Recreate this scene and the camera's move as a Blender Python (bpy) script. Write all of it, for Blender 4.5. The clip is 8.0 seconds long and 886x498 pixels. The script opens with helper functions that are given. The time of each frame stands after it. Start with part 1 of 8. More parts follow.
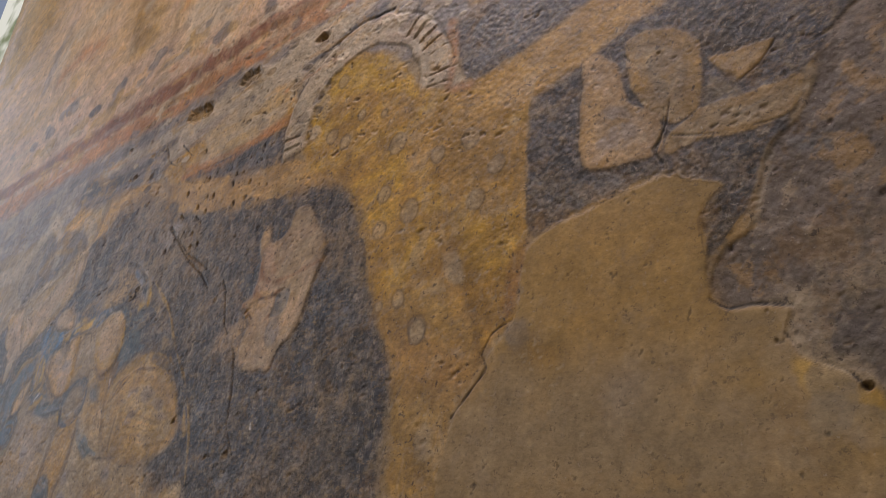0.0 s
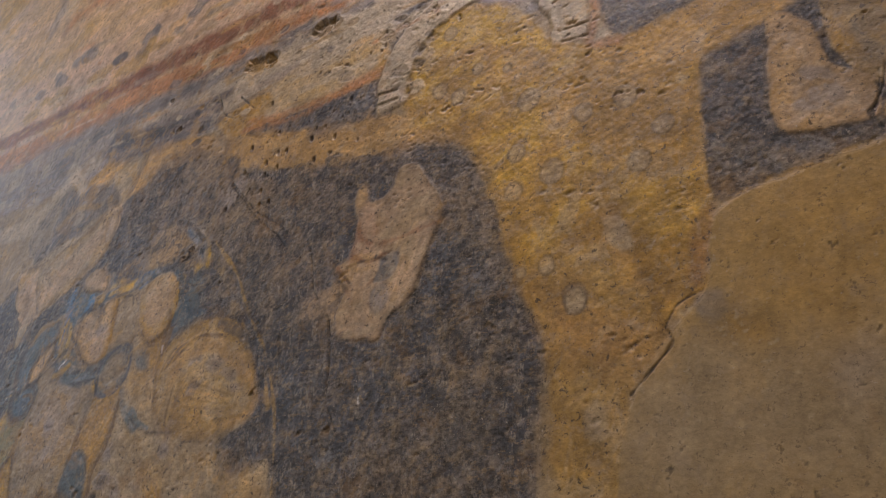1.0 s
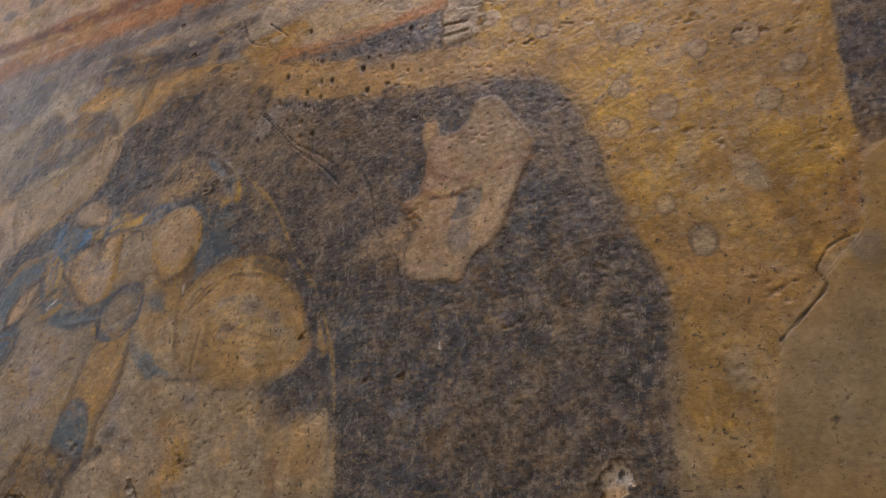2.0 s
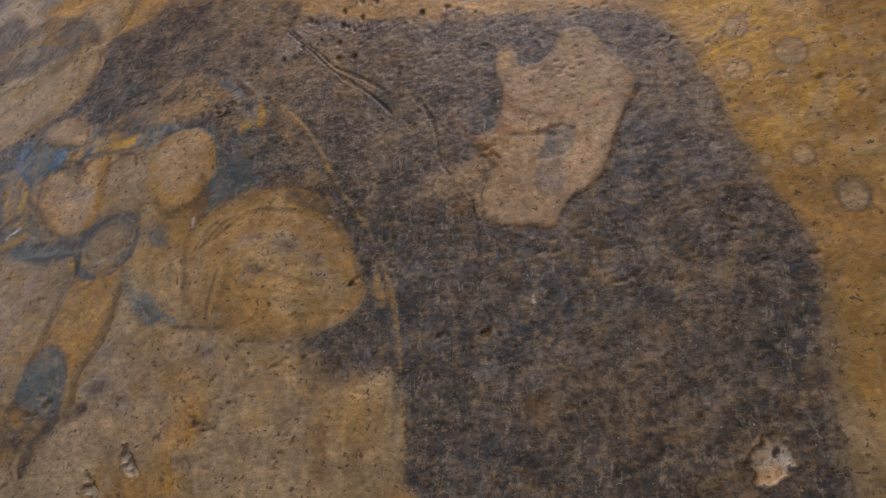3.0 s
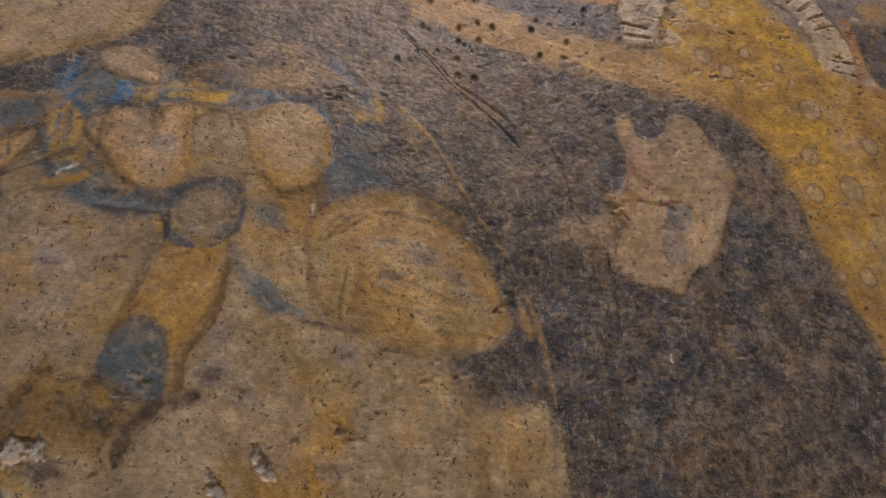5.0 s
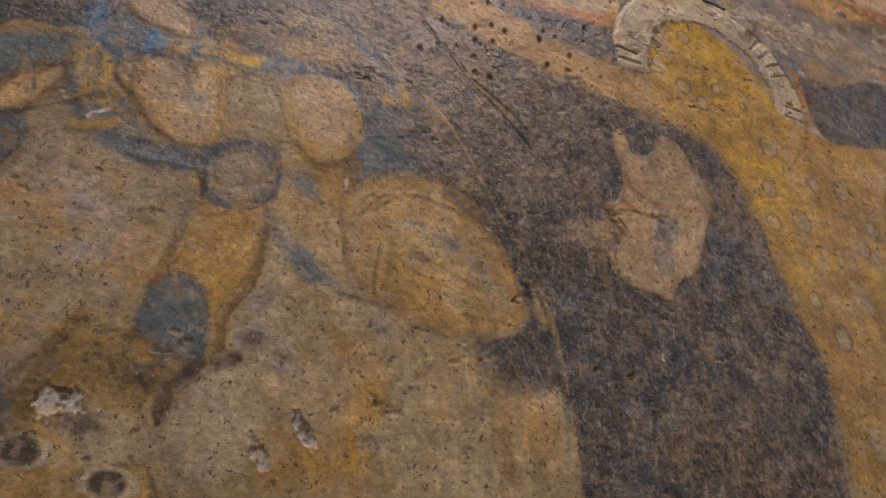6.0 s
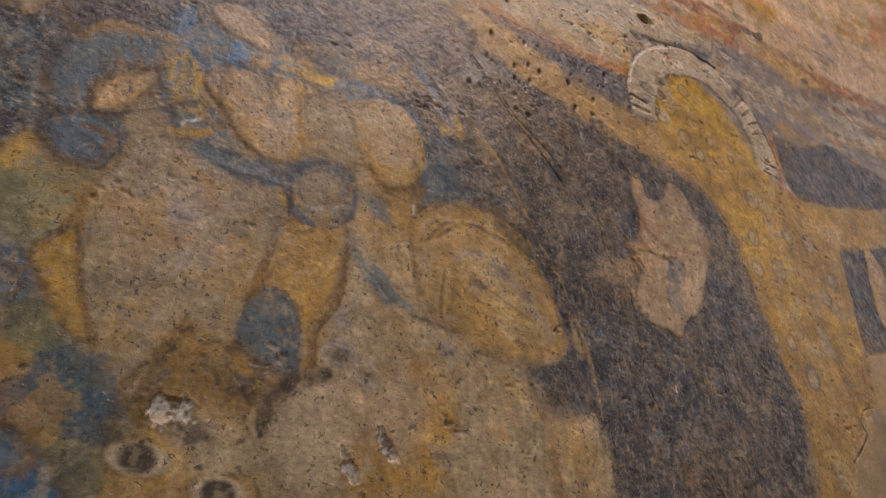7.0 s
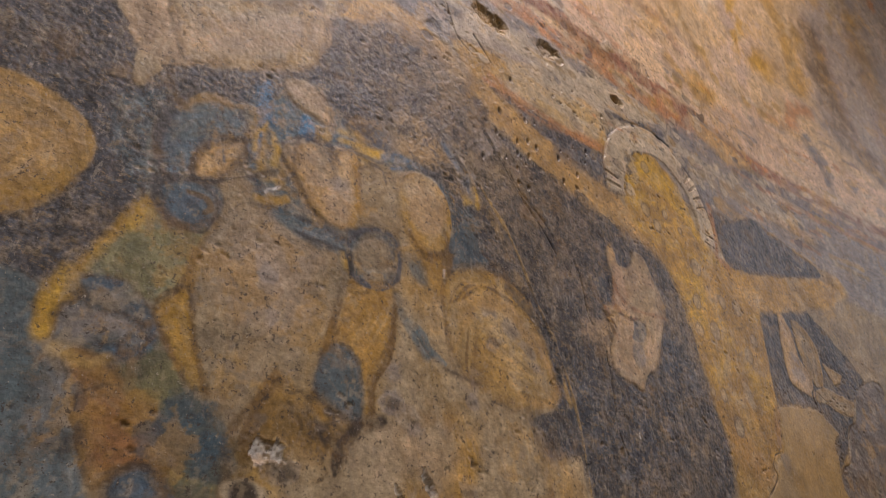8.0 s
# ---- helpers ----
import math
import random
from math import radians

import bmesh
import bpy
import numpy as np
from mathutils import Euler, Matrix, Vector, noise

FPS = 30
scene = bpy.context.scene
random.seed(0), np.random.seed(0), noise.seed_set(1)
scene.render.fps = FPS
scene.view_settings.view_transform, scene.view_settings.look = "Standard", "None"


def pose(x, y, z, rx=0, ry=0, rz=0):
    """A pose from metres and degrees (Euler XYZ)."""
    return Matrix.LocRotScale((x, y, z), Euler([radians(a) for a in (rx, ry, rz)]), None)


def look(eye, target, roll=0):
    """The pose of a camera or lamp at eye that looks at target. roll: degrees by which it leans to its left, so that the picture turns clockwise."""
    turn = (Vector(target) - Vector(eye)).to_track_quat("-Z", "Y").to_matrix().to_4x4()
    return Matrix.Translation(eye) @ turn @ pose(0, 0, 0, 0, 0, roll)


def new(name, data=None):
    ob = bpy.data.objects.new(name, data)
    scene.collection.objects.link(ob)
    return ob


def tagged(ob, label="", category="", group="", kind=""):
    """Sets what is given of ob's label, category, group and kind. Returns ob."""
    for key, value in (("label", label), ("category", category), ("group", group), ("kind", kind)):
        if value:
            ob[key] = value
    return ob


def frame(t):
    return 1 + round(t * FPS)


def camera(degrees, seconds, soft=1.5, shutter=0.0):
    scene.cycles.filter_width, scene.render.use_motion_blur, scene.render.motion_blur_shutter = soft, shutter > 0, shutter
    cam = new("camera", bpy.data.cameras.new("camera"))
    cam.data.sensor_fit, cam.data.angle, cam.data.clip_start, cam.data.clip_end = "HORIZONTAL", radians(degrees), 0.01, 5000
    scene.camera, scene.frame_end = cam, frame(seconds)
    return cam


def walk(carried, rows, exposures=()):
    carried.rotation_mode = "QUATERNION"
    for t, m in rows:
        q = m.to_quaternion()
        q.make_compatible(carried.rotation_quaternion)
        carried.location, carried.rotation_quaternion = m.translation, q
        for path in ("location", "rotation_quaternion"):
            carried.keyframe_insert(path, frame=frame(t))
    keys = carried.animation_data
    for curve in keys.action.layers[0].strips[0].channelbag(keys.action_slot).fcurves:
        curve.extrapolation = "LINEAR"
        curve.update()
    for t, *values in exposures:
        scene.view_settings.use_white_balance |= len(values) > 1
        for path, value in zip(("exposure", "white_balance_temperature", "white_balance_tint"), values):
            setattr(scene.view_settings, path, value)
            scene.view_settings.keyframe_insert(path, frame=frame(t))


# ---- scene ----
cam = camera(58.5, 8.0, soft=0.9)
PATH = [
    (0, (0.029, 0.02, 1.605), (-1.059, 1.411, 2.544), 1.5),
    (0.5, (-0.106, -0.012, 1.604), (-1.137, 1.42, 2.545), 1.8),
    (1, (-0.267, -0.044, 1.599), (-1.214, 1.441, 2.546), 2.1),
    (1.2, (-0.325, -0.061, 1.591), (-1.23, 1.452, 2.536), 1.9),
    (2.3, (-0.611, -0.017, 1.558), (-1.291, 1.596, 2.525), 2.1),
    (2.5, (-0.666, 0.0, 1.557), (-1.298, 1.633, 2.526), 2.0),
    (3, (-0.794, 0.037, 1.566), (-1.285, 1.715, 2.537), 1.9),
    (3.5, (-0.91, 0.046, 1.576), (-1.244, 1.766, 2.542), 1.6),
    (4, (-1.05, 0.022, 1.579), (-1.196, 1.77, 2.54), 1.5),
    (4.5, (-1.185, -0.018, 1.587), (-1.116, 1.734, 2.55), 1.4),
    (4.7, (-1.234, -0.031, 1.585), (-1.084, 1.712, 2.555), 1.5),
    (6, (-1.504, 0.008, 1.539), (-0.87, 1.623, 2.533), 1.1),
    (6.5, (-1.608, 0.038, 1.536), (-0.845, 1.595, 2.534), 0.8),
    (7, (-1.72, 0.043, 1.539), (-0.827, 1.53, 2.534), 0.9),
    (7.5, (-1.835, 0.038, 1.545), (-0.825, 1.446, 2.544), 0.7),
    (8, (-1.969, 0.017, 1.537), (-0.845, 1.336, 2.536), 0.6),
]
walk(cam, [(t, look(eye, target, roll)) for t, eye, target, roll in PATH], exposures=[(0, -0.24), (2.0, -0.18), (4.5, -0.08), (6.0, 0.05), (8.0, 0.14)])

# ---- light: warm lamp high over the wall, daylight from the tall opening at its end ----
world = bpy.data.worlds.new("World")
scene.world = world
world.use_nodes = True
wn = world.node_tree.nodes
sky = wn.new("ShaderNodeTexSky")
sky.sky_type, sky.sun_disc, sky.sun_elevation, sky.sun_rotation = "NISHITA", False, radians(38), radians(200)
sky.dust_density = 9.0
wn["Background"].inputs["Strength"].default_value = 0.15
world.node_tree.links.new(sky.outputs[0], wn["Background"].inputs["Color"])


def area_lamp(name, eye, target, width, height, watts, colour):
    data = bpy.data.lights.new(name, "AREA")
    data.shape, data.size, data.size_y, data.energy, data.color = "RECTANGLE", width, height, watts, colour
    ob = new(name, data)
    ob.matrix_world = look(eye, target)
    return ob


area_lamp("ceiling_lamp", (-0.97, -0.15, 4.25), (-0.97, 0.75, 2.8), 1.3, 0.25, 33.0, (1.0, 0.845, 0.84))
# added soft fill from behind the camera, evens out the wall; no known window
area_lamp("south_fill", (-1.9, -3.26, 2.8), (-1.1, 0.5, 2.3), 1.9, 2.3, 4.5, (0.98, 0.97, 1.1))
area_lamp("window_daylight", (-3.02, 1.05, 3.2), (-2.7, -0.6, 2.6), 0.8, 2.6, 14.0, (0.95, 0.98, 1.0))
area_lamp("west_daylight", (-4.28, -0.05, 3.4), (-1.0, -0.05, 3.0), 1.0, 2.6, 19.0, (0.90, 0.97, 1.12))
area_lamp("east_daylight", (2.08, -0.7, 3.6), (-1.0, -0.7, 3.0), 1.8, 1.8, 9.0, (1.0, 0.96, 1.0))

# ---- materials ----


def material(name, rough=0.8, spec=0.35):
    m = bpy.data.materials.new(name)
    m.use_nodes = True
    b = m.node_tree.nodes["Principled BSDF"]
    b.inputs["Roughness"].default_value = rough
    b.inputs["Specular IOR Level"].default_value = spec
    return m, m.node_tree.nodes, m.node_tree.links, b


def noise_node(n, l, scale, detail=5.0, rough=0.6, stretch=(1, 1, 1)):
    co, mp, t = n.new("ShaderNodeTexCoord"), n.new("ShaderNodeMapping"), n.new("ShaderNodeTexNoise")
    mp.inputs["Scale"].default_value = stretch
    l.new(co.outputs["Object"], mp.inputs["Vector"])
    l.new(mp.outputs[0], t.inputs["Vector"])
    t.inputs["Scale"].default_value, t.inputs["Detail"].default_value, t.inputs["Roughness"].default_value = scale, detail, rough
    t.inputs["Distortion"].default_value = 0.25
    return t.outputs["Fac"]


def remap(n, l, value, a, b, c, d):
    r = n.new("ShaderNodeMapRange")
    r.inputs[1].default_value, r.inputs[2].default_value, r.inputs[3].default_value, r.inputs[4].default_value = a, b, c, d
    l.new(value, r.inputs[0])
    return r.outputs[0]


def blend(n, l, factor, a, colour):
    mix = n.new("ShaderNodeMix")
    mix.data_type = "RGBA"
    mix.inputs["B"].default_value = (*colour, 1)
    l.new(factor, mix.inputs["Factor"])
    l.new(a, mix.inputs["A"])
    return mix.outputs["Result"]


def times(n, l, a, b):
    m = n.new("ShaderNodeMath")
    m.operation = "MULTIPLY"
    l.new(a, m.inputs[0])
    if isinstance(b, float):
        m.inputs[1].default_value = b
    else:
        l.new(b, m.inputs[1])
    return m.outputs[0]


def fresco_material():
    """Pigment carried by the wall's own paint layer, with plaster grain, flaking, rubbed specks and dust on it."""
    m, n, l, b = material("fresco_paint", 0.5, 0.36)
    pig = n.new("ShaderNodeAttribute")
    pig.attribute_name = "pigment"
    crust = pig.outputs["Alpha"]
    mottle = noise_node(n, l, 38, 9, 0.74)
    grain = noise_node(n, l, 210, 6, 0.78, (0.7, 1.0, 1.0))
    fleck = noise_node(n, l, 120, 8, 0.76, (0.55, 1.0, 1.0))
    streak = noise_node(n, l, 105, 7, 0.74, (1.0, 1.0, 0.4))
    cool = noise_node(n, l, 22, 8, 0.72)
    hair = noise_node(n, l, 260, 4, 0.7, (0.12, 1.0, 1.0))
    weave = noise_node(n, l, 230, 4, 0.7, (1.0, 1.0, 0.12))
    wear = remap(n, l, crust, 0.02, 0.5, 0.22, 1.0)
    aged = remap(n, l, crust, 0.0, 0.12, 0.25, 1.0)
    rough_gain = times(n, l, remap(n, l, mottle, 0.40, 0.60, -0.40, 0.40), wear)
    fine_gain = times(n, l, remap(n, l, grain, 0.40, 0.60, -0.46, 0.46), wear)
    gain = n.new("ShaderNodeMath")
    gain.operation = "ADD"
    l.new(rough_gain, gain.inputs[0])
    l.new(fine_gain, gain.inputs[1])
    for lines, spread, much in ((hair, 0.10, wear), (weave, 0.13, crust)):
        more = n.new("ShaderNodeMath")
        more.operation = "ADD"
        l.new(gain.outputs[0], more.inputs[0])
        l.new(times(n, l, remap(n, l, lines, 0.38, 0.62, -spread, spread), much), more.inputs[1])
        gain = more
    full = n.new("ShaderNodeMath")
    full.operation = "ADD"
    full.inputs[1].default_value = 1.0
    l.new(gain.outputs[0], full.inputs[0])
    c = pig.outputs["Color"]
    c = blend(n, l, times(n, l, remap(n, l, cool, 0.51, 0.44, 0.0, 0.75), crust), c, (0.034, 0.038, 0.050))
    c = blend(n, l, times(n, l, remap(n, l, fleck, 0.54, 0.575, 0.0, 0.8), crust), c, (0.20, 0.146, 0.086))
    c = blend(n, l, times(n, l, remap(n, l, streak, 0.55, 0.60, 0.0, 0.7), crust), c, (0.245, 0.215, 0.180))
    tint = n.new("ShaderNodeVectorMath")
    tint.operation = "SCALE"
    l.new(c, tint.inputs[0])
    l.new(full.outputs[0], tint.inputs["Scale"])
    c = tint.outputs[0]
    c = blend(n, l, times(n, l, remap(n, l, noise_node(n, l, 30, 9, 0.76), 0.54, 0.62, 0.0, 0.30), aged), c, (0.37, 0.30, 0.24))
    c = blend(n, l, times(n, l, remap(n, l, noise_node(n, l, 17, 9, 0.72), 0.54, 0.63, 0.0, 0.34), aged), c, (0.29, 0.165, 0.05))
    c = blend(n, l, times(n, l, remap(n, l, noise_node(n, l, 130, 6, 0.7), 0.595, 0.63, 0.0, 0.8), aged), c, (0.06, 0.045, 0.035))
    c = blend(n, l, times(n, l, remap(n, l, noise_node(n, l, 300, 4, 0.7), 0.63, 0.68, 0.0, 0.7), aged), c, (0.055, 0.042, 0.033))
    c = blend(n, l, times(n, l, remap(n, l, noise_node(n, l, 190, 4, 0.65), 0.655, 0.70, 0.0, 0.65), aged), c, (0.50, 0.44, 0.36))
    l.new(c, b.inputs["Base Color"])
    l.new(remap(n, l, grain, 0.4, 0.6, 0.30, 0.46), b.inputs["Roughness"])
    bump = n.new("ShaderNodeBump")
    bump.inputs["Strength"].default_value, bump.inputs["Distance"].default_value = 0.6, 0.0032
    l.new(times(n, l, noise_node(n, l, 95, 9, 0.7), aged), bump.inputs["Height"])
    l.new(bump.outputs[0], b.inputs["Normal"])
    return m


def plain_plaster(name, colour, scale=6):
    m, n, l, b = material(name, 0.9, 0.2)
    mix = n.new("ShaderNodeMix")
    mix.data_type = "RGBA"
    mix.inputs["A"].default_value = (*[c * 0.8 for c in colour], 1)
    mix.inputs["B"].default_value = (*[min(1, c * 1.15) for c in colour], 1)
    l.new(noise_node(n, l, scale, 8, 0.65), mix.inputs["Factor"])
    l.new(mix.outputs["Result"], b.inputs["Base Color"])
    bump = n.new("ShaderNodeBump")
    bump.inputs["Strength"].default_value, bump.inputs["Distance"].default_value = 0.4, 0.004
    l.new(noise_node(n, l, scale * 12, 6), bump.inputs["Height"])
    l.new(bump.outputs[0], b.inputs["Normal"])
    return m


FRESCO = fresco_material()
PLASTER = plain_plaster("old_plaster", (0.42, 0.34, 0.26))
LIME = plain_plaster("limewash", (0.72, 0.70, 0.62))
STONE = plain_plaster("floor_stone", (0.30, 0.26, 0.22), 3)

# pigments: linear base colours
PIGMENT = dict(
    beige=(0.489, 0.370, 0.212), pinkbeige=(0.545, 0.388, 0.241), peachbeige=(0.559, 0.386, 0.212), greybeige=(0.464, 0.371, 0.239),
    tan=(0.333, 0.245, 0.133), tangrey=(0.322, 0.25, 0.155), tanochre=(0.39, 0.25, 0.075), ochretan2=(0.342, 0.23, 0.0855),
    ochre=(0.465, 0.268, 0.052), ochrebeige=(0.48, 0.315, 0.10), gold=(0.63, 0.385, 0.040), gold2=(0.43, 0.255, 0.035),
    brown=(0.17, 0.098, 0.030), brownochre=(0.27, 0.165, 0.045), brownred=(0.27, 0.12, 0.055), rust=(0.36, 0.175, 0.065),
    mauve=(0.18, 0.142, 0.112), skyblue=(0.12, 0.175, 0.25), umber=(0.20, 0.152, 0.095), umber2=(0.045, 0.031, 0.022), red=(0.23, 0.085, 0.045), orange=(0.45, 0.20, 0.075), pink=(0.44, 0.26, 0.18),
    peach=(0.598, 0.425, 0.238), peachgrey=(0.600, 0.432, 0.300), peachochre=(0.541, 0.335, 0.12), pinkgrey=(0.494, 0.368, 0.282),
    cream=(0.560, 0.470, 0.336), grey=(0.302, 0.245, 0.163), greyplaster=(0.178, 0.145, 0.122), lilac=(0.29, 0.255, 0.235),
    slate=(0.076, 0.080, 0.098), slateblue=(0.082, 0.09, 0.108), slatebrown=(0.128, 0.106, 0.086), dark=(0.058, 0.057, 0.06), slatedark=(0.048, 0.050, 0.062), dark2=(0.028, 0.025, 0.024),
    greyblue=(0.165, 0.165, 0.175), bluegrey=(0.105, 0.15, 0.175), bluedark=(0.055, 0.10, 0.14), blue=(0.03, 0.15, 0.31), bluelight=(0.18, 0.22, 0.25),
    green=(0.16, 0.155, 0.085), green2=(0.26, 0.245, 0.12), white=(0.74, 0.73, 0.73))

LABEL = dict(
    disc="small pale stamped disc", scuff="grey scuffed plaster",
    upper_register="faded peach and pink upper painted register", frieze_band="pale frieze band with grey and ochre marks",
    grey_band="streaky lilac grey painted border band", orange_band="worn orange painted border line", red_band="dark red painted border stripe",
    ochre_limb="ochre painted limb with small pits", dark_wedge="slate grey wedge between ochre bands", pale_border="pale rubbed plaster border",
    red_border="thin reddish painted contour", gold_garment="golden ochre painted robe with faint discs", halo_field="bright gold paint inside the halo",
    stucco_halo="cream raised plaster halo with cut rays", dark_mantle="dark slate grey painted mantle, worn and flecked",
    pale_patch="pale pinkish beige painted patch with fine cracks", grey_oval="small blue-grey painted oval", slate_field="dark slate blue painted background",
    pale_oval="pale beige painted oval", bare_plaster="rough bare grey-brown plaster", ochre_repair="smooth tan ochre plaster repair",
    beige_garment="faded beige and tan painted drapery", ochre_garment="yellow ochre painted rounded form", dark_spot="dark smoky rounded paint spot",
    seam="raised ochre plaster joint line", fold_line="brown painted fold line", bluegrey_leaf="blue-grey painted leaf shape",
    brown_garment="brown ochre painted patch", grey_head="large tan grey speckled painted form", gold_edge="golden painted edge", green_garment="mottled green painted patch",
    rust_patch="rust orange painted patch", blue_oval="blue painted rounded shape", blue_field="hazy blue-grey painted field", yellow_oval="yellow painted oval with darker rim",
    pale_drapery="pale beige painted drapery", blue_patch="worn blue paint with ochre traces", tan_patch="tan brushed paint patch", ochre_rim="ochre shaded rim",
    dark_oval="dark painted oval", plaster_chip="white chip of fresh plaster")

# ---- the fresco wall: one relief sheet, split where its paint changes ----


def axis(low, high, a, b, step, grow_low, widest_low, grow_high, widest_high):
    """Grid lines with a fine stretch from a to b that widen outwards."""
    mid = list(np.arange(a, b, step))
    left, right, s = [], [], step
    x = a
    while x > low:
        s = min(s * grow_low, widest_low)
        x -= s
        left.append(max(x, low))
    x, s = mid[-1], step
    while x < high:
        s = min(s * grow_high, widest_high)
        x += s
        right.append(min(x, high))
    return np.array(left[::-1] + mid + right)


WALL_Y, LEFT_END, RIGHT_END, FOOT, TOP = 0.766, -2.56, 2.1, 0.0, 5.2
AX = axis(LEFT_END, RIGHT_END, -1.88, -0.12, 0.0019, 1.02, 0.010, 1.012, 0.011)
AZ = axis(FOOT, TOP, 1.67, 2.70, 0.0019, 1.12, 0.15, 1.012, 0.010)
X, Z = np.meshgrid(AX, AZ)
ROWS_N, COLS_N = X.shape
rng = np.random.default_rng(7)


def lattice(u, v):
    """Smooth value noise, -1 to 1."""
    u, v = u - u.min(), v - v.min()
    iu, iv = np.floor(u).astype(int), np.floor(v).astype(int)
    g = rng.uniform(-1, 1, (iv.max() + 2, iu.max() + 2))
    fu, fv = u - iu, v - iv
    fu, fv = fu * fu * (3 - 2 * fu), fv * fv * (3 - 2 * fv)
    return (g[iv, iu] * (1 - fu) + g[iv, iu + 1] * fu) * (1 - fv) + (g[iv + 1, iu] * (1 - fu) + g[iv + 1, iu + 1] * fu) * fv


def fbm(freq, octaves, sx=1.0, sz=1.0, fall=0.55):
    """Layered noise on the wall, freq waves a metre at its coarsest, on turned axes so that no lattice shows."""
    total, amp, norm = 0, 1.0, 0
    for k in range(octaves):
        a = 0.4 + 1.1 * k if sx == sz else 0.0
        u = (X * math.cos(a) - Z * math.sin(a)) * freq * sx + rng.uniform(0, 9)
        v = (X * math.sin(a) + Z * math.cos(a)) * freq * sz + rng.uniform(0, 9)
        total = total + amp * lattice(u, v)
        norm += amp
        amp, freq = amp * fall, freq * 2.03
    return total / norm * 1.6


N_EDGE, N_MIX, N_BIG, N_MID = fbm(22, 5), fbm(9, 6, fall=0.7), fbm(2.2, 4), fbm(38, 4, fall=0.7)
N_FLECK = fbm(1, 4, 75, 24, 0.75) * 0.6 + fbm(60, 3, fall=0.8) * 0.6
N_BRUSH = fbm(1, 3, 10, 40, 0.65)
N_FINE = fbm(150, 2, fall=0.8)


def smear(freq, push, along=0.0, stretch=1.0):
    """Noise dragged about by other noise, like brushed and rubbed paint; along: the brush's slant in degrees."""
    c, s = math.cos(radians(along)), math.sin(radians(along))
    u, v = X + push * N_EDGE + 0.6 * push * N_MIX, Z + push * np.roll(N_EDGE, 97, 1) - 0.6 * push * np.roll(N_MIX, 61, 0)
    u, v = (u * c + v * s) * freq / stretch, (v * c - u * s) * freq
    return (lattice(u, v) + 0.6 * lattice(u * 2.1 + 3, v * 2.1) + 0.4 * lattice(u * 4.3, v * 4.3 + 5)) / 1.3


N_WARP, N_WARP2, N_DRAG = smear(18, 0.03, 35, 1.5), smear(34, 0.02, -30, 1.7), smear(60, 0.012, 70, 1.8)
COLOUR = np.empty((*X.shape, 3))
COLOUR[:] = PIGMENT["tan"]
RELIEF = 0.0038 * N_BIG + 0.0008 * N_EDGE + 0.00032 * N_MID + 0.00018 * N_FINE
AREA = np.zeros(X.shape, int)
AREA_NAMES = ["plaster"]
SLANT = radians(60) + 0.9 * N_BIG + 0.5 * N_MIX


def curve(pts, closed, n=5):
    """Points along a smooth line through pts."""
    p = np.array(pts, float)
    out = []
    count = len(p)
    for i in range(count if closed else count - 1):
        q = [p[(i + k) % count] if closed else p[min(max(i + k, 0), count - 1)] for k in (-1, 0, 1, 2)]
        m1, m2 = (q[2] - q[0]) * 0.34, (q[3] - q[1]) * 0.34
        for s in np.arange(n) / n:
            h = s * s * (3 - 2 * s)
            out.append(q[1] * (1 - h) + q[2] * h + m1 * (s * (1 - s) ** 2) - m2 * (s * s * (1 - s)))
    if not closed:
        out.append(p[-1])
    return np.array(out)


def window_of(c, margin):
    """The slice of the grid round the points c, and a coarser sampling of it."""
    x0, z0 = c.min(0) - margin
    x1, z1 = c.max(0) + margin
    i0, i1 = max(np.searchsorted(AX, x0) - 1, 0), min(np.searchsorted(AX, x1) + 1, COLS_N)
    j0, j1 = max(np.searchsorted(AZ, z0) - 1, 0), min(np.searchsorted(AZ, z1) + 1, ROWS_N)
    return i0, max(i1, i0 + 2), j0, max(j1, j0 + 2)


def depth(pts, closed, margin, fine=False):
    """Distance to a smooth line over its part of the wall: inside plus for a closed one; and that part's slice."""
    c = curve(pts, closed)
    i0, i1, j0, j1 = window_of(c, margin)
    step = 3 if (i1 - i0) * (j1 - j0) > 4000 and not fine else 1
    xs, zs = AX[i0:i1], AZ[j0:j1]
    cx, cz = np.unique(np.append(xs[::step], xs[-1])), np.unique(np.append(zs[::step], zs[-1]))
    gx, gz = np.meshgrid(cx, cz)
    best, inside = np.full(gx.shape, 1e9), np.zeros(gx.shape, bool)
    ends = np.roll(c, -1, 0) if closed else c[1:]
    for a, b in zip(c, ends):
        d = b - a
        t = np.clip(((gx - a[0]) * d[0] + (gz - a[1]) * d[1]) / max(d @ d, 1e-12), 0, 1)
        best = np.minimum(best, (gx - a[0] - t * d[0]) ** 2 + (gz - a[1] - t * d[1]) ** 2)
        if closed and a[1] != b[1]:
            inside ^= ((a[1] > gz) != (b[1] > gz)) & (gx < d[0] * (gz - a[1]) / d[1] + a[0])
    best = np.sqrt(best)
    if closed:
        best = np.where(inside, best, -best)
    ki, kj = np.clip(np.searchsorted(cx, xs) - 1, 0, len(cx) - 2), np.clip(np.searchsorted(cz, zs) - 1, 0, len(cz) - 2)
    fi, fj = (xs - cx[ki]) / (cx[ki + 1] - cx[ki]), ((zs - cz[kj]) / (cz[kj + 1] - cz[kj]))[:, None]
    low = best[kj][:, ki] * (1 - fi) + best[kj][:, ki + 1] * fi
    high = best[kj + 1][:, ki] * (1 - fi) + best[kj + 1][:, ki + 1] * fi
    return low * (1 - fj) + high * fj, (slice(j0, j1), slice(i0, i1))


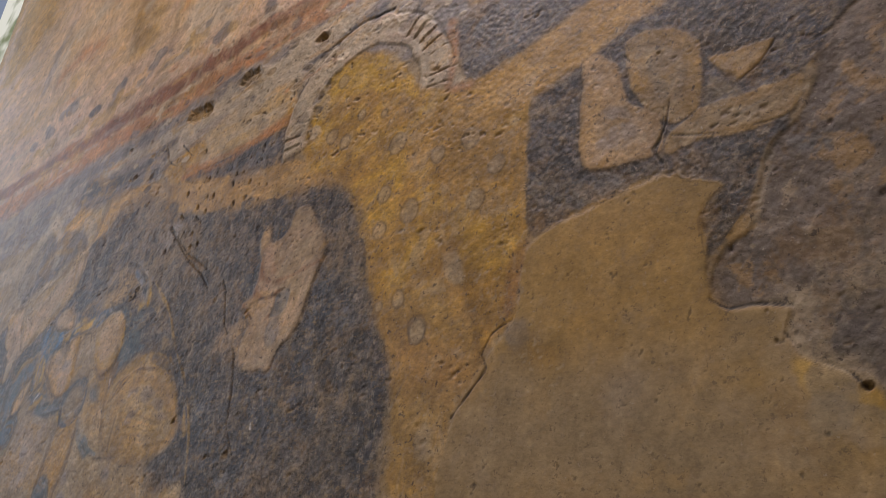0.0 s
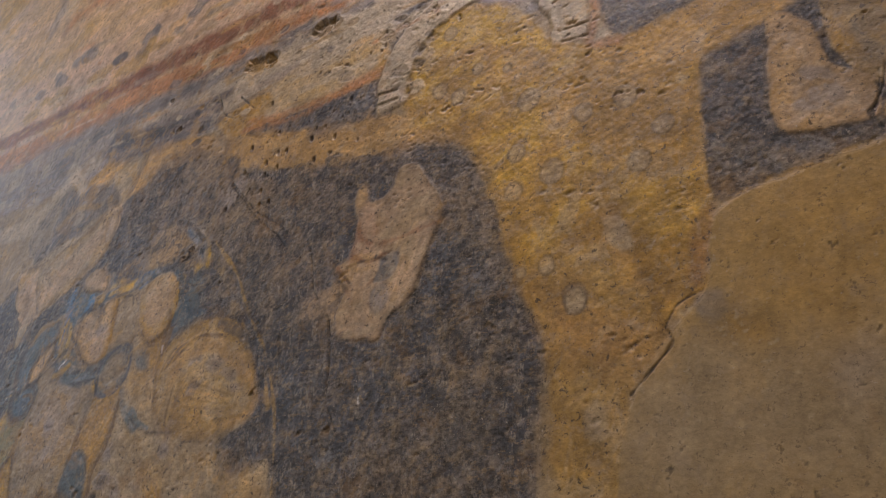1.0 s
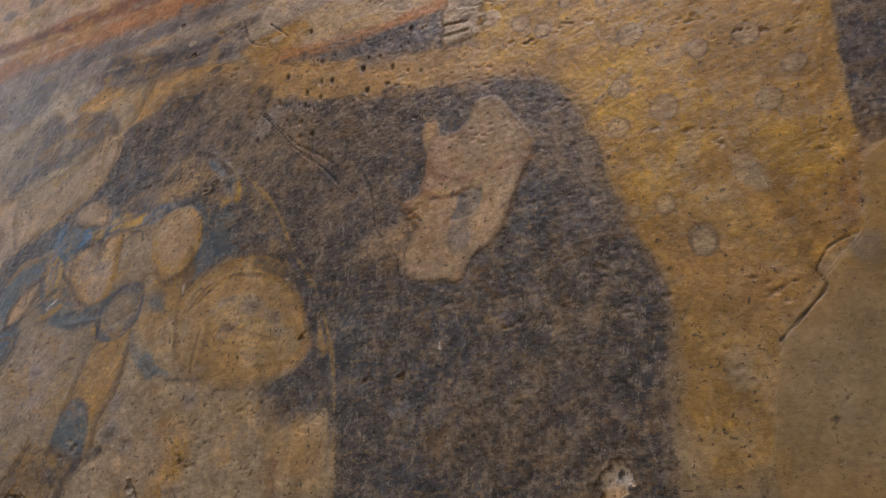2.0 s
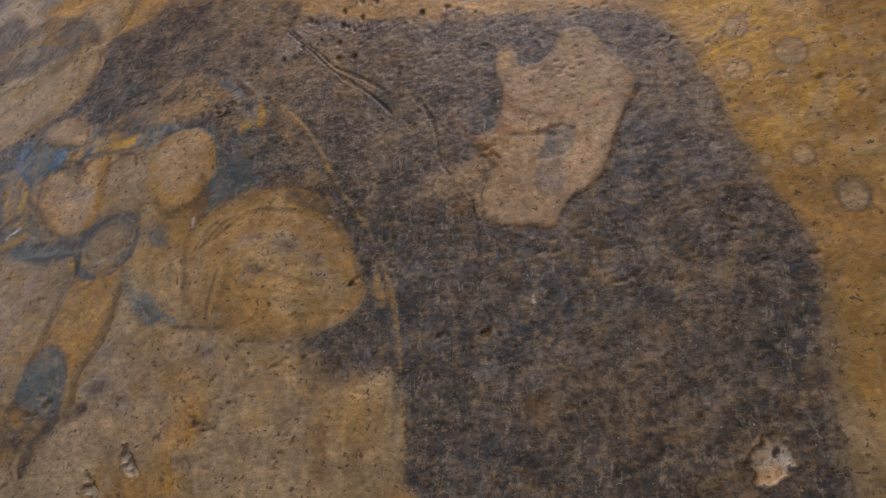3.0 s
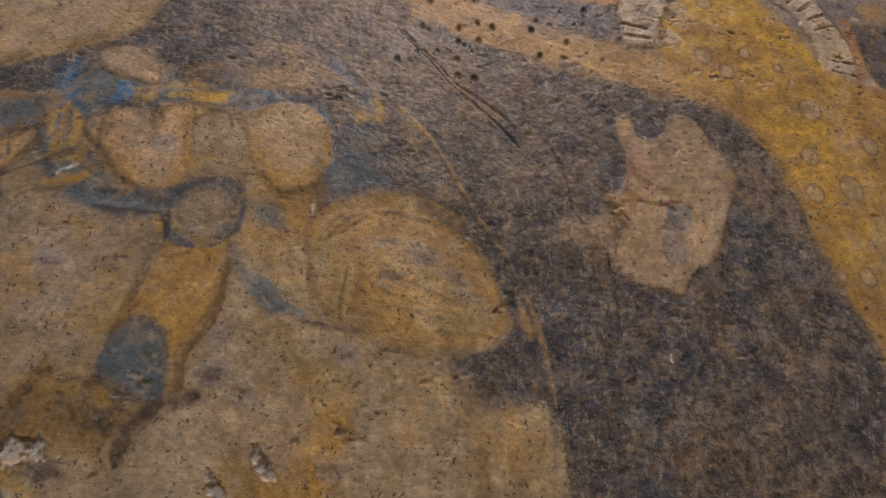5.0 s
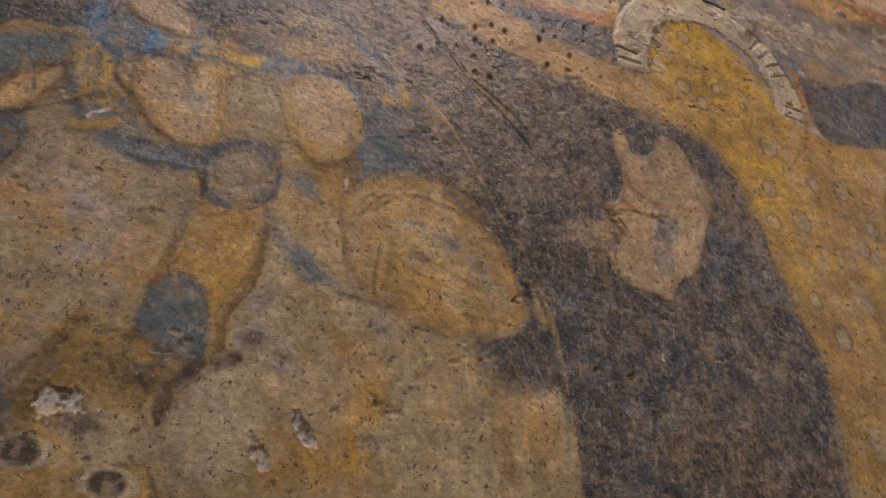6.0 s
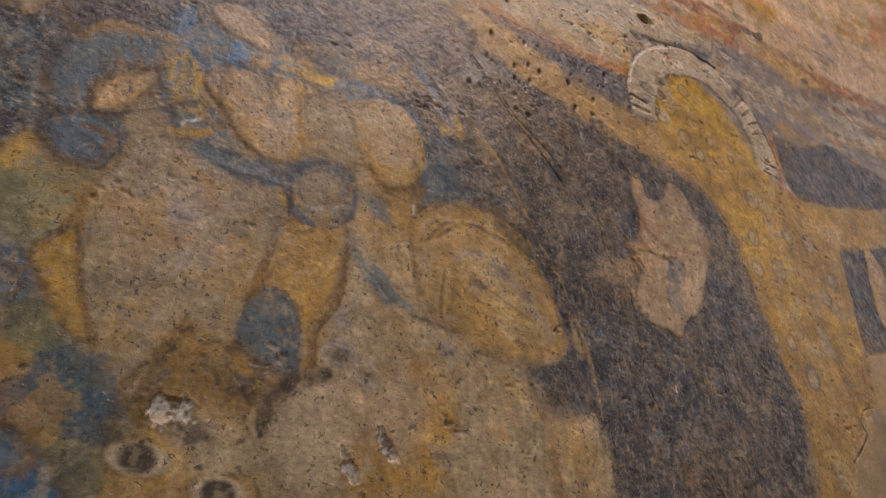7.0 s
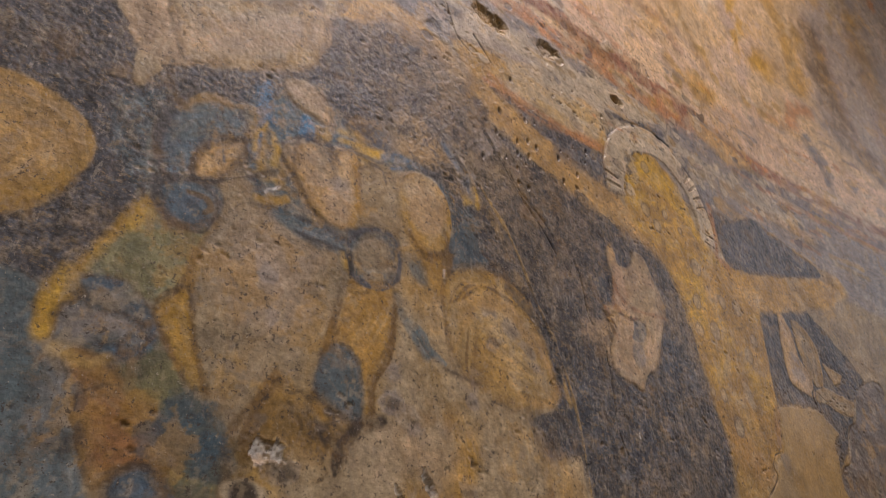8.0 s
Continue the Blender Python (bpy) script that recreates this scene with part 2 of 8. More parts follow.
def ramp(v, a, b):
    t = np.clip((v - a) / (b - a), 0, 1)
    return t * t * (3 - 2 * t)


def lay(name, col, cover, sl, c2=None, own=True):
    """Brush a pigment over part of the wall; own: it counts as a piece of its own."""
    paint = np.array(PIGMENT[col])
    if c2:
        n = N_FLECK[sl] if col.startswith(("slate", "dark")) else N_MIX[sl] * 0.7 + N_BRUSH[sl] * 0.4
        k = (0.62 if c2 == "umber" else 0.75) * ramp(n, -0.15 if not c2 == "umber" else 0.0, 0.65)[..., None]
        paint = paint * (1 - k) + np.array(PIGMENT[c2]) * k
    COLOUR[sl] = COLOUR[sl] * (1 - cover[..., None]) + paint * cover[..., None]
    if own:
        AREA_NAMES.append(name)
        AREA[sl][cover > 0.5] = len(AREA_NAMES) - 1


SHADED = {"pale_oval": "ochre", "yellow_oval": "gold2", "ochre_garment": "brownochre", "grey_head": "grey", "bluegrey_leaf": "slate", "blue_oval": "bluedark", "pale_drapery": "tanochre", "tan_patch": "brownochre"}
FLAT = ("upper_register", "frieze_band", "dark_mantle", "ochre_repair", "bare_plaster", "slate_field", "dark_spot")
OUTLINES = []
NO_LINE = ("upper_register", "frieze_band", "grey_band", "dark_mantle", "gold_garment", "ochre_repair", "bare_plaster", "beige_garment", "ochre_limb", "blue_field", "dark_spot", "halo_field", "blue_patch")


def fill(name, col, pts, soft=0.008, wob=0.006, al=1.0, c2=None):
    soft, wob = soft * 0.5, wob * 0.6
    d, sl = depth(pts, True, soft + wob * 2 + 0.008)
    d = d + wob * N_EDGE[sl] + 0.4 * wob * N_MID[sl] + 0.25 * wob * N_DRAG[sl]
    cover = ramp(d, -soft, soft) * al
    cover = cover * (1 - (0.35 if al < 1 else 0.12) * ramp(N_MID[sl] + 0.5 * N_MIX[sl], 0.45, 1.2))
    lay(name, col, cover, sl, c2, al >= 0.8)
    if name in SHADED and al >= 0.8:
        lay(name, SHADED[name], 0.55 * ramp(0.03 - d + 0.012 * N_WARP[sl], 0, 0.032) * ramp(d, -0.002, 0.003), sl, None, False)
    if al >= 0.8 and name not in FLAT:
        # brush marks that run along the shape's outline
        run = d + 0.5 * wob * N_EDGE[sl]
        flow = 0.65 * lattice(run * 95, (X[sl] + 0.6 * Z[sl]) * 15) + 0.5 * lattice(run * 210, (X[sl] - 0.5 * Z[sl]) * 28)
        lay(name, "brownochre" if not col.startswith(("blue", "slate", "green", "grey")) else "slate", 0.24 * cover * ramp(flow, 0.12, 0.55), sl, None, False)
        lay(name, "cream" if not col.startswith(("blue", "slate", "green")) else "bluelight", 0.16 * cover * ramp(-flow, 0.15, 0.6), sl, None, False)
    if al >= 0.8:
        # the hand followed the outline near it, and its own habit further in
        habit = dict(dark_mantle=90, gold_garment=18, halo_field=30, upper_register=66, frieze_band=20, grey_band=4, ochre_limb=8, beige_garment=112, slate_field=80).get(name, 55)
        dz, dx = np.gradient(d, AZ[sl[0]], AX[sl[1]])
        edge_way, k = np.arctan2(dx, -dz), ramp(0.05 - d, 0.0, 0.04) * (name not in ("dark_mantle", "upper_register", "frieze_band", "grey_band"))
        way = np.arctan2(k * np.sin(2 * edge_way) + (1 - k) * math.sin(2 * radians(habit)), k * np.cos(2 * edge_way) + (1 - k) * math.cos(2 * radians(habit))) / 2
        SLANT[sl] = np.where(cover > 0.4, way + 0.25 * N_MIX[sl], SLANT[sl])
    if name not in NO_LINE and al >= 0.8:
        OUTLINES.append((len(AREA_NAMES) - 1, d, sl))


def brushwork(count, x0, x1, z0, z1, size):
    """Short strokes over the painted shapes, each a shade off the paint it lies on."""
    names = np.array(AREA_NAMES)
    shades = [np.array(PIGMENT[s]) for s in ("ochre", "brownochre", "greybeige", "lilac", "pinkbeige", "umber2", "bluegrey", "cream", "tan")]
    for k in range(count):
        x, z = rng.uniform(x0, x1), rng.uniform(z0, z1)
        i, j = min(np.searchsorted(AX, x), COLS_N - 1), min(np.searchsorted(AZ, z), ROWS_N - 1)
        name = names[AREA[j, i]]
        if name in ("plaster_chip", "dark_oval", "stucco_halo"):
            continue
        soft_zone = name in ("ochre_repair", "bare_plaster", "halo_field")
        length, width = size * rng.uniform(0.012, 0.05), size * rng.uniform(0.0018, 0.0055)
        reach = length * 0.6 + width
        sl = (slice(*np.searchsorted(AZ, (z - reach, z + reach))), slice(*np.searchsorted(AX, (x - reach, x + reach))))
        a = SLANT[j, i] + rng.normal(0, 0.22)
        du, dv = X[sl] - x, Z[sl] - z
        u, v = du * math.cos(a) + dv * math.sin(a), dv * math.cos(a) - du * math.sin(a)
        v = v - rng.normal(0, 4) * u * u
        cover = ramp(width / 2 - np.abs(v) + 0.0012 * N_MID[sl], -0.0011, 0.0011) * ramp(length / 2 - np.abs(u) + 0.006 * N_MID[sl], -0.006, 0.004)
        here = COLOUR[j, i]
        shade = here * rng.choice((0.42, 0.6, 0.75, 1.25, 1.45, 1.6))
        if rng.random() < 0.55:
            pick = int(rng.integers(0, len(shades)))
            if name == "dark_mantle" or name == "slate_field":
                pick = (8, 6, 5, 3, 8)[pick % 5]
            shade = shade * 0.4 + shades[pick] * 0.6
        COLOUR[sl] += (shade - COLOUR[sl]) * (cover * rng.uniform(0.10, 0.36) * (0.3 if soft_zone else 1.0))[..., None]


def draw_outlines():
    """Dark, broken contour lines round the painted shapes, where nothing lies over them."""
    for k, d, sl in OUTLINES:
        own = (AREA[sl] == k).astype(float)
        for i in range(3):
            own[1:-1, 1:-1] = np.maximum.reduce([own[1:-1, 1:-1], own[:-2, 1:-1], own[2:, 1:-1], own[1:-1, :-2], own[1:-1, 2:]])
        thick = 0.0016 + 0.003 * N_WARP[sl]
        line = ramp(thick - np.abs(d + 0.001 + 0.002 * N_MID[sl]), -0.0016, 0.0012) * ramp(N_WARP2[sl] + 0.8 * N_EDGE[sl], -0.8, 0.0)
        rim = ramp(0.009 + 0.004 * N_WARP[sl] - np.abs(d), 0.0, 0.009) * ramp(N_MIX[sl] + 0.6 * N_WARP[sl], -0.7, 0.5)
        lay("contour", "brown", 0.5 * rim * own, sl, None, False)
        lay("contour", "umber2", 0.5 * line * own, sl, None, False)


def stroke(name, col, pts, width, soft=0.006, wob=0.004, al=1.0):
    d, sl = depth(pts, False, width + soft + wob * 2, width < 0.02)
    cover = ramp(width / 2 - d + wob * N_EDGE[sl] + 0.4 * wob * N_MID[sl], -soft, soft) * al
    cover = cover * (1 - (0.3 if width < 0.01 else 0.5) * ramp(N_BRUSH[sl] + 0.4 * N_MID[sl], 0.3, 1.0))
    lay(name, col, cover, sl, None, name in ("red_band", "orange_band"))
    if name == "seam":
        RELIEF[sl] += 0.0007 * ramp(width - d, 0, width)


def spot(name, col, at, rx, rz, wob=0.003, al=1.0, ring=0.0):
    c = np.array([(at[0] - rx, at[1] - rz), (at[0] + rx, at[1] + rz)])
    i0, i1, j0, j1 = window_of(c, 0.012 + 3 * wob)
    sl = (slice(j0, j1), slice(i0, i1))
    r = np.sqrt(((X[sl] - at[0]) / rx) ** 2 + ((Z[sl] - at[1]) / rz) ** 2)
    d = (1 - r) * min(rx, rz) + wob * N_EDGE[sl]
    cover = (ramp(ring - np.abs(d), -0.002, 0.002) if ring else ramp(d, -0.003, 0.003)) * al
    lay(name, col, cover, sl, None, al >= 0.8 and not ring)


def chip(at, w, h, deep):
    """A bit of plaster knocked out, fresh white inside."""
    i0, i1, j0, j1 = window_of(np.array([(at[0] - w, at[1] - h), (at[0] + w, at[1] + h)]), 0.01)
    sl = (slice(j0, j1), slice(i0, i1))
    lean = 0.5
    u, v = (X[sl] - at[0]) + lean * (Z[sl] - at[1]) * (h > 1.5 * w), Z[sl] - at[1]
    d = 1 - np.sqrt((u / w * 1.5) ** 2 + (v / h * 1.5) ** 2) + 0.55 * N_EDGE[sl] + 0.55 * N_MID[sl] + 0.3 * N_FINE[sl]
    k = ramp(d, 0.0, 0.25)
    RELIEF[sl] -= deep * k * (0.8 + 0.3 * N_MID[sl])
    RELIEF[sl] += 0.15 * deep * ramp(d, -0.35, -0.05) * (1 - k)
    lay("plaster_chip", "white", k * ramp(N_MID[sl] + N_FINE[sl] * 0.8 + 0.3, -0.4, 0.4), sl)
    lay("plaster_chip", "slateblue", 0.5 * k * ramp(-N_FINE[sl] - 0.5 * N_MID[sl] + 0.3 * v / h, 0.1, 0.5), sl, None, False)
    rim = k * ramp(-(v / h) + 0.6 * N_MID[sl], 0.1, 0.8)
    lay("plaster_chip", "peachochre", rim * 0.7, sl, None, False)


def hollow(at, w, h, deep):
    """A hole broken into the plaster, with a ragged lip."""
    i0, i1, j0, j1 = window_of(np.array([(at[0] - w, at[1] - h), (at[0] + w, at[1] + h)]), 0.015)
    sl = (slice(j0, j1), slice(i0, i1))
    d = 1 - np.sqrt(((X[sl] - at[0]) / w) ** 2 + ((Z[sl] - at[1]) / h) ** 2) + 0.3 * N_EDGE[sl] + 0.25 * N_MID[sl]
    k = ramp(d, 0.0, 0.5)
    RELIEF[sl] -= deep * k * (1 + 0.5 * N_MID[sl])
    RELIEF[sl] += 0.1 * deep * ramp(d, -0.4, 0.0) * (1 - k)
    lay("hole", "brownochre", 0.75 * ramp(d, -0.05, 0.2), sl, "tan", False)


def crack(pts, width):
    c = np.array(pts)
    d, sl = depth(pts, False, 0.02, True)
    d = np.abs(d + 0.0035 * N_EDGE[sl] * 0.6)
    k = ramp(width * (0.24 + 0.34 * N_MIX[sl]) - d, -0.0010, 0.0008)
    RELIEF[sl] -= min(width * 0.35, 0.0015) * k
    lay("crack", "dark2", 0.95 * k, sl, None, False)


# ---- the painting, in metres along and up the wall ----
fill("upper_register", "peach", [(-3.000, 2.790), (2.000, 2.780), (2.200, 5.300), (-3.000, 5.300)], soft=0.03, wob=0.02, c2='pinkgrey')
fill("frieze_band", "peachgrey", [(-3.000, 2.800), (1.900, 2.790), (1.900, 2.930), (-3.000, 2.970)], soft=0.03, wob=0.02, c2='peach')
fill("grey_band", "lilac", [(-3.000, 2.700), (-1.800, 2.700), (-0.300, 2.710), (1.500, 2.700), (1.500, 2.450), (-0.300, 2.470), (-1.000, 2.500), (-1.600, 2.520), (-3.000, 2.500)], soft=0.02, wob=0.015, c2='greyblue')
stroke("orange_band", "orange", [(-2.600, 2.715), (-1.800, 2.710), (-1.000, 2.715), (-0.300, 2.715), (0.900, 2.700)], 0.045, soft=0.012, wob=0.012, al=0.85)
stroke("red_band", "red", [(-2.700, 2.775), (-1.800, 2.765), (-1.200, 2.770), (-0.700, 2.775), (-0.300, 2.765), (0.900, 2.770)], 0.042, soft=0.008, wob=0.01, al=0.9)
stroke("grey_band", "greyblue", [(-1.355, 2.671), (-1.484, 2.651), (-1.664, 2.643), (-1.852, 2.608)], 0.03, al=0.8)
stroke("grey_band", "slate", [(-0.948, 2.608), (-1.076, 2.599), (-1.200, 2.591), (-1.304, 2.589), (-1.443, 2.566), (-1.622, 2.576)], 0.035, al=0.9)
stroke("grey_band", "cream", [(-1.030, 2.654), (-1.166, 2.644), (-1.281, 2.625), (-1.562, 2.615)], 0.03, al=0.5)
stroke("grey_band", "greyblue", [(-0.648, 2.618), (-0.754, 2.625), (-0.865, 2.597), (-0.990, 2.604)], 0.028, al=0.9)
fill("grey_band", "cream", [(-0.967, 2.657), (-0.877, 2.688), (-0.757, 2.662), (-0.809, 2.615), (-0.895, 2.602)], al=0.8)
fill("grey_band", "cream", [(-1.316, 2.565), (-1.247, 2.640), (-1.080, 2.648), (-0.907, 2.663), (-0.686, 2.693), (-0.802, 2.614), (-0.926, 2.527), (-1.092, 2.499), (-1.208, 2.512)], soft=0.015, c2='lilac')
stroke("grey_band", "greyblue", [(-0.643, 2.691), (-0.376, 2.716), (-0.120, 2.722), (0.322, 2.711)], 0.035, al=0.8)
stroke("grey_band", "cream", [(-0.677, 2.633), (-0.401, 2.637), (-0.099, 2.641)], 0.03, al=0.6)
stroke("grey_band", "ochre", [(-0.502, 2.544), (-0.238, 2.523), (-0.003, 2.501)], 0.04, al=0.6)
fill("ochre_limb", "ochre", [(-1.323, 2.536), (-1.281, 2.555), (-1.182, 2.570), (-1.072, 2.570), (-0.969, 2.571), (-0.896, 2.561), (-0.903, 2.504), (-0.927, 2.477), (-1.059, 2.481), (-1.208, 2.484), (-1.217, 2.458), (-1.281, 2.487)], wob=0.01, c2='tan')
fill("dark_wedge", "slate", [(-1.225, 2.475), (-1.084, 2.476), (-0.959, 2.472), (-0.921, 2.467), (-0.894, 2.387), (-0.988, 2.407), (-1.076, 2.421), (-1.173, 2.448)], wob=0.006, c2='greyblue')
fill("ochre_limb", "peachochre", [(-1.760, 2.392), (-1.703, 2.489), (-1.604, 2.551), (-1.399, 2.525), (-1.218, 2.462), (-1.050, 2.416), (-0.894, 2.384), (-0.777, 2.359), (-0.681, 2.296), (-0.708, 2.232), (-0.876, 2.288), (-1.038, 2.331), (-1.202, 2.384), (-1.377, 2.441), (-1.521, 2.433), (-1.606, 2.378)], soft=0.012, wob=0.01, c2='ochre')
stroke("grey_band", "cream", [(-1.997, 2.455), (-1.865, 2.449), (-1.776, 2.526), (-1.691, 2.558)], 0.05, al=0.6)
fill("dark_wedge", "slate", [(-0.539, 2.499), (-0.493, 2.514), (-0.441, 2.512), (-0.360, 2.463), (-0.385, 2.423), (-0.443, 2.417), (-0.483, 2.422), (-0.530, 2.447)], soft=0.012, c2='lilac')
stroke("pale_border", "cream", [(-0.463, 2.417), (-0.493, 2.400), (-0.535, 2.383)], 0.035, al=0.8)
fill("gold_garment", "ochre", [(-0.857, 2.540), (-0.747, 2.556), (-0.666, 2.513), (-0.607, 2.418), (-0.545, 2.379), (-0.444, 2.380), (-0.350, 2.403), (-0.295, 2.434), (-0.207, 2.396), (-0.301, 2.353), (-0.389, 2.332), (-0.411, 2.283), (-0.417, 2.185), (-0.417, 2.100), (-0.429, 2.040), (-0.437, 1.981), (-0.484, 1.948), (-0.534, 1.872), (-0.540, 1.768), (-0.615, 1.749), (-0.629, 1.823), (-0.639, 1.957), (-0.676, 2.039), (-0.700, 2.126), (-0.733, 2.223), (-0.772, 2.300), (-0.860, 2.368), (-0.868, 2.468)], soft=0.014, wob=0.008, c2='gold')
fill("gold_garment", "tanochre", [(-0.644, 2.031), (-0.576, 2.064), (-0.510, 1.999), (-0.493, 1.936), (-0.543, 1.874), (-0.548, 1.756), (-0.624, 1.756), (-0.636, 1.918)], soft=0.03, wob=0.02, c2='tan', al=0.75)
fill("halo_field", "gold", [(-0.864, 2.492), (-0.814, 2.538), (-0.733, 2.544), (-0.665, 2.500), (-0.613, 2.421), (-0.617, 2.395), (-0.673, 2.439), (-0.738, 2.464), (-0.805, 2.471), (-0.842, 2.432)], soft=0.012, wob=0.006, c2='ochre')
fill("halo_field", "gold", [(-0.531, 2.155), (-0.466, 2.116), (-0.428, 2.087), (-0.433, 2.049), (-0.484, 2.055), (-0.525, 2.092)], soft=0.03, c2='ochre', al=0.6)
fill("red_border", "brownred", [(-0.445, 2.068), (-0.416, 2.083), (-0.426, 2.023), (-0.447, 1.984), (-0.459, 2.002)], soft=0.01, al=0.5)
stroke("gold_garment", "gold", [(-0.595, 2.158), (-0.608, 2.117), (-0.632, 2.088)], 0.018, al=0.5)
stroke("gold_garment", "peachochre", [(-0.539, 2.096), (-0.533, 2.036), (-0.510, 1.999)], 0.02, al=0.6)
fill("dark_mantle", "slate", [(-1.593, 2.355), (-1.530, 2.416), (-1.460, 2.455), (-1.351, 2.460), (-1.239, 2.408), (-1.137, 2.367), (-1.045, 2.346), (-0.919, 2.323), (-0.803, 2.304), (-0.746, 2.272), (-0.720, 2.208), (-0.695, 2.129), (-0.678, 2.062), (-0.658, 2.004), (-0.635, 1.949), (-0.634, 1.901), (-0.649, 1.838), (-0.656, 1.772), (-0.665, 1.674), (-1.027, 1.683), (-1.042, 1.800), (-1.108, 1.814), (-1.173, 1.857), (-1.167, 1.920), (-1.162, 1.996), (-1.215, 2.070), (-1.265, 2.106), (-1.372, 2.212), (-1.501, 2.272)], soft=0.03, wob=0.014, c2='umber')
fill("dark_mantle", "slateblue", [(-0.817, 2.137), (-0.756, 2.135), (-0.695, 2.101), (-0.686, 2.068), (-0.737, 2.055), (-0.806, 2.069)], soft=0.025, wob=0.015, al=0.7)
fill("dark_mantle", "slatebrown", [(-1.277, 2.337), (-1.116, 2.337), (-1.023, 2.250), (-1.030, 2.114), (-1.113, 2.131), (-1.231, 2.232)], soft=0.04, wob=0.03, al=0.6)
fill("dark_mantle", "slateblue", [(-1.069, 2.006), (-0.979, 1.985), (-0.954, 1.882), (-0.971, 1.807), (-0.943, 1.713), (-1.030, 1.716)], soft=0.03, wob=0.02, al=0.6)
fill("dark_mantle", "slatebrown", [(-0.896, 1.876), (-0.761, 1.899), (-0.684, 1.841), (-0.684, 1.723), (-0.830, 1.688), (-0.896, 1.766)], soft=0.06, wob=0.03, al=0.55)
fill("dark_mantle", "greyblue", [(-0.742, 2.064), (-0.698, 2.070), (-0.691, 2.024), (-0.733, 2.025)], soft=0.015, al=0.5)
fill("dark_mantle", "slate", [(-1.980, 2.192), (-1.820, 2.316), (-1.805, 2.212), (-1.742, 2.208), (-1.617, 2.275), (-1.538, 2.413), (-1.431, 2.389), (-1.290, 2.319), (-1.314, 2.221), (-1.424, 2.251), (-1.558, 2.230), (-1.662, 2.182), (-1.749, 2.134), (-1.763, 2.069), (-1.756, 2.005), (-1.798, 1.907), (-1.869, 1.864), (-1.903, 1.921), (-1.844, 1.960), (-1.815, 2.028), (-1.852, 2.084), (-1.947, 2.073)], soft=0.015, wob=0.012, c2='umber')
fill("pale_patch", "pinkbeige", [(-0.948, 2.254), (-0.934, 2.272), (-0.922, 2.254), (-0.920, 2.231), (-0.895, 2.232), (-0.877, 2.248), (-0.868, 2.274), (-0.842, 2.278), (-0.818, 2.251), (-0.796, 2.215), (-0.784, 2.180), (-0.799, 2.139), (-0.815, 2.103), (-0.828, 2.065), (-0.843, 2.046), (-0.869, 2.033), (-0.883, 1.998), (-0.913, 2.003), (-0.943, 2.009), (-0.960, 2.021), (-0.961, 2.058), (-0.947, 2.090), (-0.966, 2.117), (-0.968, 2.131), (-0.948, 2.140), (-0.938, 2.175), (-0.938, 2.201), (-0.947, 2.221)], soft=0.014, wob=0.005, c2='tan')
fill("pale_patch", "pinkbeige", [(-1.031, 2.064), (-1.025, 2.087), (-1.001, 2.099), (-0.974, 2.098), (-0.949, 2.098), (-0.957, 2.055), (-0.966, 2.028), (-0.987, 2.049), (-1.013, 2.057)], soft=0.03, wob=0.016, al=0.75, c2='tan')
spot("grey_oval", "greyblue", (-0.875, 2.112), 0.016, 0.022, wob=0.003)
spot("grey_oval", "greyblue", (-0.888, 2.061), 0.015, 0.022, wob=0.004, al=0.6)
spot("grey_oval", "slateblue", (-0.976, 2.168), 0.017, 0.013, wob=0.003)
spot("grey_oval", "umber2", (-0.799, 2.190), 0.014, 0.018, ring=0.0012, al=0.5)
spot("grey_oval", "greyblue", (-0.959, 1.851), 0.018, 0.022, wob=0.003, al=0.7)
spot("pale_patch", "ochre", (-0.935, 2.244), 0.012, 0.022, wob=0.003, al=0.35)
fill("pale_patch", "pink", [(-0.932, 2.226), (-0.904, 2.214), (-0.904, 2.149), (-0.936, 2.141)], soft=0.015, al=0.35)
fill("slate_field", "slatedark", [(-0.415, 2.220), (-0.403, 2.309), (-0.354, 2.334), (-0.301, 2.355), (-0.216, 2.392), (-0.010, 2.246), (-0.032, 2.191), (-0.084, 2.161), (-0.098, 2.102), (-0.113, 2.102), (-0.141, 2.072), (-0.168, 2.062), (-0.198, 2.075), (-0.234, 2.108), (-0.290, 2.112), (-0.367, 2.095), (-0.417, 2.088)], soft=0.008, wob=0.006, c2='slatebrown')
fill("slate_field", "dark", [(-0.185, 2.121), (-0.123, 2.111), (-0.132, 2.075), (-0.154, 2.030), (-0.190, 1.996), (-0.203, 1.990), (-0.203, 2.034), (-0.185, 2.063)], soft=0.006, wob=0.006, c2='slate')
fill("slate_field", "greyblue", [(-0.415, 2.099), (-0.376, 2.144), (-0.317, 2.146), (-0.275, 2.114), (-0.359, 2.097)], soft=0.012, al=0.8)
fill("slate_field", "slateblue", [(-0.409, 2.156), (-0.372, 2.150), (-0.378, 2.111), (-0.411, 2.110)], soft=0.006)
fill("pale_oval", "tan", [(-0.267, 2.317), (-0.239, 2.324), (-0.202, 2.307), (-0.174, 2.271), (-0.176, 2.221), (-0.187, 2.177), (-0.219, 2.169), (-0.245, 2.198), (-0.264, 2.250)], soft=0.005, wob=0.003, c2='tanochre')
fill("pale_oval", "pinkbeige", [(-0.325, 2.317), (-0.300, 2.316), (-0.278, 2.287), (-0.272, 2.228), (-0.235, 2.189), (-0.232, 2.151), (-0.244, 2.136), (-0.287, 2.142), (-0.325, 2.145), (-0.339, 2.163), (-0.339, 2.224)], soft=0.005, wob=0.004, c2='pinkgrey')
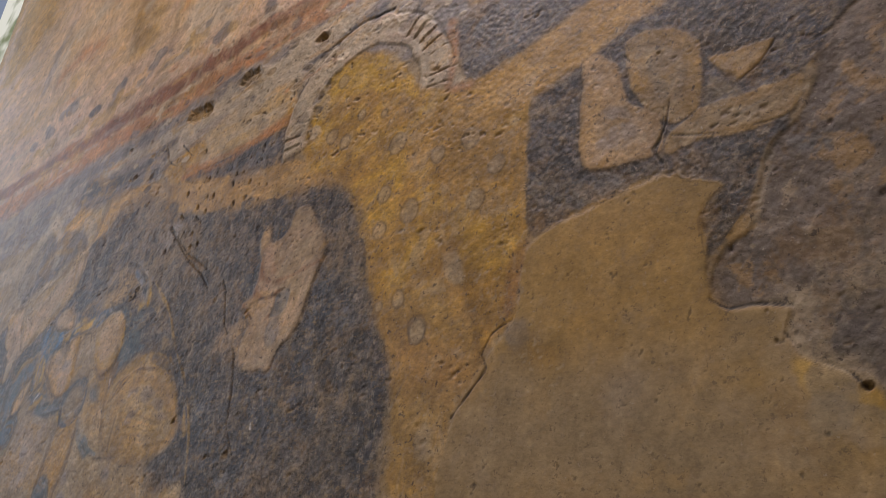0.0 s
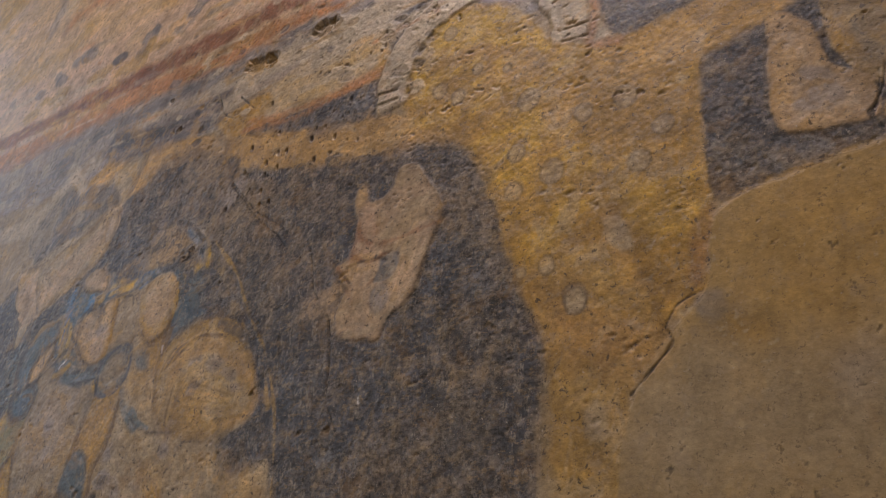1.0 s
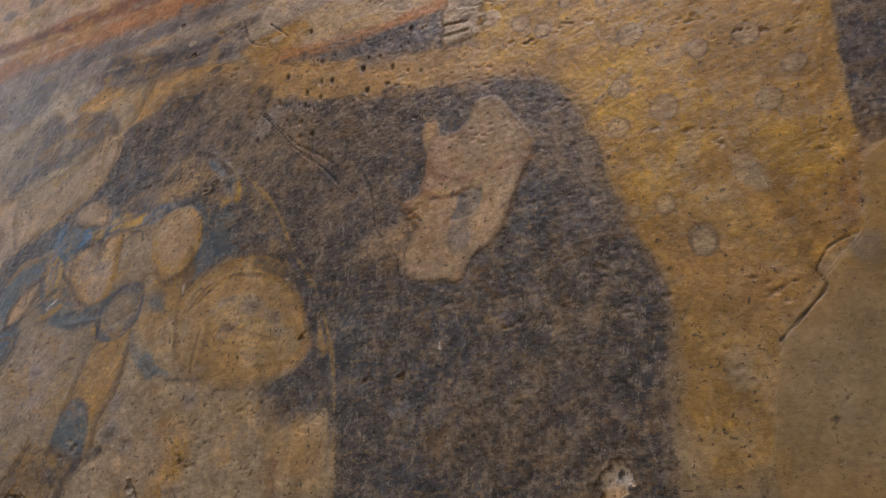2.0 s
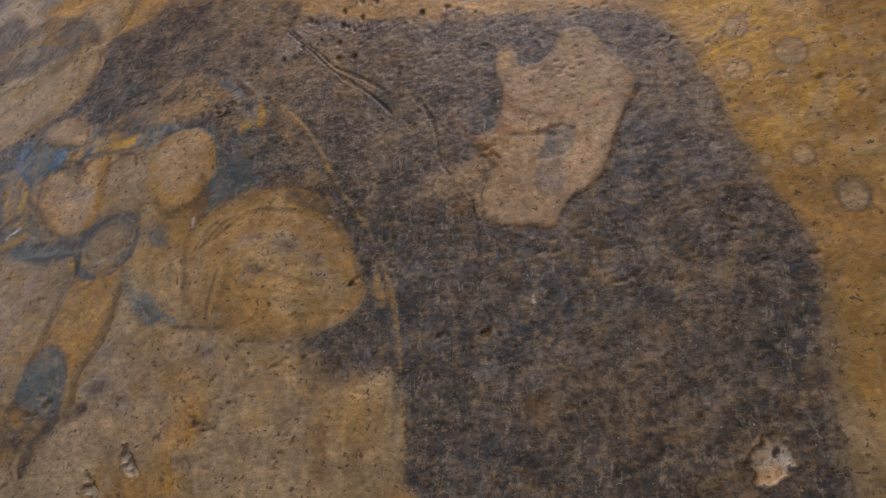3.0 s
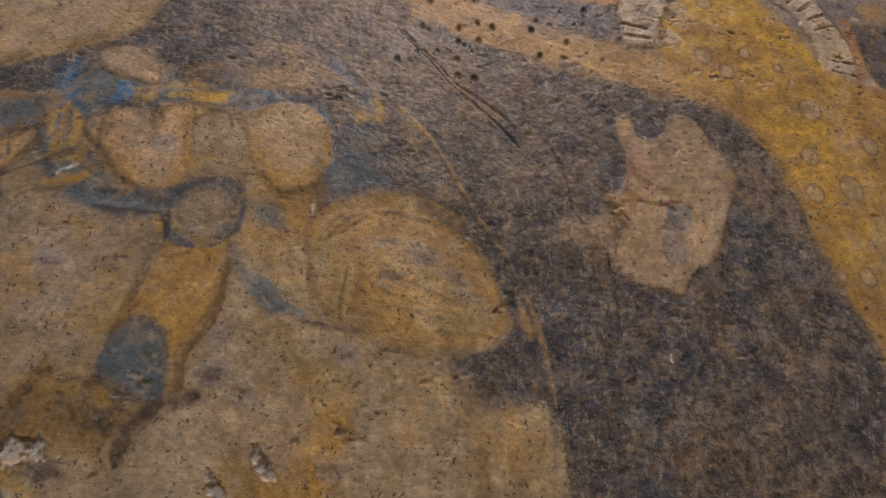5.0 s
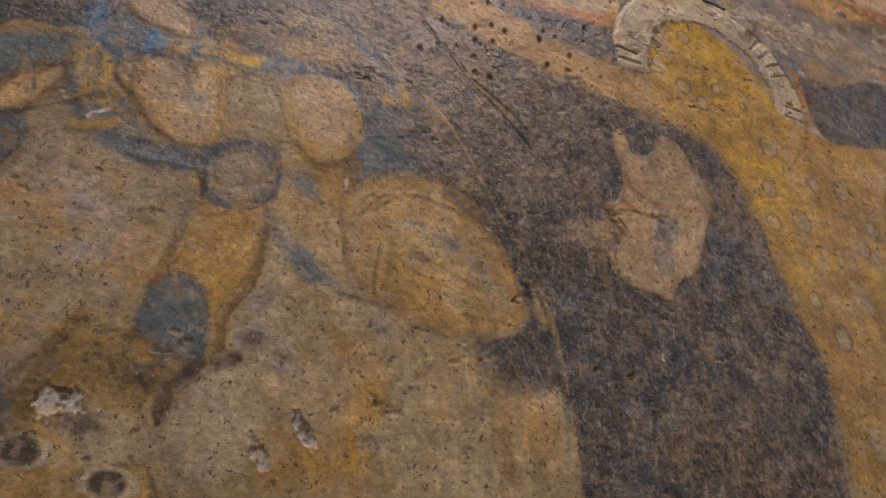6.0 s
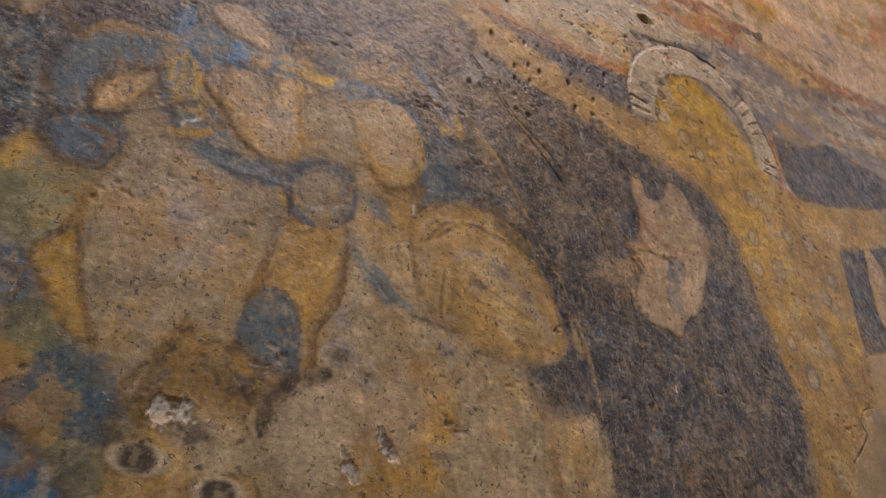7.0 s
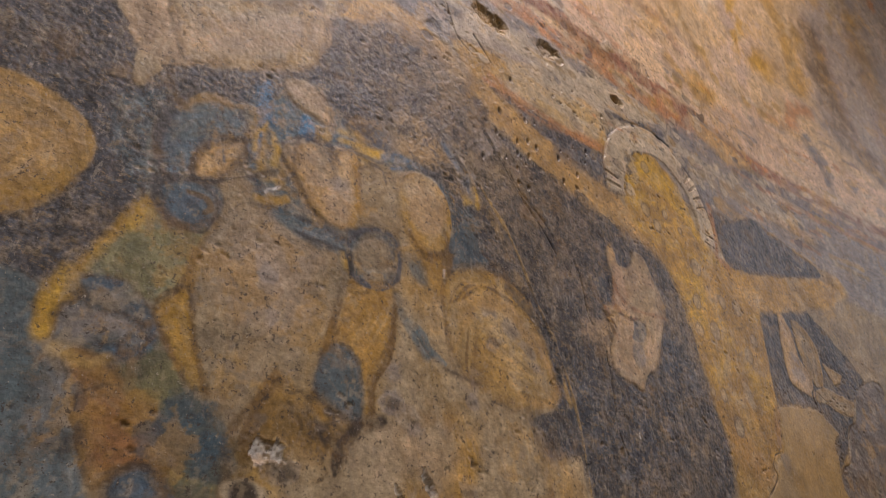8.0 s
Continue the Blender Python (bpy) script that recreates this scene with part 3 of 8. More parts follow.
fill("pale_oval", "lilac", [(-0.311, 2.229), (-0.273, 2.220), (-0.262, 2.173), (-0.293, 2.165), (-0.318, 2.184)], soft=0.008, al=0.6)
fill("pale_oval", "ochre", [(-0.260, 2.271), (-0.243, 2.253), (-0.235, 2.218), (-0.256, 2.233)], soft=0.01, al=0.6)
fill("pale_oval", "tan", [(-0.228, 2.157), (-0.184, 2.175), (-0.144, 2.171), (-0.119, 2.169), (-0.072, 2.161), (-0.085, 2.124), (-0.134, 2.119), (-0.189, 2.135), (-0.231, 2.130)], soft=0.006, wob=0.006, c2='grey')
fill("pale_oval", "tan", [(-0.168, 2.240), (-0.135, 2.234), (-0.091, 2.224), (-0.111, 2.200), (-0.135, 2.189), (-0.152, 2.211)], soft=0.004, wob=0.003)
fill("pale_oval", "grey", [(-0.181, 2.174), (-0.166, 2.206), (-0.142, 2.185), (-0.138, 2.171), (-0.164, 2.169)], soft=0.008, al=0.7)
fill("bare_plaster", "greyplaster", [(-0.016, 2.218), (0.086, 2.213), (-0.013, 1.680), (-0.070, 1.683), (-0.070, 1.825), (-0.102, 1.847), (-0.136, 1.877), (-0.138, 1.894), (-0.129, 1.915), (-0.188, 1.928), (-0.205, 1.952), (-0.197, 1.979), (-0.177, 1.998), (-0.152, 2.009), (-0.129, 2.074), (-0.113, 2.098), (-0.081, 2.115), (-0.061, 2.162)], soft=0.006, wob=0.005, c2='grey')
fill("bare_plaster", "greyblue", [(-0.102, 2.093), (-0.054, 2.083), (-0.058, 2.065), (-0.090, 2.070)], soft=0.01, wob=0.008, al=0.7)
fill("bare_plaster", "slate", [(-0.110, 1.909), (-0.057, 1.883), (-0.066, 1.844), (-0.099, 1.862)], soft=0.03, wob=0.02, al=0.4)
fill("ochre_repair", "ochretan2", [(-0.418, 2.068), (-0.379, 2.087), (-0.321, 2.095), (-0.277, 2.102), (-0.234, 2.106), (-0.203, 2.086), (-0.172, 2.068), (-0.186, 2.059), (-0.200, 2.044), (-0.200, 2.006), (-0.204, 1.949), (-0.188, 1.927), (-0.166, 1.925), (-0.130, 1.912), (-0.139, 1.889), (-0.129, 1.859), (-0.095, 1.838), (-0.072, 1.816), (-0.070, 1.679), (-0.538, 1.702), (-0.534, 1.859), (-0.484, 1.934), (-0.439, 1.975), (-0.432, 2.025)], soft=0.004, wob=0.004, c2='tan')
fill("ochre_repair", "ochretan2", [(-0.400, 2.070), (-0.321, 2.092), (-0.222, 2.092), (-0.192, 2.066), (-0.206, 2.015), (-0.209, 1.950), (-0.195, 1.921), (-0.221, 1.904), (-0.308, 1.911), (-0.405, 1.945), (-0.426, 2.008)], soft=0.03, wob=0.02, al=0.6)
fill("ochre_repair", "tan", [(-0.484, 1.927), (-0.406, 1.918), (-0.249, 1.874), (-0.147, 1.820), (-0.167, 1.707), (-0.531, 1.731), (-0.534, 1.859)], soft=0.05, wob=0.03, al=0.5)
fill("grey_oval", "greyblue", [(-0.451, 1.970), (-0.427, 1.972), (-0.420, 1.949), (-0.432, 1.937), (-0.452, 1.949)], soft=0.012, wob=0.012, al=0.6)
fill("ochre_repair", "ochre", [(-0.420, 1.942), (-0.384, 1.927), (-0.388, 1.905), (-0.417, 1.920)], soft=0.015, al=0.6)
fill("ochre_repair", "gold", [(-0.134, 1.860), (-0.094, 1.840), (-0.107, 1.823), (-0.129, 1.832)], soft=0.012, al=0.6)
fill("ochre_repair", "gold", [(-0.098, 1.821), (-0.071, 1.820), (-0.080, 1.779), (-0.098, 1.801)], soft=0.012, al=0.6)
spot("ochre_repair", "grey", (-0.106, 1.828), 0.02, 0.02, wob=0.01, al=0.7)
spot("ochre_repair", "grey", (-0.118, 1.805), 0.02, 0.02, wob=0.01, al=0.7)
spot("ochre_repair", "grey", (-0.091, 1.790), 0.02, 0.02, wob=0.01, al=0.7)
fill("beige_garment", "tan", [(-1.689, 2.035), (-1.594, 2.055), (-1.491, 2.046), (-1.442, 2.019), (-1.357, 2.045), (-1.302, 2.071), (-1.219, 2.099), (-1.158, 2.071), (-1.112, 1.999), (-1.112, 1.920), (-1.118, 1.885), (-1.112, 1.848), (-1.062, 1.856), (-1.053, 1.826), (-1.049, 1.792), (-1.047, 1.747), (-1.047, 1.706), (-1.604, 1.640)], soft=0.01, wob=0.006, c2='beige')
fill("beige_garment", "tan", [(-1.694, 1.966), (-1.663, 2.046), (-1.610, 2.095), (-1.506, 2.055), (-1.412, 2.005), (-1.211, 1.834), (-1.217, 1.690), (-1.600, 1.652), (-1.683, 1.888)], soft=0.01, wob=0.008, c2='grey')
fill("ochre_garment", "ochrebeige", [(-1.320, 1.954), (-1.328, 1.989), (-1.332, 2.024), (-1.327, 2.058), (-1.290, 2.083), (-1.245, 2.099), (-1.198, 2.095), (-1.159, 2.073), (-1.136, 2.034), (-1.117, 2.002), (-1.106, 1.964), (-1.101, 1.941), (-1.113, 1.922), (-1.142, 1.911), (-1.166, 1.903), (-1.202, 1.897), (-1.238, 1.899), (-1.262, 1.911), (-1.290, 1.919)], soft=0.012, wob=0.005, c2='beige')
fill("ochre_garment", "ochre", [(-1.211, 2.084), (-1.158, 2.079), (-1.136, 2.042), (-1.150, 2.026), (-1.171, 2.059)], soft=0.012, al=0.7)
fill("ochre_garment", "ochre", [(-1.278, 1.956), (-1.257, 1.992), (-1.211, 1.959), (-1.215, 1.919), (-1.262, 1.911)], soft=0.025, al=0.55)
fill("ochre_garment", "tan", [(-1.324, 1.982), (-1.312, 2.040), (-1.272, 2.027), (-1.274, 1.970), (-1.300, 1.929)], soft=0.02, al=0.5)
fill("dark_spot", "slate", [(-1.160, 1.867), (-1.151, 1.895), (-1.124, 1.909), (-1.094, 1.907), (-1.064, 1.893), (-1.054, 1.862), (-1.080, 1.847), (-1.112, 1.834), (-1.134, 1.828), (-1.151, 1.840)], soft=0.024, wob=0.01, c2='dark')
spot("dark_spot", "dark", (-1.121, 1.878), 0.035, 0.03, wob=0.014, al=0.7)
fill("beige_garment", "greybeige", [(-1.257, 1.842), (-1.176, 1.852), (-1.141, 1.812), (-1.123, 1.735), (-1.246, 1.721), (-1.274, 1.784)], soft=0.04, wob=0.02, al=0.7)
fill("beige_garment", "greybeige", [(-1.471, 1.735), (-1.440, 1.790), (-1.404, 1.802), (-1.383, 1.780), (-1.406, 1.726)], soft=0.03, wob=0.02, al=0.7)
fill("beige_garment", "greybeige", [(-1.141, 1.823), (-1.053, 1.850), (-1.044, 1.738), (-1.128, 1.735)], soft=0.02, al=0.6)
stroke("beige_garment", "ochre", [(-1.315, 1.852), (-1.286, 1.818), (-1.288, 1.784), (-1.296, 1.740)], 0.03, al=0.6, soft=0.012)
stroke("beige_garment", "ochre", [(-1.375, 1.759), (-1.375, 1.727)], 0.04, al=0.7, soft=0.012)
stroke("beige_garment", "ochre", [(-1.337, 1.724), (-1.299, 1.782), (-1.293, 1.834)], 0.045, al=0.45, soft=0.02)
fill("ochre_garment", "ochre", [(-1.499, 1.994), (-1.459, 2.011), (-1.419, 2.013), (-1.415, 1.971), (-1.425, 1.923), (-1.438, 1.897), (-1.450, 1.871), (-1.441, 1.835), (-1.455, 1.835), (-1.460, 1.877), (-1.477, 1.905), (-1.506, 1.900), (-1.504, 1.946)], soft=0.01, wob=0.006, c2='tanochre')
fill("bluegrey_leaf", "bluegrey", [(-1.499, 1.910), (-1.476, 1.898), (-1.457, 1.871), (-1.456, 1.841), (-1.460, 1.818), (-1.487, 1.831), (-1.521, 1.844), (-1.519, 1.868), (-1.516, 1.893)], soft=0.008, wob=0.006, c2='slate')
fill("brown_garment", "brownochre", [(-1.608, 1.737), (-1.600, 1.779), (-1.582, 1.822), (-1.573, 1.859), (-1.561, 1.838), (-1.531, 1.839), (-1.488, 1.819), (-1.452, 1.821), (-1.482, 1.774), (-1.516, 1.742), (-1.554, 1.751), (-1.590, 1.755)], soft=0.012, wob=0.008, c2='tan')
fill("beige_garment", "greybeige", [(-1.468, 1.800), (-1.421, 1.821), (-1.375, 1.806), (-1.390, 1.756), (-1.434, 1.706), (-1.472, 1.701), (-1.475, 1.765)], soft=0.02, wob=0.01, al=0.6)
fill("grey_head", "tangrey", [(-1.690, 1.941), (-1.679, 1.985), (-1.646, 2.040), (-1.608, 2.056), (-1.550, 2.048), (-1.490, 2.041), (-1.489, 1.974), (-1.501, 1.922), (-1.520, 1.885), (-1.531, 1.839), (-1.566, 1.849), (-1.579, 1.834), (-1.596, 1.785), (-1.618, 1.750), (-1.640, 1.787), (-1.661, 1.836)], soft=0.01, wob=0.006, c2='tan')
spot("grey_head", "greybeige", (-1.590, 1.955), 0.02, 0.02, ring=0.003)
fill("gold_edge", "gold", [(-1.719, 1.883), (-1.702, 1.909), (-1.691, 1.935), (-1.680, 1.901), (-1.670, 1.857), (-1.654, 1.816), (-1.649, 1.806), (-1.665, 1.813), (-1.688, 1.841), (-1.705, 1.864)], soft=0.006, wob=0.004, c2='ochre')
fill("green_garment", "green", [(-1.750, 1.814), (-1.728, 1.830), (-1.708, 1.857), (-1.683, 1.831), (-1.658, 1.804), (-1.625, 1.759), (-1.607, 1.722), (-1.602, 1.667), (-1.705, 1.655)], soft=0.012, wob=0.008, c2='slate')
fill("rust_patch", "rust", [(-1.793, 1.819), (-1.758, 1.823), (-1.731, 1.801), (-1.708, 1.773), (-1.686, 1.744), (-1.675, 1.719), (-1.711, 1.732), (-1.738, 1.704), (-1.759, 1.751)], soft=0.012, wob=0.008, c2='brownochre')
fill("blue_oval", "blue", [(-1.724, 1.696), (-1.723, 1.716), (-1.700, 1.731), (-1.669, 1.715), (-1.638, 1.668), (-1.721, 1.658)], soft=0.008, wob=0.006, c2='slate')
fill("blue_field", "bluegrey", [(-1.897, 1.865), (-1.828, 1.878), (-1.819, 1.823), (-1.798, 1.818), (-1.776, 1.790), (-1.757, 1.752), (-1.746, 1.703), (-1.711, 1.659), (-1.833, 1.645)], soft=0.012, wob=0.008, c2='bluelight')
fill("blue_field", "lilac", [(-1.812, 1.814), (-1.786, 1.810), (-1.764, 1.761), (-1.782, 1.731), (-1.801, 1.752)], soft=0.02, al=0.6)
spot("blue_field", "umber2", (-1.782, 1.737), 0.022, 0.01, wob=0.004)
spot("blue_field", "lilac", (-1.791, 1.757), 0.016, 0.03, al=0.4)
fill("blue_oval", "bluegrey", [(-1.815, 1.847), (-1.813, 1.877), (-1.786, 1.899), (-1.746, 1.900), (-1.718, 1.877), (-1.720, 1.845), (-1.747, 1.823), (-1.780, 1.828), (-1.800, 1.825)], soft=0.006, wob=0.004, c2='lilac')
stroke("blue_oval", "blue", [(-1.801, 1.893), (-1.751, 1.895), (-1.720, 1.873), (-1.723, 1.844), (-1.747, 1.825)], 0.022, al=0.8)
fill("green_garment", "green2", [(-1.798, 1.907), (-1.776, 1.955), (-1.750, 2.007), (-1.720, 1.984), (-1.677, 2.002), (-1.688, 1.947), (-1.700, 1.909), (-1.719, 1.883), (-1.747, 1.906), (-1.781, 1.900)], soft=0.01, wob=0.006, c2='bluegrey')
fill("yellow_oval", "peachochre", [(-1.970, 2.052), (-1.920, 2.090), (-1.877, 2.093), (-1.839, 2.079), (-1.816, 2.050), (-1.818, 2.013), (-1.841, 1.971), (-1.878, 1.935), (-1.928, 1.911)], soft=0.008, wob=0.005, c2='ochrebeige')
fill("yellow_oval", "gold2", [(-1.938, 1.943), (-1.859, 1.979), (-1.824, 2.017), (-1.841, 1.971), (-1.878, 1.935), (-1.927, 1.908)], soft=0.02, al=0.6)
fill("pale_drapery", "greybeige", [(-1.829, 2.309), (-1.802, 2.197), (-1.794, 2.141), (-1.779, 2.150), (-1.756, 2.208), (-1.695, 2.246), (-1.633, 2.266), (-1.587, 2.325), (-1.547, 2.406), (-1.508, 2.558)], soft=0.01, wob=0.008, c2='beige')
fill("blue_oval", "bluedark", [(-1.757, 2.088), (-1.755, 2.130), (-1.734, 2.168), (-1.693, 2.187), (-1.660, 2.174), (-1.647, 2.137), (-1.675, 2.122), (-1.705, 2.086), (-1.713, 2.051), (-1.739, 2.046)], soft=0.008, wob=0.005, c2='slate')
fill("gold_edge", "peachochre", [(-1.705, 2.066), (-1.700, 2.097), (-1.654, 2.131), (-1.647, 2.111), (-1.668, 2.076), (-1.687, 2.063)], soft=0.006, wob=0.004)
fill("blue_oval", "bluedark", [(-1.747, 2.024), (-1.726, 2.049), (-1.688, 2.066), (-1.666, 2.045), (-1.671, 2.008), (-1.695, 1.989), (-1.722, 1.991)], soft=0.006, wob=0.005, c2='bluegrey')
spot("blue_oval", "brown", (-1.699, 2.030), 0.03, 0.02, wob=0.01, al=0.5)
fill("blue_patch", "bluedark", [(-1.640, 2.084), (-1.649, 2.139), (-1.629, 2.191), (-1.608, 2.246), (-1.570, 2.267), (-1.511, 2.253), (-1.436, 2.267), (-1.404, 2.241), (-1.371, 2.208), (-1.432, 2.195), (-1.493, 2.191), (-1.537, 2.175), (-1.587, 2.160), (-1.608, 2.109), (-1.584, 2.064), (-1.500, 2.060), (-1.490, 2.042), (-1.576, 2.034), (-1.621, 2.062)], soft=0.015, wob=0.012, c2='slate')
fill("blue_patch", "green", [(-1.649, 2.164), (-1.629, 2.178), (-1.614, 2.133), (-1.580, 2.103), (-1.554, 2.073), (-1.594, 2.078), (-1.627, 2.084), (-1.628, 2.124)], soft=0.012, wob=0.012, al=0.8, c2='bluedark')
fill("blue_patch", "blue", [(-1.584, 2.190), (-1.573, 2.217), (-1.563, 2.200), (-1.576, 2.182)], soft=0.008, wob=0.006, al=0.85)
fill("blue_patch", "blue", [(-1.628, 2.124), (-1.640, 2.156), (-1.634, 2.174), (-1.625, 2.162)], soft=0.008, wob=0.006, al=0.85)
fill("blue_patch", "blue", [(-1.631, 2.200), (-1.623, 2.223), (-1.599, 2.211), (-1.607, 2.184)], soft=0.008, wob=0.006, al=0.85)
fill("blue_patch", "blue", [(-1.436, 2.203), (-1.402, 2.228), (-1.393, 2.215), (-1.428, 2.195)], soft=0.008, wob=0.006, al=0.85)
fill("blue_patch", "blue", [(-1.339, 2.297), (-1.309, 2.295), (-1.270, 2.259), (-1.292, 2.263), (-1.322, 2.275)], soft=0.008, wob=0.006, al=0.85)
fill("blue_patch", "blue", [(-1.300, 2.276), (-1.263, 2.264), (-1.269, 2.246)], soft=0.008, wob=0.006, al=0.85)
fill("pale_oval", "greybeige", [(-1.611, 2.260), (-1.578, 2.272), (-1.539, 2.251), (-1.536, 2.219), (-1.568, 2.222), (-1.597, 2.229)], soft=0.012, al=0.8)
fill("blue_patch", "bluegrey", [(-1.614, 2.214), (-1.596, 2.224), (-1.582, 2.194), (-1.600, 2.184)], soft=0.01, al=0.8)
fill("pale_drapery", "pinkbeige", [(-1.796, 2.190), (-1.855, 2.326), (-1.704, 2.328), (-1.638, 2.384), (-1.580, 2.430), (-1.546, 2.373), (-1.585, 2.290), (-1.673, 2.243)], soft=0.012, wob=0.01, c2='peach')
fill("pale_drapery", "greybeige", [(-1.779, 2.330), (-1.671, 2.358), (-1.613, 2.394), (-1.561, 2.398), (-1.566, 2.316), (-1.614, 2.274), (-1.669, 2.242), (-1.745, 2.219)], soft=0.012, wob=0.01, c2='beige')
fill("tan_patch", "tan", [(-1.434, 2.258), (-1.419, 2.302), (-1.379, 2.329), (-1.347, 2.307), (-1.307, 2.266), (-1.268, 2.232), (-1.259, 2.206), (-1.316, 2.211), (-1.366, 2.226), (-1.415, 2.223)], soft=0.015, wob=0.012, c2='ochre', al=0.72)
spot("gold_edge", "gold", (-1.273, 2.218), 0.016, 0.018, wob=0.008, al=0.75)
fill("pale_oval", "pinkbeige", [(-1.606, 2.143), (-1.588, 2.163), (-1.556, 2.168), (-1.530, 2.159), (-1.528, 2.183), (-1.510, 2.194), (-1.490, 2.178), (-1.484, 2.139), (-1.488, 2.098), (-1.495, 2.072), (-1.522, 2.065), (-1.552, 2.079), (-1.575, 2.109), (-1.593, 2.128)], soft=0.014, wob=0.006, c2='beige')
fill("tan_patch", "tan", [(-1.489, 2.170), (-1.430, 2.186), (-1.413, 2.120), (-1.411, 2.081), (-1.435, 2.091), (-1.473, 2.085), (-1.482, 2.100)], soft=0.01, c2='beige')
spot("grey_oval", "lilac", (-1.508, 2.125), 0.016, 0.012, wob=0.004, al=0.7)
fill("pale_oval", "peachbeige", [(-1.423, 2.182), (-1.392, 2.211), (-1.357, 2.208), (-1.326, 2.180), (-1.318, 2.134), (-1.334, 2.093), (-1.362, 2.079), (-1.397, 2.097), (-1.414, 2.137)], soft=0.008, wob=0.004, c2='beige')
fill("ochre_rim", "ochre", [(-1.409, 2.116), (-1.384, 2.102), (-1.351, 2.104), (-1.329, 2.142), (-1.321, 2.126), (-1.337, 2.089), (-1.361, 2.077), (-1.396, 2.093)], soft=0.012, al=0.8)
fill("ochre_rim", "brown", [(-1.381, 2.078), (-1.330, 2.093), (-1.333, 2.062), (-1.337, 2.039), (-1.356, 2.038), (-1.378, 2.059)], soft=0.014, al=0.7)
fill("bluegrey_leaf", "slate", [(-1.317, 2.126), (-1.285, 2.174), (-1.247, 2.122), (-1.213, 2.115), (-1.278, 2.096), (-1.304, 2.087), (-1.333, 2.062)], soft=0.014, wob=0.01, al=0.8, c2='bluedark')
fill("bluegrey_leaf", "bluegrey", [(-1.493, 2.038), (-1.494, 2.068), (-1.473, 2.084), (-1.441, 2.090), (-1.419, 2.080), (-1.415, 2.042), (-1.428, 2.011), (-1.458, 2.002), (-1.482, 2.008)], soft=0.006, wob=0.004, c2='slate')
fill("bluegrey_leaf", "tangrey", [(-1.475, 2.043), (-1.471, 2.074), (-1.432, 2.076), (-1.424, 2.042), (-1.444, 2.030), (-1.469, 2.028)], soft=0.012, al=0.8)
fill("bluegrey_leaf", "bluegrey", [(-1.392, 2.044), (-1.380, 2.075), (-1.357, 2.045), (-1.365, 2.030)], soft=0.012, al=0.7)
stroke("bluegrey_leaf", "bluegrey", [(-1.586, 2.047), (-1.541, 2.043), (-1.497, 2.042)], 0.022, al=0.6)
fill("dark_mantle", "slate", [(-1.866, 2.406), (-1.769, 2.509), (-1.604, 2.473), (-1.559, 2.418), (-1.666, 2.394), (-1.762, 2.352), (-1.814, 2.338)], soft=0.015, wob=0.012, al=0.7, c2='greyblue')
stroke("pale_drapery", "pinkbeige", [(-1.558, 2.391), (-1.624, 2.330), (-1.710, 2.274), (-1.797, 2.217)], 0.05, al=0.7, soft=0.014)
stroke("pale_drapery", "cream", [(-1.774, 2.570), (-1.697, 2.472), (-1.696, 2.375)], 0.03, al=0.6)
fill("blue_field", "bluegrey", [(-1.791, 2.049), (-1.808, 2.121), (-1.737, 2.168), (-1.686, 2.135), (-1.686, 2.056), (-1.717, 1.973)], soft=0.02, wob=0.012, al=0.7)
stroke("gold_garment", "brown", [(-0.542, 2.159), (-0.514, 2.097), (-0.500, 2.036), (-0.481, 1.984)], 0.02, al=0.35, soft=0.012)
stroke("gold_garment", "ochrebeige", [(-0.576, 2.168), (-0.603, 2.111), (-0.637, 2.080)], 0.02, al=0.5, soft=0.012)
stroke("bluegrey_leaf", "bluegrey", [(-1.575, 2.051), (-1.539, 2.051), (-1.491, 2.058)], 0.026, al=0.75)
fill("blue_patch", "blue", [(-1.581, 2.208), (-1.572, 2.220), (-1.563, 2.203), (-1.566, 2.182), (-1.576, 2.184)], soft=0.005, wob=0.003)
fill("gold_edge", "gold2", [(-1.656, 2.169), (-1.644, 2.181), (-1.626, 2.179), (-1.614, 2.142), (-1.615, 2.109), (-1.625, 2.117), (-1.640, 2.131)], soft=0.006, wob=0.008, al=0.7)
stroke("blue_patch", "slate", [(-1.532, 2.255), (-1.505, 2.258), (-1.475, 2.248)], 0.02, al=0.7)
stroke("blue_patch", "slate", [(-1.585, 2.105), (-1.562, 2.079), (-1.536, 2.069)], 0.018, al=0.6)
stroke("blue_patch", "bluelight", [(-1.335, 2.313), (-1.308, 2.273), (-1.275, 2.248)], 0.02, al=0.6)
stroke("tan_patch", "peachbeige", [(-1.576, 2.158), (-1.533, 2.168), (-1.506, 2.162)], 0.02, al=0.5)
fill("bluegrey_leaf", "slate", [(-1.316, 2.166), (-1.289, 2.172), (-1.272, 2.137), (-1.256, 2.108), (-1.294, 2.087), (-1.317, 2.096)], soft=0.012, wob=0.01, al=0.7)
stroke("beige_garment", "cream", [(-1.386, 1.938), (-1.399, 1.873), (-1.422, 1.813), (-1.448, 1.778)], 0.03, al=0.3, soft=0.02)
stroke("beige_garment", "tanochre", [(-1.360, 1.926), (-1.319, 1.889), (-1.304, 1.853)], 0.04, al=0.4, soft=0.02)
stroke("beige_garment", "ochre", [(-1.229, 1.843), (-1.218, 1.792), (-1.217, 1.732)], 0.018, al=0.35, soft=0.01)
stroke("beige_garment", "tan", [(-1.207, 1.838), (-1.196, 1.792), (-1.197, 1.733)], 0.024, al=0.35, soft=0.01)
stroke("beige_garment", "greybeige", [(-1.163, 1.846), (-1.154, 1.794), (-1.156, 1.734)], 0.018, al=0.35, soft=0.01)
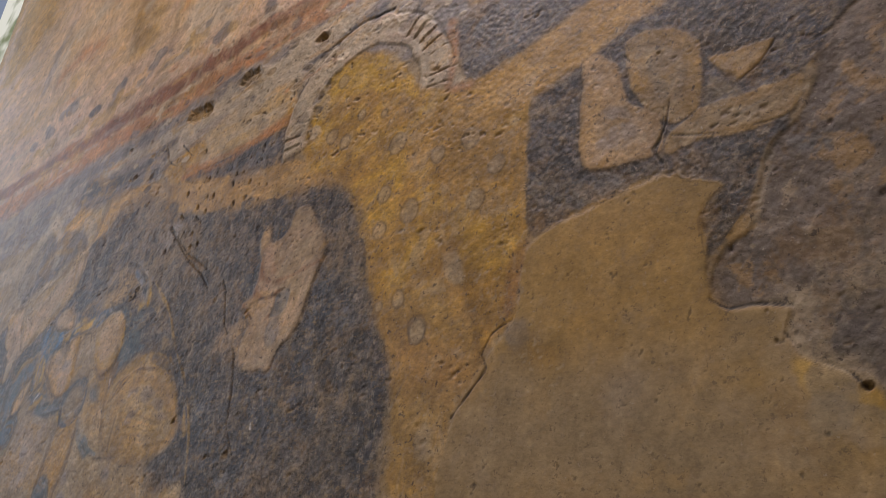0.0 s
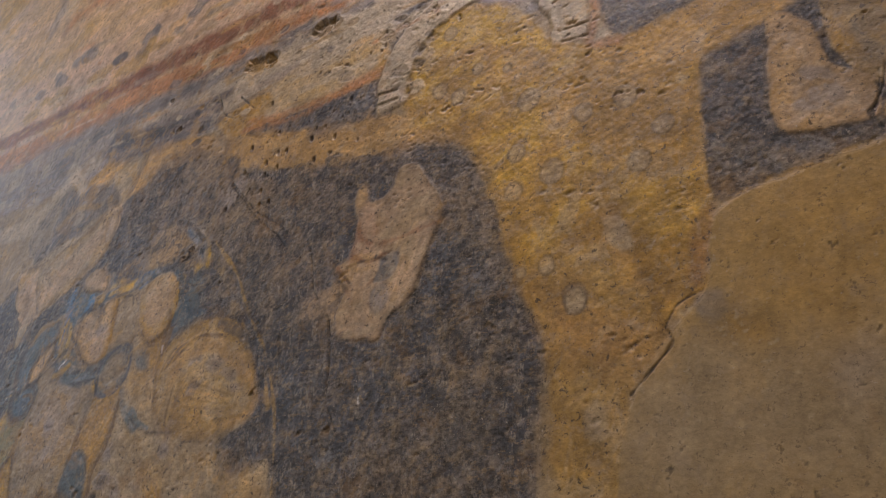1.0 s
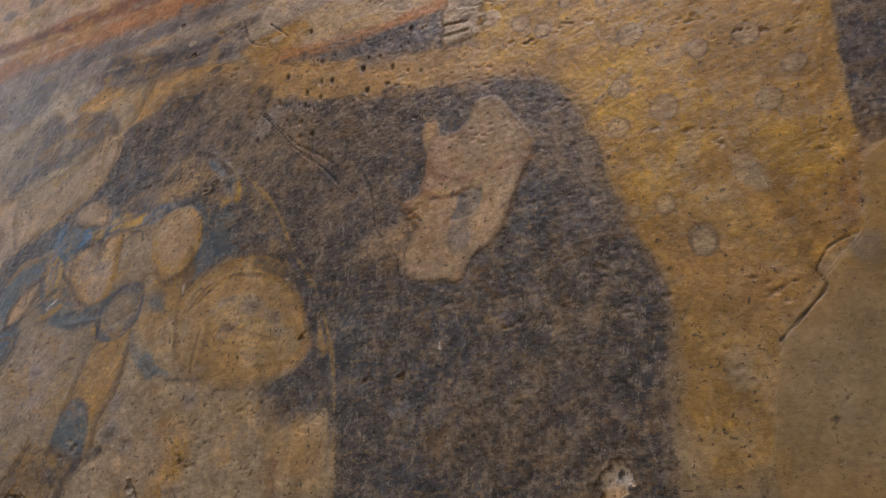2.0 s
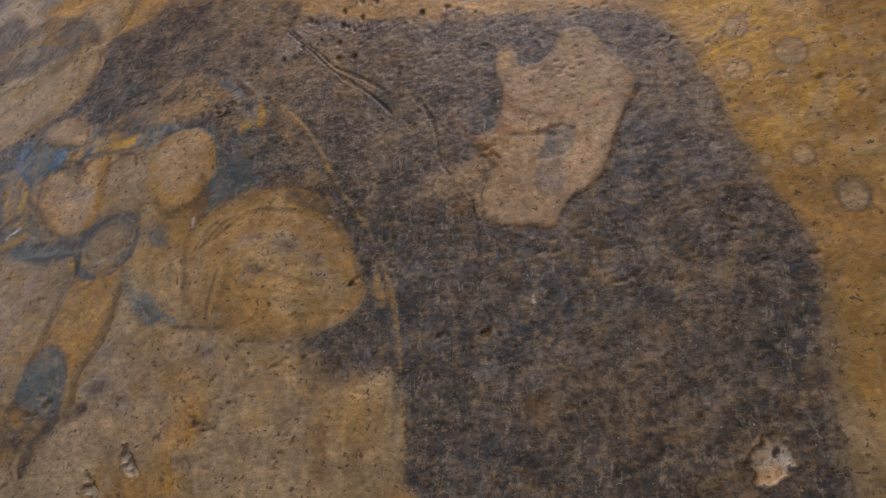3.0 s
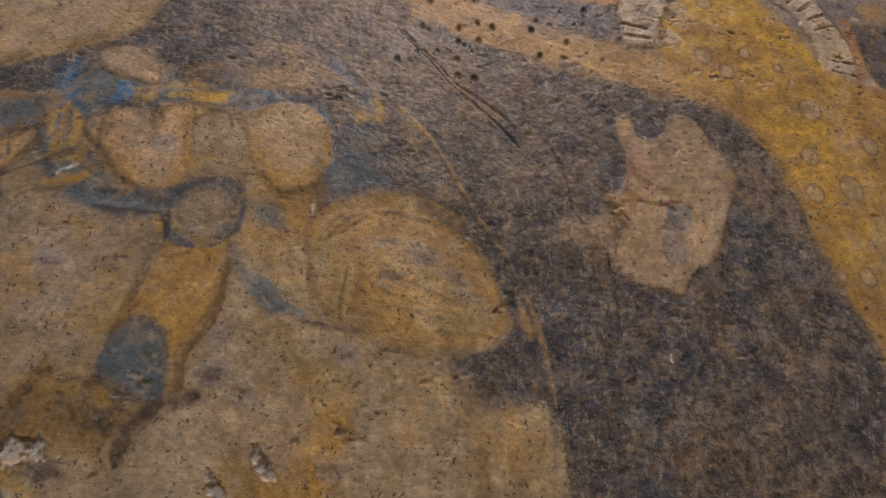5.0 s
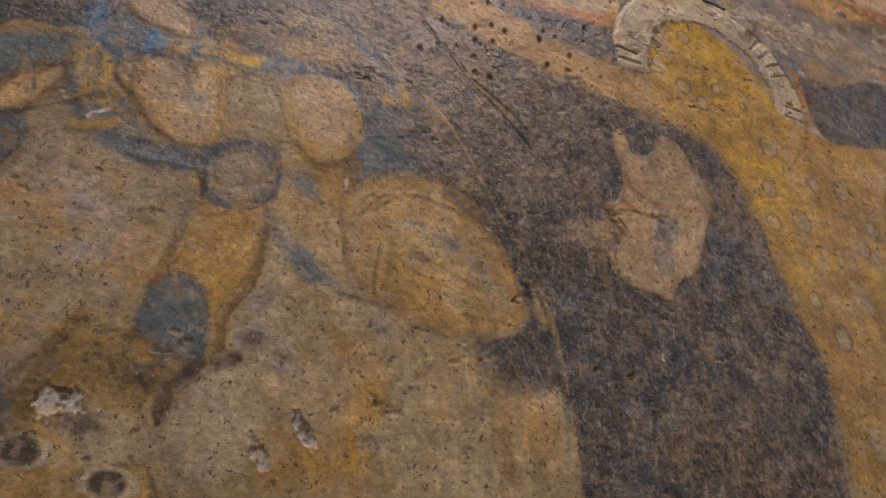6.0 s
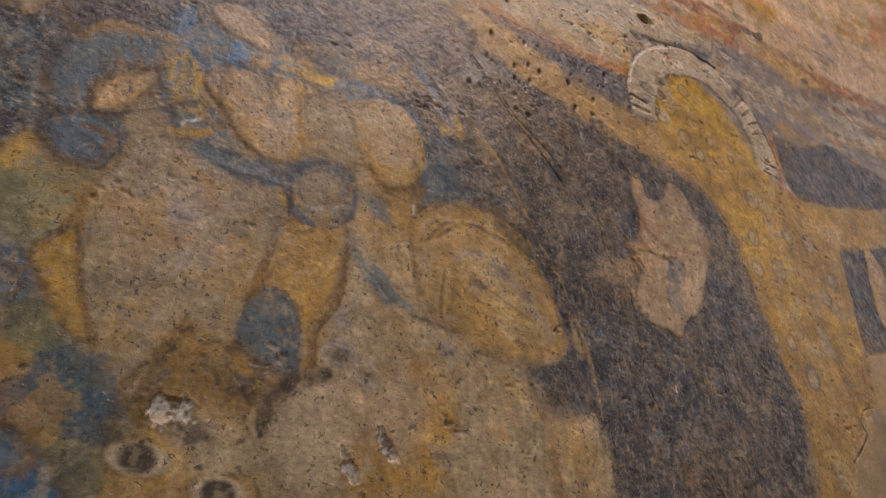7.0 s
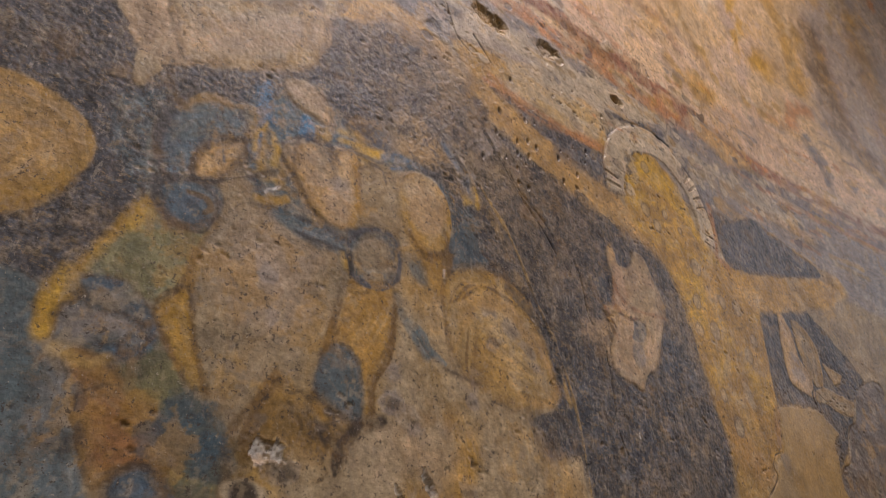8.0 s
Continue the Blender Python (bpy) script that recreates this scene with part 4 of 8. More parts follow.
stroke("beige_garment", "ochre", [(-1.141, 1.841), (-1.132, 1.795), (-1.135, 1.735)], 0.024, al=0.35, soft=0.01)
stroke("beige_garment", "brownochre", [(-1.097, 1.849), (-1.089, 1.796), (-1.094, 1.736)], 0.018, al=0.35, soft=0.01)
stroke("beige_garment", "greybeige", [(-1.075, 1.843), (-1.068, 1.797), (-1.073, 1.737)], 0.024, al=0.35, soft=0.01)
stroke("beige_garment", "greybeige", [(-1.586, 1.976), (-1.588, 1.916), (-1.596, 1.841)], 0.02, al=0.3, soft=0.015)
stroke("beige_garment", "tan", [(-1.554, 1.978), (-1.557, 1.917), (-1.566, 1.842)], 0.02, al=0.3, soft=0.015)
stroke("beige_garment", "ochrebeige", [(-1.520, 1.979), (-1.525, 1.919), (-1.535, 1.844)], 0.02, al=0.3, soft=0.015)
stroke("beige_garment", "greybeige", [(-1.487, 1.981), (-1.492, 1.920), (-1.505, 1.845)], 0.02, al=0.3, soft=0.015)
stroke("beige_garment", "tan", [(-1.454, 1.983), (-1.460, 1.921), (-1.474, 1.846)], 0.02, al=0.3, soft=0.015)
stroke("beige_garment", "ochrebeige", [(-1.420, 1.984), (-1.428, 1.923), (-1.443, 1.847)], 0.02, al=0.3, soft=0.015)
stroke("beige_garment", "greybeige", [(-1.387, 1.986), (-1.395, 1.924), (-1.412, 1.848)], 0.02, al=0.3, soft=0.015)
stroke("beige_garment", "tan", [(-1.353, 1.987), (-1.363, 1.926), (-1.381, 1.850)], 0.02, al=0.3, soft=0.015)
stroke("dark_mantle", "slate", [(-1.796, 2.373), (-1.748, 2.380), (-1.682, 2.388)], 0.03, al=0.8)
stroke("dark_mantle", "slate", [(-1.746, 2.481), (-1.701, 2.462), (-1.680, 2.476)], 0.022, al=0.8)
stroke("grey_band", "greyblue", [(-1.837, 2.581), (-1.802, 2.599), (-1.770, 2.603)], 0.03, al=0.8)
stroke("dark_mantle", "slate", [(-1.646, 2.565), (-1.638, 2.605), (-1.564, 2.588), (-1.451, 2.564)], 0.022, al=0.8)
stroke("pale_drapery", "ochre", [(-1.678, 2.508), (-1.634, 2.528), (-1.632, 2.561)], 0.02, al=0.7)
fill("dark_mantle", "slateblue", [(-1.385, 2.389), (-1.333, 2.369), (-1.318, 2.315), (-1.358, 2.336)], soft=0.012, wob=0.008, al=0.75)
fill("dark_mantle", "greyblue", [(-1.558, 2.352), (-1.477, 2.344), (-1.425, 2.265), (-1.425, 2.223), (-1.526, 2.245)], soft=0.02, wob=0.012, al=0.6)
fill("blue_patch", "brown", [(-1.533, 2.268), (-1.477, 2.261), (-1.464, 2.232), (-1.515, 2.242)], soft=0.01, wob=0.01, al=0.6)
stroke("drape", "brownochre", [(-1.609, 3.242), (-1.588, 3.126), (-1.582, 3.033)], 0.1, soft=0.04, wob=0.03, al=0.79)
stroke("drape", "tanochre", [(-1.489, 3.169), (-1.518, 3.066), (-1.543, 2.993)], 0.06, soft=0.04, wob=0.03, al=0.79)
fill("drape", "cream", [(-1.370, 3.000), (-1.270, 3.033), (-1.044, 2.895), (-1.151, 2.875), (-1.317, 2.890)], soft=0.05, wob=0.03, al=0.79)
fill("drape", "gold2", [(-2.494, 3.729), (-2.284, 3.657), (-2.205, 3.455), (-2.308, 3.340), (-2.389, 3.284), (-2.461, 3.344)], soft=0.06, wob=0.05, al=0.77)
stroke("drape", "orange", [(-1.795, 3.138), (-1.884, 3.143), (-1.993, 3.113)], 0.05, soft=0.03, wob=0.02, al=0.79)
stroke("drape", "cream", [(-1.809, 3.320), (-1.989, 3.242), (-2.047, 3.162)], 0.05, soft=0.03, wob=0.02, al=0.79)
stroke("drape", "tanochre", [(-1.902, 3.048), (-1.996, 2.990), (-2.192, 2.994)], 0.06, soft=0.04, wob=0.02, al=0.72)
# gold strip on the wall's left end: window light on the edge, painted in
stroke("edge", "gold2", [(-2.545, 2.400), (-2.550, 4.600)], 0.05, soft=0.02, wob=0.02, al=0.8)
stroke("drape", "brownred", [(0.286, 3.554), (0.333, 3.347), (0.339, 3.136), (0.456, 3.050)], 0.05, soft=0.02, wob=0.016, al=0.79)
stroke("drape", "brownochre", [(0.170, 3.488), (0.231, 3.320), (0.260, 3.239)], 0.08, soft=0.02, wob=0.016, al=0.79)
stroke("drape", "brown", [(0.679, 3.776), (0.671, 3.517), (0.682, 3.390)], 0.08, soft=0.02, wob=0.016, al=0.79)
stroke("drape", "orange", [(0.539, 3.697), (0.566, 3.438), (0.541, 3.178)], 0.1, soft=0.02, wob=0.016, al=0.79)
stroke("drape", "gold2", [(-0.184, 3.451), (-0.207, 3.270), (-0.094, 3.198)], 0.08, soft=0.02, wob=0.016, al=0.77)
stroke("drape", "ochre", [(-0.003, 3.594), (0.097, 3.447), (0.078, 3.219)], 0.08, soft=0.02, wob=0.016, al=0.72)
stroke("drape", "ochre", [(-0.612, 2.928), (-0.527, 2.887), (-0.420, 2.911)], 0.03, soft=0.02, wob=0.016, al=0.79)
stroke("drape", "cream", [(-0.112, 2.818), (0.113, 2.791), (0.366, 2.804)], 0.02, soft=0.02, wob=0.016, al=0.79)
stroke("drape", "brown", [(-0.642, 3.124), (-0.535, 3.056), (-0.444, 3.014)], 0.02, soft=0.02, wob=0.016, al=0.72)
stroke("drape", "orange", [(-0.291, 2.985), (-0.157, 2.994), (-0.026, 2.994)], 0.02, soft=0.02, wob=0.016, al=0.72)
stroke("drape", "pinkgrey", [(-0.535, 3.056), (-0.394, 3.005), (-0.211, 2.988)], 0.03, soft=0.02, wob=0.016, al=0.72)
stroke("drape", "lilac", [(0.132, 3.132), (0.280, 3.065), (0.449, 2.981)], 0.03, soft=0.02, wob=0.016, al=0.79)
stroke("drape", "orange", [(-0.994, 2.851), (-0.883, 2.842), (-0.767, 2.813)], 0.02, soft=0.02, wob=0.016, al=0.72)
stroke("drape", "brownochre", [(-1.038, 2.753), (-0.895, 2.750), (-0.764, 2.714)], 0.03, soft=0.02, wob=0.016, al=0.79)
stroke("drape", "lilac", [(-0.787, 2.701), (-0.639, 2.710), (-0.475, 2.719)], 0.02, soft=0.02, wob=0.016, al=0.79)
fill("dark_wedge", "slate", [(-1.277, 2.421), (-1.244, 2.433), (-1.232, 2.403), (-1.252, 2.362), (-1.271, 2.370)], soft=0.008, wob=0.006, al=0.8, c2='slatebrown')
spot("grey_oval", "lilac", (-1.172, 2.528), 0.016, 0.03, wob=0.005, al=0.6)
spot("grey_oval", "lilac", (-1.083, 2.518), 0.016, 0.03, wob=0.005, al=0.6)
spot("grey_oval", "lilac", (-1.185, 2.404), 0.016, 0.03, wob=0.005, al=0.6)
stroke("ochre_limb", "cream", [(-1.179, 2.530), (-1.091, 2.514), (-0.946, 2.509)], 0.03, soft=0.014, al=0.5)
fill("dark_wedge", "slate", [(-0.522, 2.474), (-0.351, 2.560), (-0.182, 2.543), (-0.066, 2.499), (-0.297, 2.427), (-0.506, 2.379)], soft=0.008, wob=0.006, c2='greyblue')
fill("brown_garment", "ochrebeige", [(-1.617, 1.725), (-1.608, 1.737), (-1.579, 1.747), (-1.551, 1.736), (-1.547, 1.711), (-1.490, 1.714), (-1.479, 1.671), (-1.598, 1.658)], soft=0.012, wob=0.006, c2='tanochre')
spot("dark_oval", "cream", (-1.588, 1.719), 0.021, 0.012, al=0.6)
spot("dark_oval", "umber2", (-1.591, 1.721), 0.014, 0.009, wob=0.002)
spot("dark_oval", "cream", (-1.516, 1.700), 0.021, 0.012, al=0.6)
spot("dark_oval", "umber2", (-1.518, 1.701), 0.014, 0.009, wob=0.002)
fill("dark_mantle", "mauve", [(-1.242, 2.355), (-1.179, 2.297), (-1.098, 2.247), (-1.000, 2.252), (-1.029, 2.163), (-1.047, 2.067), (-1.109, 2.058), (-1.175, 2.117), (-1.240, 2.130), (-1.289, 2.176), (-1.308, 2.264)], soft=0.06, wob=0.03, al=0.7, c2='tan')
fill("dark_mantle", "mauve", [(-1.164, 2.354), (-1.051, 2.327), (-0.955, 2.309), (-0.958, 2.261), (-1.006, 2.195), (-0.983, 2.112), (-1.039, 2.054), (-1.078, 2.107), (-1.147, 2.186), (-1.205, 2.254)], soft=0.05, wob=0.03, al=0.6)
fill("dark_mantle", "umber", [(-1.262, 2.251), (-1.206, 2.273), (-1.147, 2.222), (-1.105, 2.146), (-1.079, 2.067), (-1.112, 2.058), (-1.145, 2.103), (-1.200, 2.132), (-1.254, 2.129)], soft=0.05, wob=0.03, al=0.5)
fill("dark_mantle", "slateblue", [(-1.093, 2.000), (-1.015, 2.011), (-0.980, 1.970), (-0.996, 1.915), (-1.046, 1.888), (-1.063, 1.939)], soft=0.05, wob=0.03, al=0.5)
fill("dark_mantle", "slateblue", [(-0.800, 2.139), (-0.731, 2.134), (-0.689, 2.072), (-0.741, 2.017), (-0.826, 1.977), (-0.867, 2.004), (-0.819, 2.066)], soft=0.05, wob=0.03, al=0.5)
fill("dark_mantle", "umber", [(-0.771, 1.994), (-0.687, 2.019), (-0.670, 1.929), (-0.731, 1.826), (-0.784, 1.861)], soft=0.08, wob=0.04, al=0.4)
stroke("fold_line", "ochrebeige", [(-1.377, 2.345), (-1.326, 2.296), (-1.266, 2.242), (-1.199, 2.144), (-1.155, 2.071)], 0.004, soft=0.006, wob=0.012, al=0.35)
stroke("ochre_garment", "peachochre", [(-1.130, 2.009), (-1.114, 1.974), (-1.104, 1.942), (-1.118, 1.923), (-1.145, 1.914), (-1.182, 1.917)], 0.012, soft=0.008, al=0.6)
fill("ochre_garment", "brownochre", [(-1.270, 2.002), (-1.252, 1.944), (-1.220, 1.911), (-1.256, 1.904), (-1.279, 1.929), (-1.279, 1.970)], soft=0.035, wob=0.012, al=0.5)
fill("ochre_garment", "brownochre", [(-1.280, 1.903), (-1.262, 1.911), (-1.236, 1.880), (-1.245, 1.843), (-1.269, 1.848)], soft=0.05, wob=0.012, al=0.35)
fill("ochre_garment", "tan", [(-1.146, 1.976), (-1.123, 1.967), (-1.117, 1.937), (-1.139, 1.936), (-1.154, 1.952)], soft=0.03, wob=0.012, al=0.6)
fill("ochre_garment", "gold2", [(-1.251, 2.093), (-1.198, 2.092), (-1.159, 2.067), (-1.144, 2.041), (-1.183, 2.051), (-1.237, 2.071)], soft=0.03, wob=0.012, al=0.45)
fill("ochre_garment", "brown", [(-1.303, 2.083), (-1.278, 2.096), (-1.219, 2.105), (-1.218, 2.096), (-1.264, 2.087), (-1.295, 2.070)], soft=0.02, wob=0.008, al=0.35)
fill("beige_garment", "greybeige", [(-1.199, 1.851), (-1.141, 1.823), (-1.134, 1.744), (-1.199, 1.742), (-1.252, 1.785), (-1.232, 1.826)], soft=0.07, wob=0.02, al=0.55)
fill("beige_garment", "ochre", [(-1.289, 1.826), (-1.274, 1.818), (-1.282, 1.784), (-1.291, 1.739), (-1.312, 1.739), (-1.305, 1.789)], soft=0.04, wob=0.015, al=0.5)
fill("beige_garment", "ochre", [(-1.129, 1.821), (-1.065, 1.838), (-1.055, 1.792), (-1.062, 1.764), (-1.107, 1.768), (-1.132, 1.789)], soft=0.06, wob=0.02, al=0.45)
stroke("beige_garment", "brownred", [(-1.129, 1.795), (-1.125, 1.773), (-1.123, 1.743)], 0.008, soft=0.008, al=0.5)
stroke("grey_band", "greyblue", [(-1.627, 2.545), (-1.419, 2.535), (-1.260, 2.547), (-1.114, 2.552), (-0.995, 2.545), (-0.893, 2.537)], 0.03, soft=0.014, wob=0.012, al=0.85)
stroke("grey_band", "slate", [(-0.979, 2.544), (-0.879, 2.544), (-0.831, 2.566), (-0.750, 2.587), (-0.672, 2.602), (-0.622, 2.601)], 0.018, soft=0.008, wob=0.008, al=0.85)
stroke("grey_band", "pinkgrey", [(-1.450, 2.562), (-1.250, 2.579), (-1.053, 2.585), (-0.924, 2.586)], 0.016, soft=0.012, wob=0.012, al=0.6)
fill("ochre_limb", "ochre", [(-1.301, 2.538), (-1.215, 2.555), (-1.115, 2.555), (-1.014, 2.557), (-0.916, 2.560), (-0.915, 2.497), (-1.019, 2.500), (-1.102, 2.497), (-1.188, 2.488), (-1.266, 2.502)], soft=0.012, wob=0.008, c2='peachochre')
stroke("ochre_limb", "orange", [(-1.227, 2.498), (-1.068, 2.500), (-0.916, 2.495)], 0.01, soft=0.008, al=0.7)
fill("grey_band", "cream", [(-1.182, 2.504), (-1.102, 2.526), (-1.004, 2.538), (-0.933, 2.530), (-0.931, 2.504), (-1.021, 2.487), (-1.104, 2.484), (-1.172, 2.480)], soft=0.02, wob=0.012, al=0.8, c2='ochrebeige')
fill("ochre_limb", "peachochre", [(-1.262, 2.456), (-1.194, 2.470), (-1.107, 2.431), (-1.016, 2.415), (-0.930, 2.400), (-0.886, 2.366), (-0.844, 2.313), (-0.889, 2.319), (-0.991, 2.326), (-1.118, 2.360), (-1.226, 2.405)], soft=0.03, wob=0.012, c2='tan', al=0.7)
fill("grey_band", "greyblue", [(-1.061, 2.440), (-0.988, 2.451), (-0.941, 2.449), (-0.947, 2.402), (-1.011, 2.391), (-1.059, 2.402)], soft=0.025, wob=0.012, al=0.6)
fill("ochre_limb", "ochre", [(-0.601, 2.347), (-0.489, 2.359), (-0.215, 2.452), (-0.003, 2.501), (0.044, 2.482), (-0.064, 2.411), (-0.255, 2.346), (-0.520, 2.262), (-0.626, 2.256)], soft=0.02, wob=0.01, c2='peachochre')
stroke("orange_band", "orange", [(-2.110, 2.676), (-1.690, 2.691), (-1.366, 2.696), (-1.098, 2.714), (-0.880, 2.704)], 0.03, soft=0.014, wob=0.012, al=0.6)
stroke("red_band", "red", [(-2.167, 2.773), (-1.603, 2.784), (-1.310, 2.791), (-1.025, 2.792)], 0.026, soft=0.01, wob=0.01, al=0.6)
fill("blue_oval", "lilac", [(-1.808, 1.858), (-1.758, 1.875), (-1.731, 1.859), (-1.748, 1.841), (-1.795, 1.829)], soft=0.02, wob=0.01, al=0.7)
fill("blue_oval", "skyblue", [(-1.800, 1.890), (-1.770, 1.904), (-1.740, 1.897), (-1.718, 1.878), (-1.715, 1.853), (-1.729, 1.833), (-1.745, 1.830), (-1.742, 1.844), (-1.727, 1.864), (-1.742, 1.878), (-1.771, 1.885), (-1.792, 1.880)], soft=0.012, wob=0.006, al=0.85, c2='bluegrey')
stroke("fold_line", "dark", [(-1.787, 1.880), (-1.758, 1.874), (-1.721, 1.867)], 0.01, soft=0.006, al=0.75)
stroke("fold_line", "dark", [(-1.796, 1.826), (-1.775, 1.830), (-1.748, 1.841)], 0.008, soft=0.006, al=0.6)
fill("gold_edge", "gold2", [(-1.818, 1.833), (-1.825, 1.855), (-1.820, 1.874), (-1.801, 1.888), (-1.786, 1.878), (-1.807, 1.862), (-1.807, 1.838)], soft=0.012, wob=0.006, al=0.85)
stroke("gold_edge", "ochrebeige", [(-1.797, 1.822), (-1.769, 1.814), (-1.751, 1.825)], 0.01, soft=0.006, al=0.7)
fill("gold_edge", "gold2", [(-1.719, 1.886), (-1.689, 1.920), (-1.676, 1.890), (-1.665, 1.854), (-1.648, 1.816), (-1.661, 1.805), (-1.685, 1.837), (-1.702, 1.858)], soft=0.012, wob=0.006, c2='ochre')
stroke("fold_line", "brown", [(-1.715, 1.878), (-1.694, 1.847), (-1.666, 1.811), (-1.647, 1.810)], 0.006, soft=0.005, al=0.7)
fill("rust_patch", "rust", [(-1.765, 1.782), (-1.734, 1.796), (-1.705, 1.789), (-1.683, 1.767), (-1.667, 1.741), (-1.690, 1.735), (-1.718, 1.721), (-1.738, 1.703), (-1.752, 1.732)], soft=0.02, wob=0.01, c2='ochre')
fill("green_garment", "green", [(-1.743, 1.820), (-1.694, 1.845), (-1.668, 1.811), (-1.637, 1.776), (-1.602, 1.760), (-1.609, 1.719), (-1.655, 1.707), (-1.672, 1.736), (-1.689, 1.766), (-1.713, 1.794)], soft=0.03, wob=0.014, al=0.75, c2='slate')
fill("green_garment", "brownochre", [(-1.784, 1.822), (-1.756, 1.818), (-1.738, 1.822), (-1.732, 1.795), (-1.759, 1.783), (-1.774, 1.802)], soft=0.03, wob=0.014, al=0.7)
fill("blue_oval", "skyblue", [(-1.727, 1.710), (-1.704, 1.727), (-1.681, 1.723), (-1.665, 1.700), (-1.722, 1.687)], soft=0.014, wob=0.008, c2='blue')
fill("blue_field", "bluegrey", [(-1.846, 1.815), (-1.817, 1.812), (-1.779, 1.779), (-1.756, 1.706), (-1.784, 1.686), (-1.810, 1.682)], soft=0.06, wob=0.02, al=0.5)
fill("blue_oval", "bluegrey", [(-1.744, 2.054), (-1.756, 2.079), (-1.755, 2.106), (-1.745, 2.135), (-1.724, 2.167), (-1.696, 2.186), (-1.662, 2.183), (-1.648, 2.152), (-1.658, 2.134), (-1.680, 2.123), (-1.698, 2.100), (-1.706, 2.073), (-1.708, 2.046), (-1.728, 2.041)], c2='skyblue', soft=0.014, wob=0.007)
fill("blue_oval", "slate", [(-1.753, 2.066), (-1.756, 2.102), (-1.743, 2.140), (-1.734, 2.137), (-1.743, 2.101), (-1.739, 2.065)], soft=0.03, al=0.7, wob=0.007)
fill("gold_edge", "ochre", [(-1.737, 2.147), (-1.719, 2.169), (-1.690, 2.186), (-1.677, 2.174), (-1.704, 2.168), (-1.730, 2.143)], al=0.65, soft=0.014, wob=0.007)
fill("gold_edge", "peachochre", [(-1.708, 2.056), (-1.708, 2.082), (-1.697, 2.107), (-1.674, 2.124), (-1.653, 2.132), (-1.651, 2.114), (-1.666, 2.084), (-1.681, 2.062), (-1.701, 2.051)], c2='pinkbeige', soft=0.014, wob=0.007)
fill("blue_oval", "bluedark", [(-1.744, 2.011), (-1.741, 2.031), (-1.724, 2.046), (-1.694, 2.056), (-1.677, 2.041), (-1.673, 2.011), (-1.683, 1.991), (-1.705, 1.988), (-1.728, 1.996)], c2='bluegrey', soft=0.014, wob=0.007)
fill("blue_oval", "skyblue", [(-1.723, 2.016), (-1.706, 2.035), (-1.683, 2.030), (-1.683, 2.007), (-1.701, 1.993)], soft=0.03, al=0.6, wob=0.007)
fill("green_garment", "green2", [(-1.764, 1.964), (-1.742, 1.992), (-1.715, 1.984), (-1.684, 1.989), (-1.689, 1.961), (-1.689, 1.922), (-1.719, 1.901), (-1.745, 1.892)], soft=0.02, wob=0.01, al=0.79, c2='bluegrey')
fill("green_garment", "green", [(-1.749, 1.945), (-1.735, 1.963), (-1.714, 1.958), (-1.713, 1.933), (-1.733, 1.920)], soft=0.05, wob=0.02, al=0.5)
fill("gold_edge", "gold2", [(-1.697, 1.925), (-1.693, 1.956), (-1.683, 1.986), (-1.677, 1.992), (-1.684, 1.959), (-1.686, 1.924), (-1.686, 1.905), (-1.695, 1.902)], al=0.75, soft=0.014, wob=0.007)
stroke("gold_edge", "gold", [(-1.765, 1.970), (-1.753, 1.988), (-1.743, 2.007)], 0.012, soft=0.008, al=0.8)
fill("blue_patch", "bluedark", [(-1.676, 2.171), (-1.632, 2.242), (-1.536, 2.282), (-1.523, 2.203), (-1.551, 2.180), (-1.587, 2.171), (-1.599, 2.116), (-1.598, 2.058), (-1.640, 2.071), (-1.660, 2.119)], soft=0.04, wob=0.02, al=0.6, c2='green')
fill("pale_oval", "pinkbeige", [(-1.608, 2.252), (-1.555, 2.275), (-1.529, 2.247), (-1.528, 2.211), (-1.559, 2.224), (-1.585, 2.234)], al=0.75, soft=0.02, wob=0.007)
fill("blue_patch", "slate", [(-1.538, 2.270), (-1.501, 2.276), (-1.467, 2.257), (-1.424, 2.222), (-1.444, 2.210), (-1.495, 2.236), (-1.527, 2.246)], soft=0.03, wob=0.014, al=0.75)
fill("blue_patch", "brown", [(-1.513, 2.255), (-1.484, 2.254), (-1.468, 2.238), (-1.478, 2.237), (-1.506, 2.242)], al=0.65, soft=0.014, wob=0.007)
fill("blue_patch", "bluegrey", [(-1.625, 2.220), (-1.599, 2.230), (-1.585, 2.201), (-1.605, 2.185), (-1.619, 2.193)], al=0.78, c2='skyblue', soft=0.014, wob=0.007)
fill("tan_patch", "tan", [(-1.440, 2.293), (-1.391, 2.325), (-1.355, 2.306), (-1.325, 2.258), (-1.353, 2.231), (-1.397, 2.236), (-1.433, 2.237)], soft=0.05, wob=0.018, al=0.65, c2='peachbeige')
fill("blue_patch", "blue", [(-1.645, 2.190), (-1.634, 2.234), (-1.622, 2.210), (-1.622, 2.182), (-1.637, 2.181)], soft=0.008, wob=0.008, al=0.75)
fill("blue_patch", "blue", [(-1.580, 2.207), (-1.571, 2.221), (-1.561, 2.202), (-1.562, 2.182), (-1.573, 2.185)], soft=0.008, wob=0.008, al=0.75)
fill("blue_patch", "blue", [(-1.649, 2.130), (-1.628, 2.142), (-1.621, 2.125), (-1.639, 2.111)], soft=0.008, wob=0.008, al=0.75)
fill("blue_patch", "blue", [(-1.648, 2.165), (-1.635, 2.174), (-1.632, 2.154), (-1.641, 2.147)], soft=0.008, wob=0.008, al=0.75)
